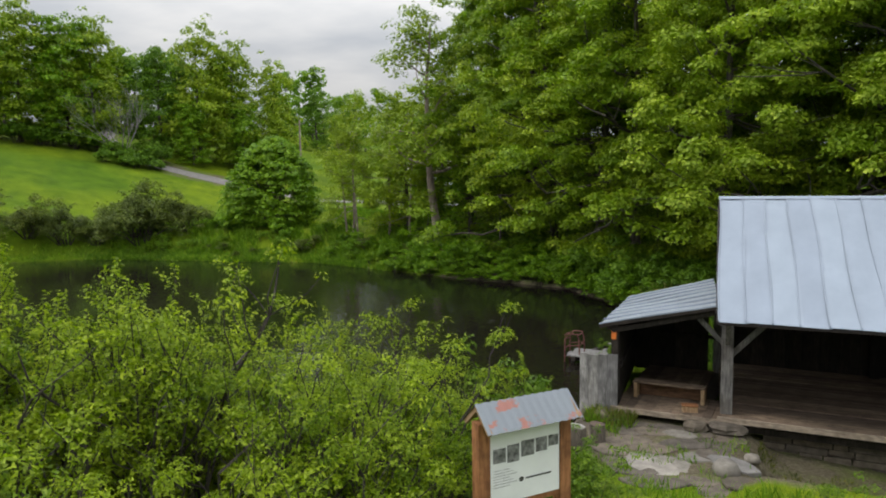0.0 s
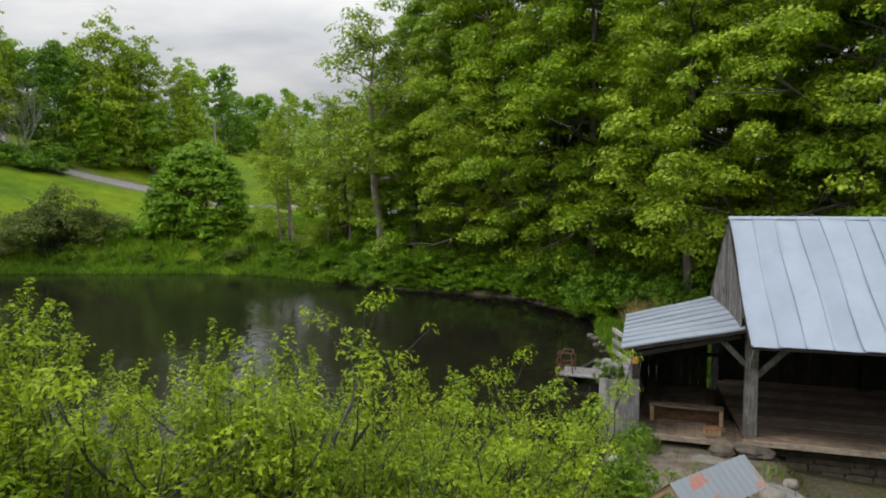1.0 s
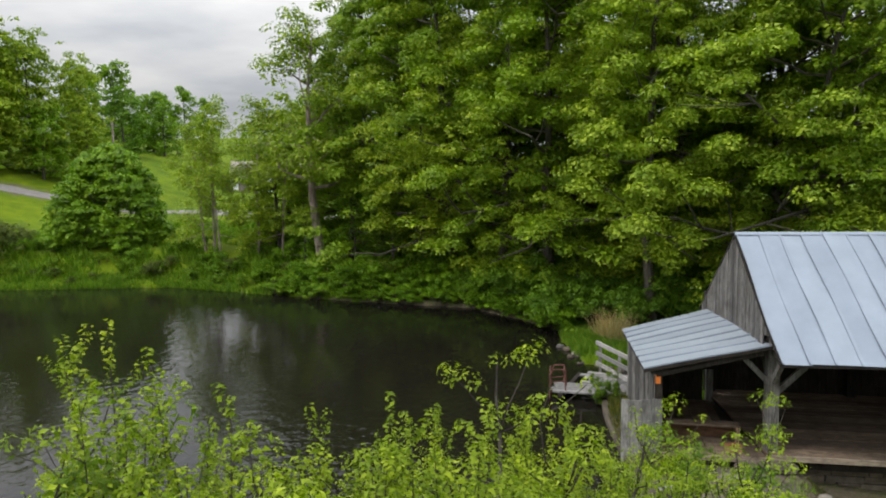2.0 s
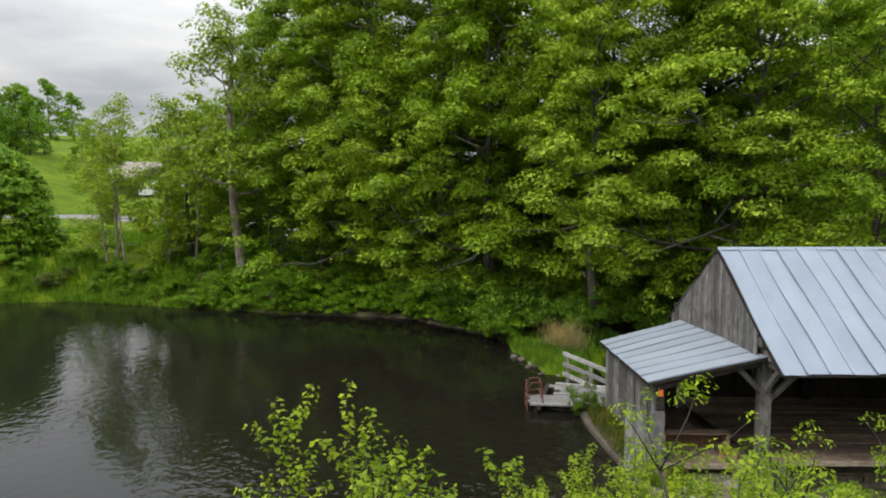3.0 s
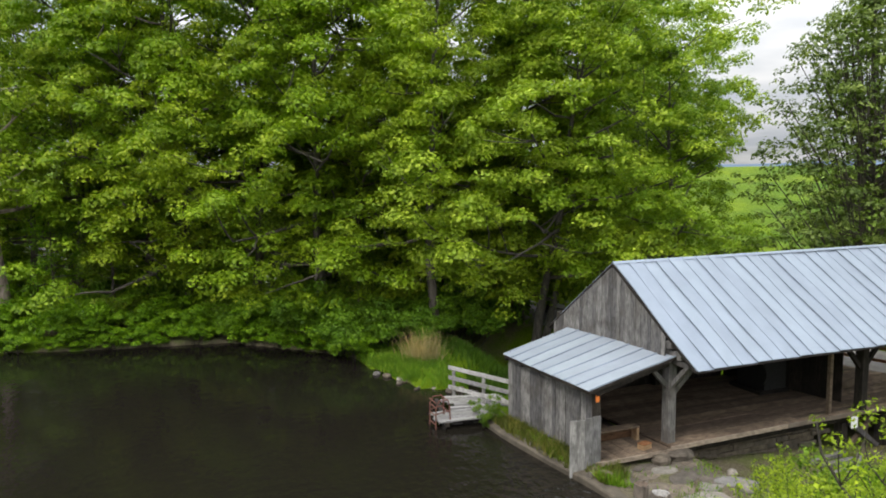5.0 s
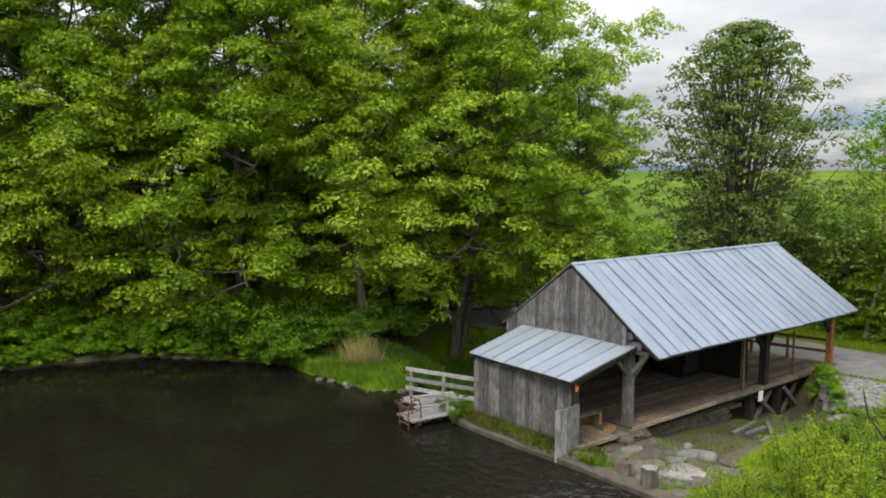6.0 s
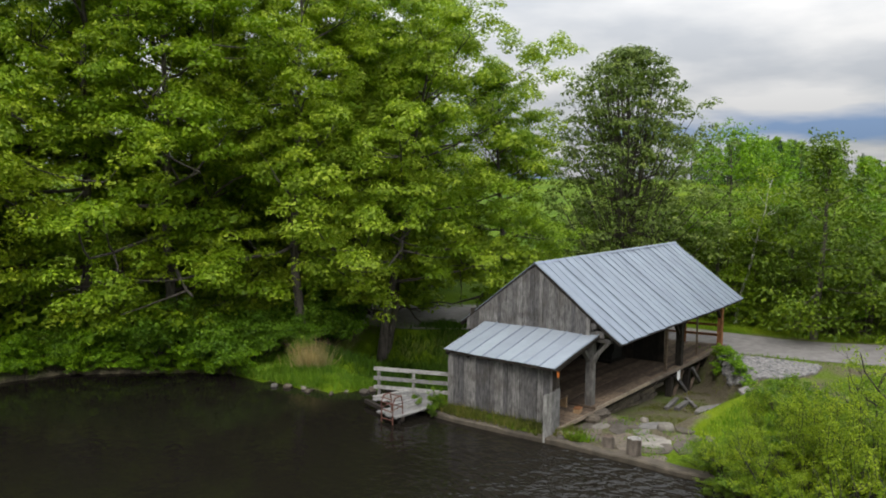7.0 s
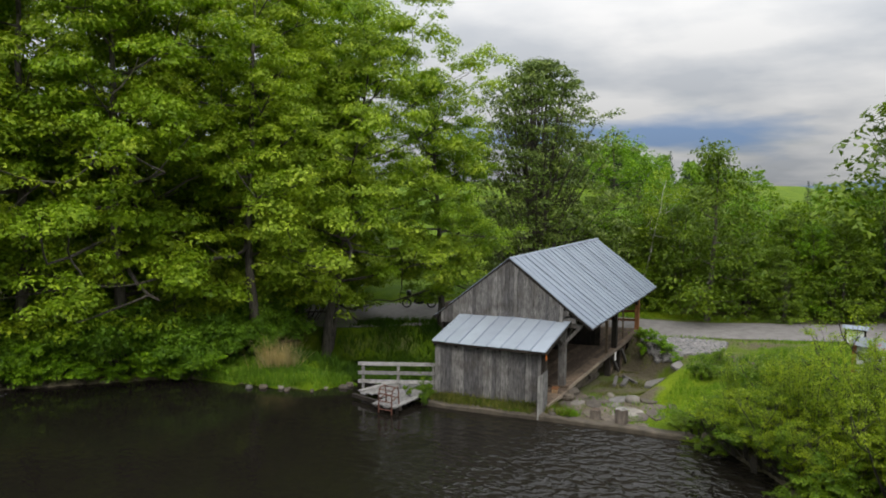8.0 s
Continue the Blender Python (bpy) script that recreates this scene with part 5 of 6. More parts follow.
for i, (x, y, h) in enumerate(LOW):
    k = max(0.55, h / 2.4)
    plant("low_bush", LOW_WILLOWS[i % 2], x, y, "low green bush on the bank, shade in its leaf colour", "bush", k, group="low bushes", parts=BUSH, tall=h / 2.4 / k)
for i, (x, y, s) in enumerate(((-3.7, -10.2, 1.0), (-5.2, -11.6, 0.9), (-2.4, -8.8, 0.8), (-1.9, -10.0, 0.85), (-6.2, -12.3, 1.1), (-2.9, -11.4, 1.1), (4.4, -6.9, 0.5), (6.4, -7.4, 0.55), (-2.4, -10.7, 1.2), (-1.6, -10.3, 0.8), (-3.0, -10.0, 0.9), (2.8, -9.3, 0.45))):
    plant("bank_shrub", BANK[i % 2], x, y, "deep green leafy shrub among the willows", "shrub", s, group="bank shrubs", parts=BUSH, tall=(0.8, 1.1, 0.9, 1.2, 0.75)[i % 5])
# shrubs and saplings under the wood, along the water
rs = random.Random(5)
shore = [(-4.9, 12.4), (-5.6, 13.6), (-7.8, 15.8), (-10.4, 18.6), (-13.5, 19.3), (-17.0, 19.8), (-20.0, 20.8), (-23.4, 21.7), (-27.5, 23.2), (-31.8, 24.0)]
for i in range(len(shore) - 1):
    (ax, ay), (bx, by) = shore[i], shore[i + 1]
    for k in range(9):
        t = rs.random()
        off = rs.uniform(0.0, 4.5) * (1 if k > 3 else 0.3)
        x, y = ax + (bx - ax) * t + off * 0.35, ay + (by - ay) * t + off
        plant("shrub", SHRUBS[rs.randrange(3)], x, y, "leafy green shrub at the water's edge", "shrub", rs.uniform(0.55, 1.05) * (0.55 if x < -22 else 1), group="shore shrubs", parts=BUSH, turn=rs.uniform(0, 360))
edge = [(-5.0, 11.6), (-5.6, 13.2), (-7.6, 15.2), (-10.4, 18.0), (-17.0, 19.1), (-23.4, 21.0)]
for (ax, ay), (bx, by) in zip(edge, edge[1:]):
    n = int(math.hypot(bx - ax, by - ay) / 0.62)
    for k in range(n):
        t = (k + rs.random()) / n
        o = rs.uniform(-0.25, 0.9)
        x, y = ax + (bx - ax) * t + 0.3 * o, ay + (by - ay) * t + o
        plant("shrub", SHRUBS[rs.randrange(3)], x, y, "leafy green shrub hanging over the water", "shrub", rs.uniform(0.4, 0.72), group="shore shrubs", parts=BUSH, turn=rs.uniform(0, 360), base_z=0.05, tall=rs.uniform(0.7, 1.1))
for x, y, s in ((-6.4, 15.2, 1.0), (-4.0, 15.8, 0.9), (-9.6, 20.4, 0.8), (-13, 22, 0.8), (-1.5, 14.6, 0.7), (-16.5, 23.0, 0.7), (-5.2, 13.4, 0.75), (-3.4, 13.0, 0.7), (-7.0, 16.6, 0.8), (-1.8, 12.2, 0.6), (-9.0, 18.6, 0.7)):
    plant("dark_shrub", DARK_SHRUB, x, y, "dense dark green shrub under the trees", "shrub", s, parts=BUSH, turn=rs.uniform(0, 360))
for x, y, s in ((-7.5, 18.0, 0.7), (-11.0, 20.5, 0.75), (-15.6, 21.8, 0.7), (-18.6, 23.2, 0.65), (-4.5, 14.4, 0.6), (-22.8, 25.0, 0.6), (-5.0, 21.5, 0.8), (-10.5, 26.0, 0.9), (-1.0, 17.0, 0.8), (-15.5, 28.0, 0.9), (-22, 31, 0.9)):
    plant("understory_tree", YOUNG[rs.randrange(3)], x, y, "young leafy tree growing under the wood", "tree", s, group="young trees under the wood", turn=rs.uniform(0, 360))
for x, y, s in ((-49.1, 21.6, 1.05), (-50.3, 22.4, 1.0), (-55.0, 18.8, 0.8), (-46.3, 24.2, 0.7), (-57.4, 17.2, 0.75), (-60.5, 14.5, 0.9), (-53.0, 20.4, 0.55)):
    plant("grey_willow", FAR_WILLOW, x, y, "grey-green willow bush on the far shore", "bush", s, parts=BUSH, turn=rs.uniform(0, 360))
low_edge = [(-21.5, 20.9), (-26.0, 22.2), (-31.8, 23.8), (-37.0, 22.8), (-42.8, 21.6), (-48.0, 20.2)]
for (ax, ay), (bx, by) in zip(low_edge, low_edge[1:]):
    for k in range(8):
        t = rs.random()
        plant("shrub", LUSH[rs.randrange(2)], ax + (bx - ax) * t, ay + (by - ay) * t + rs.uniform(-0.1, 2.2), "low lush weedy shrub on the far shore", "shrub", rs.uniform(0.22, 0.5), group="low shore shrubs", parts=BUSH, turn=rs.uniform(0, 360))
for x, y, s in ((-25.0, 23.4, 0.5), (-27.6, 24.2, 0.42), (-22.6, 22.8, 0.5), (-33.0, 26.8, 0.5), (-28.4, 27.4, 0.6), (-24.0, 26.0, 0.6), (-32.2, 29.0, 0.55), (-36.6, 29.8, 0.5), (-44.6, 25.8, 0.5), (-34.8, 24.0, 0.3), (-37.0, 25.4, 0.7), (-35.8, 25.0, 0.55), (-42.5, 25.2, 0.5), (-33.5, 24.6, 0.35)):
    plant("shrub", SHRUBS[rs.randrange(3)], x, y, "leafy green shrub at the water's edge", "shrub", s, group="shore shrubs", parts=BUSH, turn=rs.uniform(0, 360))
for x, y, s in ((11.0, -3.3, 0.3), (10.3, -3.7, 0.36), (9.6, -4.3, 0.36), (9.0, -4.8, 0.34), (8.3, -5.3, 0.3), (10.2, -3.3, 0.32), (11.5, -2.9, 0.26)):
    plant("shrub", SHRUBS[rs.randrange(3)], x, y, "bright green weedy shrub beside the mill", "shrub", s, group="weeds at the mill", parts=BUSH, turn=rs.uniform(0, 360))
for i in range(20):
    x, y = -73.5 - i * 1.15 + rs.uniform(-1, 1), 46.5 - i * 0.95 + rs.uniform(-1, 1)
    plant("dark_shrub", FAR_SHRUB, x, y, "dense dark green shrub along the foot of the wood", "shrub", rs.uniform(0.45, 0.8), group="shrubs below the hill wood", parts=BUSH, turn=rs.uniform(0, 360))
for i, (x, y) in enumerate(((-75.5, 38.6), (-73.9, 40.2), (-73.2, 41.5), (-72.0, 42.4), (-71.2, 43.1), (-74.8, 41.0), (-72.6, 40.8))):
    plant("dark_shrub", FAR_SHRUB, x, y, "green shrub on the verge of the far road", "shrub", (0.5, 0.42, 0.55)[i % 3], group="shrubs below the hill wood", parts=BUSH, turn=i * 50)
plant("weed_bush", BANK[0], -3.5, 2.1, "slim bright green weed beside the footbridge", "weed", 0.42, parts=BUSH, tall=1.75)
for i, (x, y, k) in enumerate(((-1.0, 13.9, 0.8), (0.4, 14.7, 0.95), (1.6, 15.3, 1.05), (2.7, 15.7, 1.1), (-2.4, 15.8, 0.8), (-0.6, 16.6, 0.9))):
    plant("dark_shrub", DARK_SHRUB, x, y, "dense dark green shrub under the trees of the ravine", "shrub", k, group="ravine shrubs", parts=BUSH, turn=i * 71)
# the wood on the meadow hill: a front row, then trees behind it
HILL_LABEL = "full green tree at the edge of the hill wood"
for x, y, k, s, tall in ((-90.8, 30.6, 0, 0.98, 1.0), (-87.6, 36.0, 1, 1.0, 1.0), (-84.6, 40.6, 0, 0.98, 1.02), (-83.0, 43.4, 1, 0.92, 1.05), (-78.6, 50.2, 2, 0.82, 1.05),
                         (-74.1, 53.0, 1, 0.92, 1.15), (-71.4, 57.0, 1, 0.86, 1.15), (-70.0, 63.8, 1, 0.8, 1.12), (-73.0, 50.5, 0, 0.5, 1.0), (-69.0, 55.5, 0, 0.55, 1.0), (-66.5, 60.0, 1, 0.5, 1.0)):
    plant("hill_tree", HILL_TREES[k], x, y, HILL_LABEL, "tree", s, group="hill wood", tall=tall, turn=x * 31)
for i in range(30):
    x, y = -90 - (i % 15) * 2.6 + rs.uniform(-2, 2), 66 - (i % 15) * 2.4 + (i // 15) * 11 + rs.uniform(-3, 3)
    plant("hill_tree", FAR_TREES[i % 3], x, y, "full green tree standing deep in the hill wood", "tree", rs.uniform(0.7, 0.92), group="hill wood", turn=rs.uniform(0, 360))
plant("hill_tree", HILL_TREES[2], -79.5, 86.0, "dark rounded tree standing alone on the hill", "tree", 0.68, turn=40)
for x, y, s in ((-93.2, 95.5, 0.36), (-89.5, 98.5, 0.3), (-86.0, 101.0, 0.38), (-81.2, 104.4, 0.42), (-84.0, 92.0, 0.3), (-76.0, 107.0, 0.4), (-70.0, 110.0, 0.45), (-60.0, 112.0, 0.5), (-104.0, 104.0, 0.6), (-98.0, 100.0, 0.45)):
    plant("hedge_tree", FAR_TREES[1], x, y, "low green tree in the hedge over the hill", "tree", s, group="hill hedge", turn=x * 17)
for i in range(38):
    x, y = 60 + rs.uniform(0, 140), -80 + i * 3.4 + rs.uniform(-6, 6)
    if y > 5 and x < 130:
        x += 80
    plant("far_tree", SPRUCE if i % 2 == 0 else FAR_TREES[i % 3], x, y, "far dark tree in the woods beyond the road", "tree", rs.uniform(0.5, 0.8), group="far woods", turn=rs.uniform(0, 360))
for i in range(26):
    x, y = 122 + rs.uniform(0, 36), 10 + i * 1.45 + rs.uniform(-3, 3)
    plant("spruce_tree", SPRUCE, x, y, "dark spruce in the stand beyond the field", "tree", rs.uniform(0.56, 0.8), group="spruce stand", turn=rs.uniform(0, 360))
    plant("far_tree", FAR_TREES[i % 2], x + 6, y + rs.uniform(-2, 2), "far dark tree in the woods beyond the road", "tree", rs.uniform(0.48, 0.64), group="far woods", turn=rs.uniform(0, 360))
for x, y, s in ((-107.0, 140.0, 0.75), (-110.0, 134.0, 0.7), (-103.0, 143.5, 0.85), (-100.0, 148.0, 0.7), (-87.6, 95.0, 0.95), (-95.5, 97.0, 0.85), (-80.5, 99.0, 0.62), (-84.0, 101.0, 0.7)):
    plant("hill_tree", FAR_TREES[0], x, y, "dark rounded tree standing on the hill", "tree", s, group="tree line on the hill", turn=x * 7)
# a wooded ridge on the horizon, its distance haze painted in as blue
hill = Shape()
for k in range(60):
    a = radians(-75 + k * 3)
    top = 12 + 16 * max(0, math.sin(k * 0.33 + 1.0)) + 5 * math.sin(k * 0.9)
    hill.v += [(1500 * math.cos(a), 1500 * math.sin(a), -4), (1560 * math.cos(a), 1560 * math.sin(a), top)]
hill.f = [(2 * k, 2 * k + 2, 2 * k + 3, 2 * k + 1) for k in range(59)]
tagged(part("backdrop", hill, M["hill"], smooth=True), "low wooded hills on the horizon, haze painted in as blue", "hills", kind="structure")


# ---- at the water: dam, footbridge, ladder ----
def build_dam():
    line = smooth_line([(-2.3, -8.6), (-2.55, -7.0), (-2.8, -3.5), (-3.3, 0.4), (-3.4, 2.4)], 0.5)
    s, v = Shape(), []
    for i, p in enumerate(line):
        d = (line[min(i + 1, len(line) - 1)] - line[max(i - 1, 0)]).normalized()
        side = Vector((d.y, -d.x))
        w = 0.36 + 0.04 * math.sin(i * 1.9)
        t = 0.17 + 0.025 * math.sin(i * 1.3) + 0.015 * math.sin(i * 3.1)
        for u, z in ((-0.12, -0.8), (-0.12, t - 0.04), (-0.08, t), (w - 0.04, t + 0.01), (w, t - 0.03), (w, -0.5)):
            v.append((p.x + side.x * u, p.y + side.y * u, z))
    f = [(i * 6 + c, i * 6 + c + 1, i * 6 + c + 7, i * 6 + c + 6) for i in range(len(line) - 1) for c in range(5)]
    f += [tuple(range(6)), tuple(range(len(v) - 1, len(v) - 7, -1))]
    s.add(v, f)
    tagged(part("dam_wall", s, M["concrete"]), "low old concrete dam wall at the water", "dam", kind="structure")


def build_footbridge():
    fb = thing("footbridge", "grey plank footbridge and landing over the spillway", "footbridge")
    # landing over the water, planks side by side
    for k, (dx, w) in enumerate(((0.0, 0.24), (-0.06, 0.25), (0.05, 0.24), (0.0, 0.23))):
        y = 2.35 + k * 0.27
        part("plank", Shape().beam((-5.05 + dx, y + 0.16, 0.25), (-2.7, y - 0.05, 0.27), w, 0.05), M["pale_wood"], fb)
    for k, dx in enumerate((0.0, 0.25, 0.1, -0.05, 0.2)):
        y = 3.45 + k * 0.27
        part("plank", Shape().beam((-4.15 + dx, y + 0.2, 0.25 + 0.006 * k), (-2.0, y - 0.3, 0.27), 0.24, 0.05), M["pale_wood"], fb)
    for p, q in (((-4.8, 2.3, 0.16), (-4.2, 4.9, 0.16)), ((-3.3, 2.2, 0.16), (-2.6, 5.4, 0.16))):
        part("bearer", Shape().beam(p, q, 0.14, 0.14), M["dark_wood"], fb)
    for x, y in ((-4.85, 2.45), (-4.7, 3.2)):
        part("pile", Shape().tube([(x, y, -1.2), (x, y, 0.14)], [0.09, 0.08], 8), M["dark_wood"], fb)
    a, b = Vector((-3.66, 5.02, 0)), Vector((-2.30, 2.06, 0))
    for z in (1.30, 0.93, 0.57):
        s = Shape().beam(a + Vector((0, 0, z + rnd(-0.01, 0.02))), b + Vector((0, 0, z + 0.02)), 0.04, 0.14, 0.008)
        part("rail", s, M["pale_wood"], fb)
    for t in (0.06, 0.5, 0.94):
        p = a.lerp(b, t) + Vector((0.06, 0.03, 0))
        part("rail_post", Shape().beam(p + Vector((0, 0, 0.1)), p + Vector((0, 0, 1.36)), 0.09, 0.09), M["pale_wood"], fb)


def build_ladder():
    ld = thing("iron_ladder", "rusty iron swim ladder at the end of the landing", "ladder")
    for y in (2.48, 3.05):
        part("side_rail", Shape().tube([(-5.16, y, -0.6), (-5.14, y, 0.75), (-5.02, y, 0.95), (-4.72, y, 0.96), (-4.66, y, 0.75), (-4.64, y, 0.27)], [0.024] * 6, 8), M["rust"], ld)
        part("brace", Shape().tube([(-5.13, y, 0.52), (-4.64, y, 0.60)], [0.018] * 2, 6), M["rust"], ld)
    for z in (-0.15, 0.15, 0.46, 0.74, 0.9):
        part("rung", Shape().tube([(-5.145, 2.48, z), (-5.145, 3.05, z)], [0.02] * 2, 6), M["rust"], ld)
    for z in (0.55, 0.92):
        part("crossbar", Shape().tube([(-4.7, 2.48, z), (-4.7, 3.05, z)], [0.02] * 2, 6), M["rust"], ld)


def build_panel():
    pn = thing("board_panel", "grey weathered plank panel fixed at the shed corner", "panel")
    x = -3.12
    for w, top in ((0.22, 1.62), (0.26, 1.60), (0.24, 1.63), (0.27, 1.66)):
        part("board", Shape().box((x + 0.004, -2.50, 0.02), (x + w - 0.004, -2.465, top), 0.006), M["panel_wood"], pn)
        x += w
    part("cleat", Shape().box((-3.1, -2.463, 0.6), (-2.15, -2.43, 0.72)), M["dark_wood"], pn)
    part("cleat", Shape().box((-3.1, -2.463, 1.3), (-2.15, -2.43, 1.42)), M["dark_wood"], pn)


# ---- stones ----
def stones():
    k = 0
    slabs = [(-0.55, -5.0, 0.75, 0.36, "pale_stone"), (-0.45, -6.15, 0.6, 0.3, "stone"), (-0.3, -3.75, 0.5, 0.3, "stone"), (-1.15, -3.2, 0.45, 0.26, "stone"), (-1.5, -4.1, 0.5, 0.3, "stone"),
             (-0.5, -3.15, 0.4, 0.22, "pale_stone"), (0.35, -3.5, 0.42, 0.36, "stone"), (0.45, -4.2, 0.45, 0.3, "stone"), (-1.6, -3.4, 0.35, 0.25, "stone"), (0.7, -6.0, 0.45, 0.3, "stone"),
             (-1.4, -5.4, 0.35, 0.25, "stone"), (4.6, -5.3, 0.75, 0.45, "pale_stone"), (7.6, -5.7, 0.8, 0.4, "slab_concrete"), (-0.9, -4.3, 0.5, 0.3, "stone"), (0.1, -4.4, 0.38, 0.28, "pale_stone"), (-1.0, -5.7, 0.5, 0.25, "stone"), (0.25, -5.7, 0.4, 0.22, "stone"), (-1.7, -4.8, 0.42, 0.3, "stone"), (-0.1, -2.95, 0.35, 0.2, "stone"), (-1.7, -2.85, 0.4, 0.2, "stone"), (-0.8, -2.8, 0.42, 0.18, "stone"), (0.6, -3.0, 0.3, 0.3, "stone"), (0.9, -6.6, 0.5, 0.25, "stone"), (-1.9, -5.9, 0.35, 0.25, "stone"), (1.1, -5.6, 0.35, 0.3, "concrete")]
    slabs += [(-0.70, -5.30, 0.62, 0.36, "slab_concrete"), (0.80, -4.50, 0.5, 0.3, "slab_concrete")]
    for x, y, sx, sy, m in slabs:
        k += 1
        n = 9
        rim = [(1.15 * sx * (0.8 + 0.35 * rnd(0, 1)) * math.cos(a * 6.283 / n), 1.2 * sy * (0.8 + 0.35 * rnd(0, 1)) * math.sin(a * 6.283 / n), -0.12) for a in range(n)]
        s = Shape().prism(rim, (0, 0, 0.13), 0.02)
        ob = part("stone_slab", s, M[m])
        ob.matrix_basis = pose(x, y, at_ground(x, y) + 0.012, rnd(-1, 1), rnd(-1, 1), rnd(-25, 25))
        tagged(ob, "flat grey-brown stone slab set in the grass", "stone", "stone slabs")
    for x, y, r, m, lab in ((0.75, -5.0, 0.30, "pale_stone", "round pale boulder beside the sluice pit"), (-2.75, -2.95, 0.16, "stone", "rounded field stone by the shed corner"), (-2.5, -2.8, 0.2, "stone", "rounded field stone by the shed corner"),
                            (-2.4, -3.1, 0.26, "stone", "rounded field stone by the shed corner"), (-2.1, -3.0, 0.17, "stone", "rounded field stone by the shed corner"),
                            (-2.6, -8.3, 0.28, "stone", "low stone at the end of the dam"), (-3.0, -8.7, 0.22, "pale_stone", "low stone at the end of the dam"), (1.15, -4.0, 0.18, "pale_stone", "small squared stone at the pit")):
        k += 1
        s = rock(Shape(), (0, 0, 0), r, r * 0.85, r * 0.7, k, 10)
        ob = part("boulder", s, M[m], None, "", True)
        ob.matrix_basis = pose(x, y, max(at_ground(x, y), 0.0) + r * 0.12, 0, 0, rnd(0, 360))
        tagged(ob, lab, "stone")
    for i, t in enumerate(0.04 + 0.065 * j for j in range(15)):
        (ax, ay), (bx, by) = ((-4.95, 9.8), (-4.25, 7.0)) if t < 0.5 else ((-4.25, 7.0), (-2.3, 5.65))
        u = (t % 0.5) / 0.5
        r = rnd(0.08, 0.24)
        if i % 4 == 2:
            continue
        ob = part("shore_stone", rock(Shape(), (0, 0, 0), r, r * 0.8, r * 0.55, 200 + i, 8), M["stone"] if i % 3 else M["pale_stone"], None, "", True)
        ob.matrix_basis = pose(ax + (bx - ax) * u + rnd(-0.2, 0.25), ay + (by - ay) * u + rnd(-0.2, 0.2), 0.02, 0, 0, rnd(0, 360))
        tagged(ob, "rounded stone at the waterline of the grassy point", "stone", "shore stones")
    # dry stone wall under the front of the deck, and the pier under the first post
    skirt = thing("skirt_timber", "dark horizontal timbers under the deck edge", "timber")
    for z in (0.02, -0.2):
        part("timber", Shape().beam((1.0, -1.9, z), (6.3, -1.9, z), 0.16, 0.2).map(warp), M["dark_wood"], skirt)
    wall = thing("foundation_wall", "rough dry stone foundation wall under the deck", "wall", kind="structure")
    x = 0.75
    for row in range(6):
        x = 0.8 + rnd(0, 0.2)
        while x < 6.2:
            w = rnd(0.3, 0.95)
            z = -0.95 + row * 0.17
            px, py, _ = warp(x + w / 2, -1.75, 0)
            o = rnd(0, 0.1)
            part("stone", Shape().box((px - w / 2 + 0.012, py - 0.22 - o, z - 0.08), (px + w / 2 - 0.012, py + 0.15, z + 0.078 + rnd(-0.012, 0)), 0.018), M["stone"], wall)
            x += w
    pier = thing("stone_pier", "squared stone pier under the corner post", "pier")
    for i, (x, y, z, sx, sy) in enumerate(((0.5, -2.62, 0.18, 0.46, 0.3), (0.55, -2.7, -0.06, 0.42, 0.32), (0.5, -2.75, -0.3, 0.5, 0.36), (-0.2, -2.7, 0.15, 0.3, 0.28))):
        part("stone", rock(Shape(), (x, y, z), sx, sy, 0.14, 30 + i, 8), M["stone"], pier)
    # riprap on the bank below the road
    rip = thing("riprap", "bank of broken grey riprap stones below the road", "riprap", kind="structure")
    rr = random.Random(11)
    shared = [rock(Shape(), (0, 0, 0), 0.2, 0.15, 0.13, 50 + i, 7).mesh("stone", M["riprap"]) for i in range(6)]
    poly = RIPRAP
    n = 0
    while n < 290:
        x, y = rr.uniform(8.2, 12.6), rr.uniform(-7.3, -2.9)
        if not bool(inside(np.array(x), np.array(y), poly)):
            continue
        ob = new("stone", shared[n % 6])
        sc = rr.uniform(0.35, 0.7)
        ob.matrix_basis = pose(x, y, at_ground(x, y) + 0.05, rr.uniform(-30, 30), rr.uniform(-30, 30), rr.uniform(0, 360)) @ Matrix.Diagonal((sc, sc, sc, 1))
        ob.parent = rip
        n += 1


def small_riprap():
    rr = random.Random(21)
    s, n = Shape(), 0
    while n < 2300:
        x, y = rr.uniform(8.2, 12.6), rr.uniform(-7.3, -2.9)
        if not bool(inside(np.array(x), np.array(y), RIPRAP)):
            continue
        r = rr.uniform(0.06, 0.13)
        rock(s, (x, y, at_ground(x, y) + 0.03), r, r * rr.uniform(0.6, 1), r * 0.75, 60 + n, 5)
        n += 1
    tagged(part("small_riprap", s, M["riprap"]), "broken grey stones filling the riprap bank", "stones", kind="stuff")


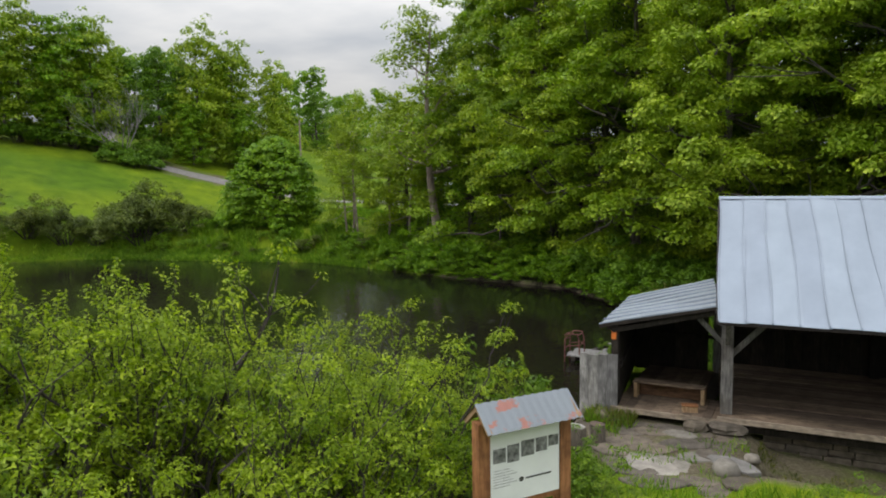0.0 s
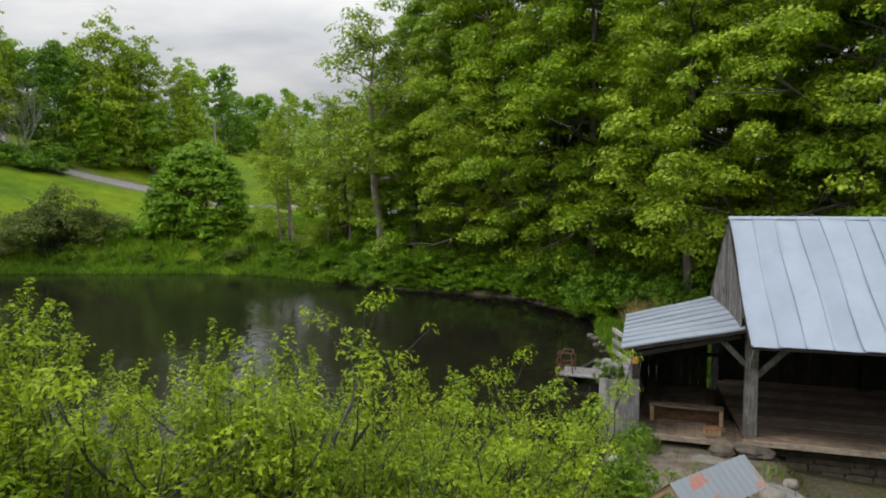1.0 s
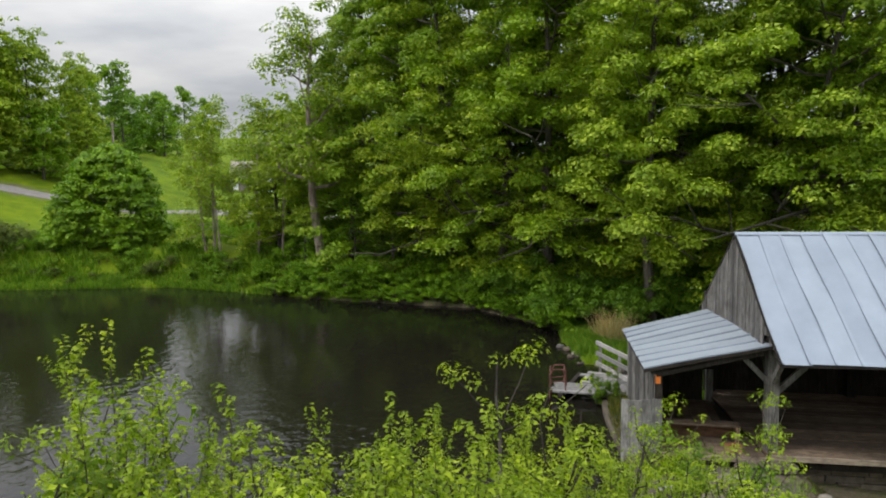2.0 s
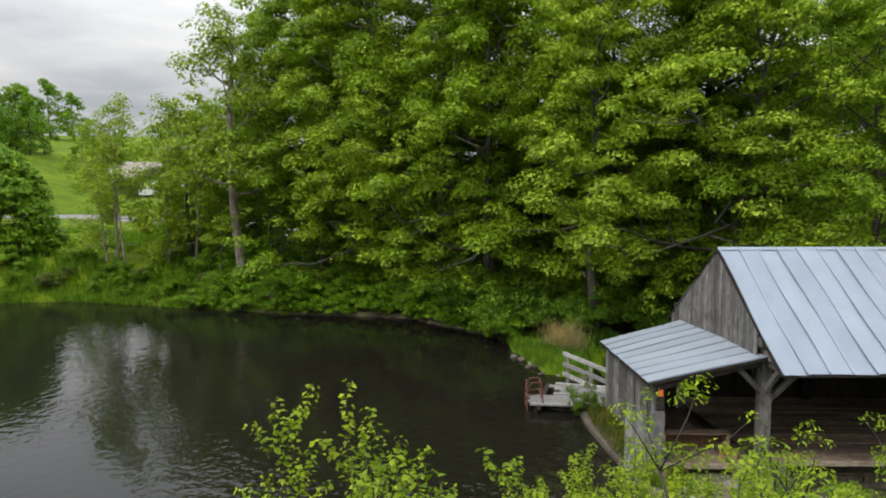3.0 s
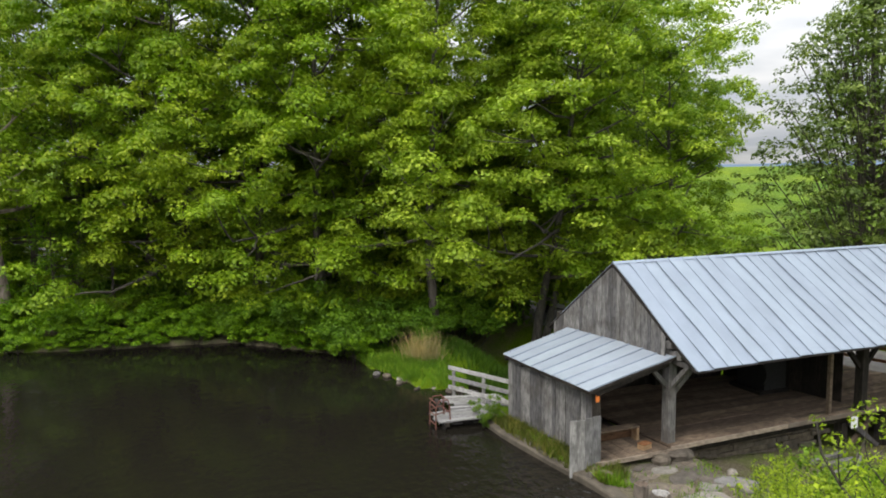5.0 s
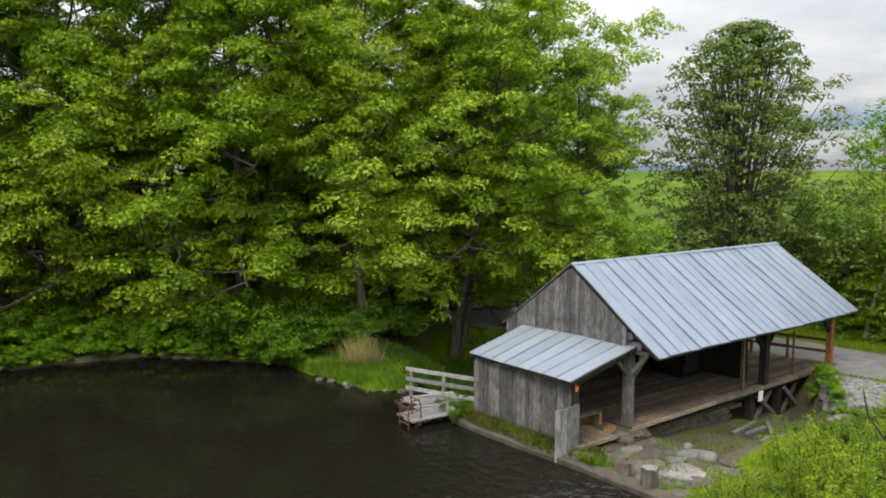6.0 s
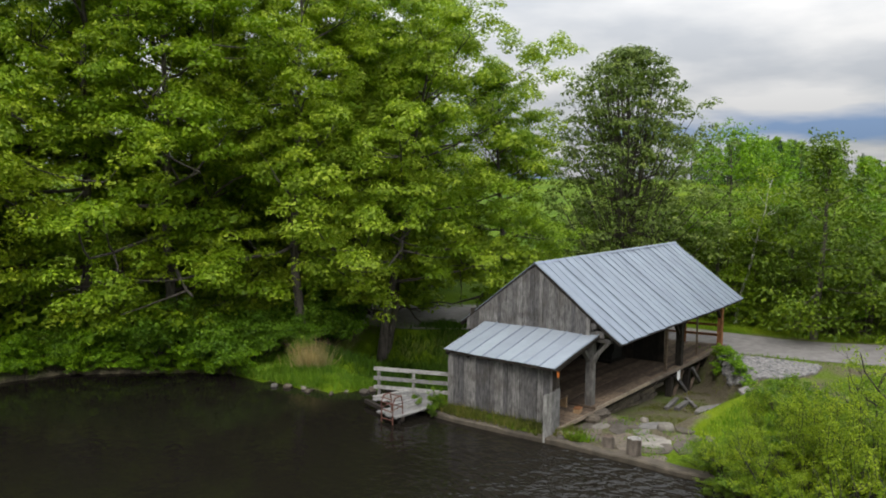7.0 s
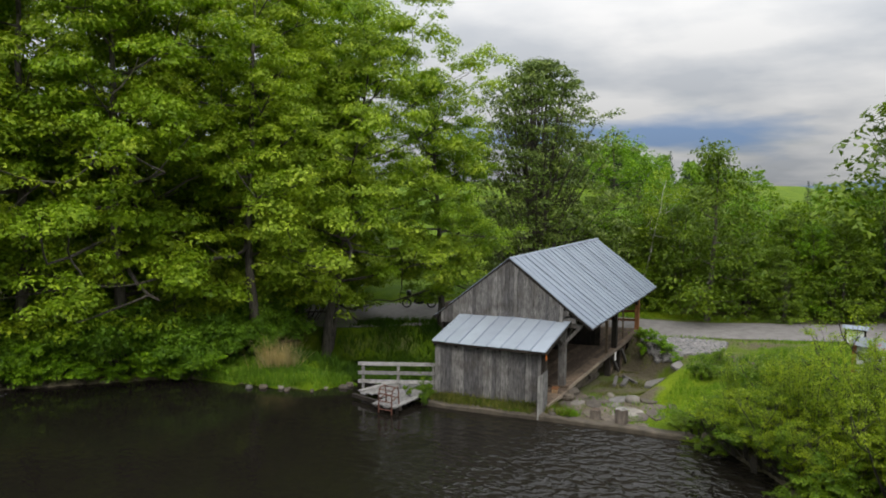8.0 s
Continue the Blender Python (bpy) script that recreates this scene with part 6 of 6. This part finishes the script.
# ---- things at and in the mill ----
def build_log(x, y, r, h, hollow, label):
    lg = thing("log_stump", label, "log", (x, y, at_ground(x, y)), rnd(0, 360), "log stumps")
    n, s = 18, Shape()
    ring = [1 + 0.07 * math.sin(3 * k * 6.283 / n) + 0.04 * math.sin(7 * k * 6.283 / n) for k in range(n)]
    rows = [(1.06, -0.05), (1.0, h * 0.3), (0.97, h), (0.9, h + 0.01)]
    vs = [(r * q * ring[k] * math.cos(k * 6.283 / n), r * q * ring[k] * math.sin(k * 6.283 / n), z + (0.03 * math.sin(k * 1.7) if z > h * 0.9 else 0)) for q, z in rows for k in range(n)]
    s.add(vs, [(i * n + k, i * n + (k + 1) % n, (i + 1) * n + (k + 1) % n, (i + 1) * n + k) for i in range(3) for k in range(n)])
    part("bark", s, M["log_bark"], lg)
    t = Shape()
    depth = h * 0.72 if hollow else h - 0.005
    vs = [(r * q * ring[k] * math.cos(k * 6.283 / n), r * q * ring[k] * math.sin(k * 6.283 / n), z) for q, z in ((0.9, h + 0.01), (0.82 if hollow else 0.5, h - 0.01), (0.7 if hollow else 0.1, depth)) for k in range(n)]
    t.add(vs, [(i * n + k, i * n + (k + 1) % n, (i + 1) * n + (k + 1) % n, (i + 1) * n + k) for i in range(2) for k in range(n)] + [tuple(range(2 * n, 3 * n))])
    part("cut_face", t, M["pale_wood"] if hollow else M["deck_wood"], lg, "pale cut wood")


def build_bench():
    b = thing("bench", "long brown plank bench in the lean-to", "bench", (0, 0, 0.345))
    part("seat", Shape().box((-1.95, -1.62, 0.40), (-0.15, -1.30, 0.45), 0.008), M["deck_wood"], b)
    part("backboard", Shape().box((-1.95, -1.28, 0.02), (-0.15, -1.24, 0.40), 0.006), M["bench_wood"], b)
    for x in (-1.93, -0.25):
        part("leg", Shape().box((x, -1.6, 0.0), (x + 0.09, -1.3, 0.40), 0.006), M["new_wood"], b)


def build_crate():
    c = thing("wooden_crate", "small orange-brown wooden crate on the floor edge", "crate", (-0.42, -2.2, 0.345), 14)
    c.matrix_basis = c.matrix_basis @ Matrix.Diagonal((0.8, 0.8, 0.75, 1))
    for y in (-0.14, 0.12):
        part("side_board", Shape().box((-0.22, y, 0.0), (0.22, y + 0.025, 0.2), 0.004), M["new_wood"], c)
    for x in (-0.215, 0.19):
        part("end_board", Shape().box((x, -0.11, 0.0), (x + 0.025, 0.115, 0.19), 0.004), M["new_wood"], c)
    part("top_board", Shape().box((-0.24, -0.16, 0.202), (0.24, 0.16, 0.226), 0.004), M["brown_wood"], c)


def build_machine():
    m = thing("engine", "dark iron engine standing in the shaded hall", "machine", (0, 0, DECK))
    part("engine_box", Shape().box((6.6, 0.2, 0.0), (7.6, 1.5, 1.25), 0.05), M["machine"], m)
    part("base_frame", Shape().box((6.3, 0.1, 0.0), (7.7, 1.6, 0.12), 0.01), M["dark_wood"], m)
    part("flywheel", Shape().tube([(6.5, 0.45, 0.7), (6.58, 0.45, 0.7)], [0.42, 0.42], 24), M["machine"], m)
    part("stack", Shape().tube([(7.2, 1.1, 1.2), (7.2, 1.1, 1.75)], [0.07, 0.07], 10), M["machine"], m)
    t = thing("work_table", "low brown plank table at the open end of the hall", "table", (10.3, 1.2, DECK), 5)
    part("tabletop", Shape().box((-0.9, -0.3, 0.42), (0.9, 0.3, 0.47), 0.008), M["brown_wood"], t)
    for x in (-0.68, 0.6):
        for y in (-0.27, 0.19):
            part("leg", Shape().box((x, y, 0), (x + 0.08, y + 0.08, 0.42), 0.005), M["dark_wood"], t)
    n = thing("notice", "small white paper notice under the deck edge", "notice")
    part("sheet", Shape().box((7.1, -2.585, DECK - 0.52), (7.4, -2.575, DECK - 0.12)).map(warp), M["white"], n)


KIOSK_Z = at_ground(-0.62, -12.88) + 0.36


def build_kiosk():
    k = thing("notice_kiosk", "brown-post notice kiosk with rusted metal roof and white panels", "kiosk", (-0.62, -12.88, KIOSK_Z), 55)
    g = 0.0
    for x in (-0.56, 0.56):
        part("post", Shape().box((x - 0.075, -0.075, g - 0.7), (x + 0.075, 0.075, 1.92), 0.01), M["brown_wood"], k)
    for z in (0.78, 1.78):
        part("rail", Shape().box((-0.485, -0.045, z), (0.485, 0.045, z + 0.07), 0.006), M["brown_wood"], k)
    for sy in (-1, 1):
        pan = part("panel", Shape().box((-0.48, sy * 0.045 - 0.012, 0.86), (0.48, sy * 0.045 + 0.012, 1.77), 0.003), M["white"], k, "white printed notice panel")
        yy = sy * 0.0605
        for x0, x1, z0, z1 in ((-0.44, -0.27, 1.38, 1.56), (-0.25, -0.09, 1.36, 1.58), (-0.06, 0.12, 1.40, 1.60), (0.14, 0.30, 1.42, 1.60), (0.32, 0.46, 1.46, 1.60)):
            part("picture", Shape().box((x0, yy - 0.002, z0), (x1, yy + 0.002, z1)), M["grey_ink"], pan)
        for r in range(7):
            part("text_bar", Shape().box((-0.44, yy - 0.002, 1.28 - r * 0.035), (-0.22 + 0.05 * (r % 3), yy + 0.002, 1.288 - r * 0.035)), M["pale_ink"], pan)
        part("text_bar", Shape().box((0.0, yy - 0.002, 1.105), (0.36, yy + 0.002, 1.125)), M["ink"], pan)
        part("emblem", Shape().tube([(-0.06, yy - 0.002, 1.115), (-0.06, yy + 0.002, 1.115)], [0.032, 0.032], 16), M["ink"], pan)
    for sy in (-1, 1):
        s, vs, n = Shape(), [], 48
        for r, (y, z) in enumerate(((0.0, 2.15), (0.30, 1.86))):
            for i in range(n + 1):
                vs.append((-0.64 + 1.28 * i / n, sy * y, z + 0.006 * math.sin(i * math.pi * 0.5)))
        s.add(vs, [(i, i + 1, n + 2 + i, n + 1 + i) for i in range(n)])
        part("roof_sheet", s, M["kiosk_roof"], k, "corrugated metal with red rust patches", True)
        part("rafter", Shape().beam((-0.60, 0, 2.10), (-0.60, sy * 0.28, 1.84), 0.04, 0.06), M["new_wood"], k)
        part("rafter", Shape().beam((0.60, 0, 2.10), (0.60, sy * 0.28, 1.84), 0.04, 0.06), M["new_wood"], k)
    k.matrix_basis = k.matrix_basis @ Matrix.Diagonal((0.97, 0.97, 0.90, 1))
    return k


def build_notice_board():
    b = thing("notice_board", "small dark-roofed white notice board near the gravel road", "sign", (14.2, -12.95, at_ground(14.2, -12.95)), 86)
    for x in (-0.58, 0.58):
        part("post", Shape().box((x - 0.06, -0.06, -0.2), (x + 0.06, 0.06, 1.25), 0.01), M["dark_wood"], b)
    pan = part("panel", Shape().box((-0.52, -0.03, 0.3), (0.52, 0.03, 1.2), 0.004), M["white"], b, "white notice panel")
    for z in (0.27, 1.2):
        part("rail", Shape().box((-0.52, -0.04, z), (0.52, 0.04, z + 0.05), 0.005), M["dark_wood"], pan)
    for sy in (-1, 1):
        part("roof_slope", Shape().prism([(-0.76, 0, 1.52), (0.76, 0, 1.52), (0.76, sy * 0.26, 1.30), (-0.76, sy * 0.26, 1.30)], (0, 0, 0.03)), M["seam"], b, "grey metal roof")
    b.matrix_basis = b.matrix_basis @ Matrix.Diagonal((0.75, 0.75, 0.75, 1))


def build_motorcycle():
    m = thing("motorcycle", "black touring motorcycle parked on the gravel road", "motorcycle", (13.6, 12.2, at_ground(13.6, 12.2) + 0.06), 118)
    for x in (-0.82, 0.82):
        w = part("wheel", Shape().tube([(x, -0.03, 0.32), (x, 0.03, 0.32)], [0.09, 0.09], 12), M["chrome"], m)
        tyre, n = Shape(), 24
        ring = [(0.24, -0.06), (0.31, -0.055), (0.325, 0), (0.31, 0.055), (0.24, 0.06)]
        vs = [(x + q * math.cos(k * 6.283 / n), yy, 0.325 + q * math.sin(k * 6.283 / n)) for k in range(n) for q, yy in ring]
        tyre.add(vs, [(k * 5 + c, ((k + 1) % n) * 5 + c, ((k + 1) % n) * 5 + (c + 1) % 5, k * 5 + (c + 1) % 5) for k in range(n) for c in range(5)])
        part("tyre", tyre, M["rubber"], w)
    part("engine", rock(Shape(), (0.0, 0, 0.42), 0.30, 0.2, 0.24, 3, 12), M["machine"], m)
    part("tank", rock(Shape(), (0.22, 0, 0.84), 0.30, 0.17, 0.15, 8, 12), M["black"], m, "", True)
    part("seat", rock(Shape(), (-0.32, 0, 0.78), 0.36, 0.16, 0.10, 9, 12), M["rubber"], m, "", True)
    part("top_case", Shape().box((-1.05, -0.24, 0.88), (-0.62, 0.24, 1.20), 0.06), M["black"], m)
    for y in (-0.36, 0.2):
        part("saddle_bag", Shape().box((-1.02, y, 0.45), (-0.48, y + 0.16, 0.80), 0.04), M["black"], m)
    part("fork", Shape().tube([(0.82, 0, 0.32), (0.58, 0, 1.0)], [0.05, 0.06], 8), M["chrome"], m)
    part("fairing", rock(Shape(), (0.66, 0, 0.98), 0.18, 0.34, 0.22, 12, 12), M["black"], m, "", True)
    part("handlebar", Shape().tube([(0.38, -0.4, 1.06), (0.55, -0.2, 1.1), (0.55, 0.2, 1.1), (0.38, 0.4, 1.06)], [0.018] * 4, 6), M["chrome"], m)
    part("fender", rock(Shape(), (-0.82, 0, 0.56), 0.36, 0.1, 0.14, 14, 12), M["black"], m, "", True)
    part("exhaust", Shape().tube([(0.1, -0.2, 0.3), (-0.95, -0.24, 0.28)], [0.04, 0.055], 8), M["chrome"], m)


def build_distance():
    z = at_ground(-63.3, 61.1)
    p = thing("utility_pole", "weathered wooden utility pole beside the far road", "pole", (-63.3, 61.1, z))
    part("pole", Shape().tube([(0, 0, -0.5), (0, 0, 9.0)], [0.16, 0.11], 10), M["pale_bark"], p)
    part("crossarm", Shape().beam((-0.9, 0, 8.4), (0.9, 0, 8.4), 0.1, 0.12), M["grey_wood"], p)
    # bare dead tree at the edge of the hill wood
    w, tips = Shape(), []
    rng = np.random.default_rng(4)
    for k in range(7):
        a = k * 0.9
        limb(rng, (0, 0, -0.2), (math.cos(a) * 0.9, math.sin(a) * 0.9, 1.0), 5.2, 0.09, 3, w, tips, bend=0.22, lift=0.05, split=4, spread=0.42)
    d = thing("dead_tree", "bare grey dead tree at the edge of the wood", "tree", (-77.6, 43.0, at_ground(-77.6, 43.0)))
    part("branchwork", w, M["dead_bark"], d)
    # house behind the trees
    h = thing("house", "small white house with grey roof behind trees", "house", (-57.0, 92.0, at_ground(-57.0, 92.0)), 24)
    part("wall", Shape().prism([(-5.5, -3.5, 0), (5.5, -3.5, 0), (5.5, 3.5, 0), (-5.5, 3.5, 0)], (0, 0, 2.7)), M["white"], h, "white boarded wall")
    r = Shape().add([(-5.9, -4.0, 2.5), (5.9, -4.0, 2.5), (5.9, 0, 5.0), (-5.9, 0, 5.0), (-5.9, 4.0, 2.5), (5.9, 4.0, 2.5), (-5.9, -4.0, 2.62), (5.9, -4.0, 2.62), (5.9, 0, 5.14), (-5.9, 0, 5.14), (-5.9, 4.0, 2.62), (5.9, 4.0, 2.62)],
                    [(0, 1, 2, 3), (3, 2, 5, 4), (9, 8, 7, 6), (10, 11, 8, 9), (0, 6, 7, 1), (4, 5, 11, 10), (0, 3, 9, 6), (3, 4, 10, 9), (1, 7, 8, 2), (2, 8, 11, 5)])
    part("roof", r, M["gravel"], h, "grey shingle roof")
    part("garage_door", Shape().box((-4.6, -3.56, 0.0), (-1.8, -3.5, 2.2)), M["pale_stone"], h)
    for x in (0.6, 3.2):
        wd = part("window", Shape().box((x, -3.55, 0.9), (x + 1.2, -3.5, 2.0)), M["white"], h)
        part("pane", Shape().box((x + 0.1, -3.57, 1.0), (x + 1.1, -3.555, 1.9)), M["machine"], wd)


build_dam()
build_footbridge()
build_ladder()
build_panel()
build_log(-2.35, -5.35, 0.23, 0.55, True, "hollow grey-barked log stump on the bank")
build_log(-2.15, -4.35, 0.19, 0.40, False, "short dark log stump on the bank")
build_bench()
for x0, y0, x1, y1, w in ((4.9, -3.2, 7.0, -2.75, 0.16), (5.2, -3.5, 6.8, -3.3, 0.2), (6.2, -3.9, 7.4, -3.0, 0.14)):
    lb = thing("loose_timber", "old grey timber lying in the sluice pit", "timber", group="loose timbers")
    part("timber", Shape().beam((x0, y0, at_ground(x0, y0) + 0.09), (x1, y1, at_ground(x1, y1) + 0.11), w, 0.12), M["grey_wood"], lb)
build_crate()
build_machine()
kiosk = build_kiosk()
build_notice_board()
build_motorcycle()
build_distance()


# ---- grass and weeds ----
def blades(name, pts, tall, wide, mat, rng, label):
    n = len(pts)
    a = rng.uniform(0, 6.283, n)
    h = tall * rng.uniform(0.45, 1.25, n)
    w = wide * rng.uniform(0.6, 1.3, n)
    lx, ly = rng.normal(size=n) * h * 0.35, rng.normal(size=n) * h * 0.35
    dx, dy = np.cos(a) * w / 2, np.sin(a) * w / 2
    x, y, z = pts[:, 0], pts[:, 1], pts[:, 2] - 0.03
    v = np.stack([np.stack([x - dx, y - dy, z], 1), np.stack([x + dx, y + dy, z], 1), np.stack([x + lx, y + ly, z + h], 1)], 1).reshape(-1, 3)
    me = bpy.data.meshes.new(name)
    me.vertices.add(3 * n)
    me.vertices.foreach_set("co", v.astype(np.float32).ravel())
    me.loops.add(3 * n)
    me.loops.foreach_set("vertex_index", np.arange(3 * n, dtype=np.int32))
    me.polygons.add(n)
    me.polygons.foreach_set("loop_start", np.arange(0, 3 * n, 3, dtype=np.int32))
    me.update(calc_edges=True)
    me.materials.append(mat)
    return tagged(new(name, me), label, "grass", kind="stuff")


def scatter(n, x0, x1, y0, y1, rng, keep, lowest=0.02):
    x, y = rng.uniform(x0, x1, n), rng.uniform(y0, y1, n)
    z = height(x, y)
    k = (z > lowest) & keep(x, y, z) & (rng.uniform(0, 1, n) < 0.55 + 0.45 * wavy(x, y, 1.3))
    return np.stack([x, y, z], 1)[k]


rng = np.random.default_rng(8)
far_bank = scatter(90000, -60, -3, 6.3, 26, rng, lambda x, y, z: (line_distance(x, y, POND, True) < 2.2) & ((x < -20) | (y < 11.5)))
blades("shore_grass", far_bank, 0.32, 0.07, M["grass"], rng, "tall bright grass and weeds along the shore")
rim_pts = []
rim = [p for p in POND if p[1] > 6 and p[0] > -60 and p[0] < -20]
for (ax, ay), (bx, by) in zip(rim, rim[1:]):
    if math.hypot(bx - ax, by - ay) > 15:
        continue
    n = int(650 * math.hypot(bx - ax, by - ay))
    u, o = rng.uniform(0, 1, n), -0.15 + 1.7 * rng.uniform(0, 1, n) ** 1.5
    L = math.hypot(bx - ax, by - ay)
    x, y = ax + (bx - ax) * u + o * (by - ay) / L, ay + (by - ay) * u - o * (bx - ax) / L
    rim_pts.append(np.stack([x, y, np.maximum(height(x, y), 0.01)], 1))
rim_pts = np.concatenate(rim_pts)
rim_pts = rim_pts[rng.uniform(0, 1, len(rim_pts)) < 0.6 + 0.4 * wavy(rim_pts[:, 0], rim_pts[:, 1], 0.8)]
blades("rim_weeds", rim_pts, 0.3, 0.085, M["grass"], rng, "lush bright green weeds hanging over the water's edge")
rough = scatter(90000, -52, -19, 20.5, 42, rng, lambda x, y, z: (line_distance(x, y, POND, True) > 0.8) & (line_distance(x, y, ROAD, False) > 2.6) & (wavy(x, y, 0.55, 2.0) > -0.35))
blades("bank_weeds", rough, 0.55, 0.12, M["lush"], rng, "lush green weeds on the far bank")
point = scatter(26000, -5.2, -1.2, 6.2, 13, rng, lambda x, y, z: x < -1.6 + 0 * y)
blades("point_grass", point, 0.26, 0.035, M["grass"], rng, "bright green grass on the point")
near = scatter(60000, -9.5, 9, -20, -6.2, rng, lambda x, y, z: (line_distance(x, y, ROAD, False) > 3.5) & (line_distance(x, y, POND, True) > 1.6))
blades("bank_grass", near, 0.28, 0.03, M["grass"], rng, "bright grass on the near bank")
mill_edge = np.concatenate([scatter(5000, -3.3, -2.3, -2.2, 2.4, rng, lambda x, y, z: (x < -2.52 - 0.13 * y) & (x > -3.25 - 0.05 * y)), scatter(2600, -2.7, -1.6, -3.5, -2.6, rng, lambda x, y, z: x > -3)])
mill_edge[:, 2] = np.maximum(mill_edge[:, 2], 0.15)
tufts = scatter(4500, -2.2, 1.3, -6.6, -2.9, rng, lambda x, y, z: wavy(x, y, 2.7) > 0.2)
blades("slab_grass", tufts, 0.17, 0.03, M["grass"], rng, "bright grass tufts between the stone slabs")
corner = scatter(2600, -2.75, -1.5, -3.7, -2.7, rng, lambda x, y, z: np.hypot(x + 2.15, y + 3.25) < 0.55)
blades("corner_grass", corner, 0.3, 0.04, M["grass"], rng, "bright green grass tuft at the shed corner")
blades("mill_weed_grass", mill_edge, 0.26, 0.035, M["weed"], rng, "weeds growing round the shed wall and slabs")
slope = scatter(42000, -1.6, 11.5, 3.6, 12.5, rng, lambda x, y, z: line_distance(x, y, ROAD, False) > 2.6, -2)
blades("slope_grass", slope, 0.42, 0.06, M["shade_grass"], rng, "grass on the slope behind the mill, tree shade in its colour")
pit = scatter(16000, 1.2, 12.5, -5.4, -2.4, rng, lambda x, y, z: wavy(x, y, 1.7) > -0.1, -2)
blades("pit_grass", pit, 0.13, 0.03, M["weed"], rng, "short mossy grass in the sluice pit")
dry = scatter(7000, -4.4, -1.2, 8.0, 12.0, rng, lambda x, y, z: np.hypot(x + 2.8, y - 10.0) < 0.55 + 0.5 * rng.uniform(0, 1, len(x)) ** 3 + 0.3 * wavy(x, y, 1.9))
blades("dry_grass", dry, 1.2, 0.022, M["dry_grass"], rng, "tuft of tall dry straw-coloured grass")
verge = scatter(40000, 5, 24, -16, 16, rng, lambda x, y, z: (np.abs(line_distance(x, y, ROAD, False) - 3.4) < 0.9))
blades("verge_grass", verge, 0.25, 0.04, M["grass"], rng, "rough grass on the road verges")
stones()
small_riprap()
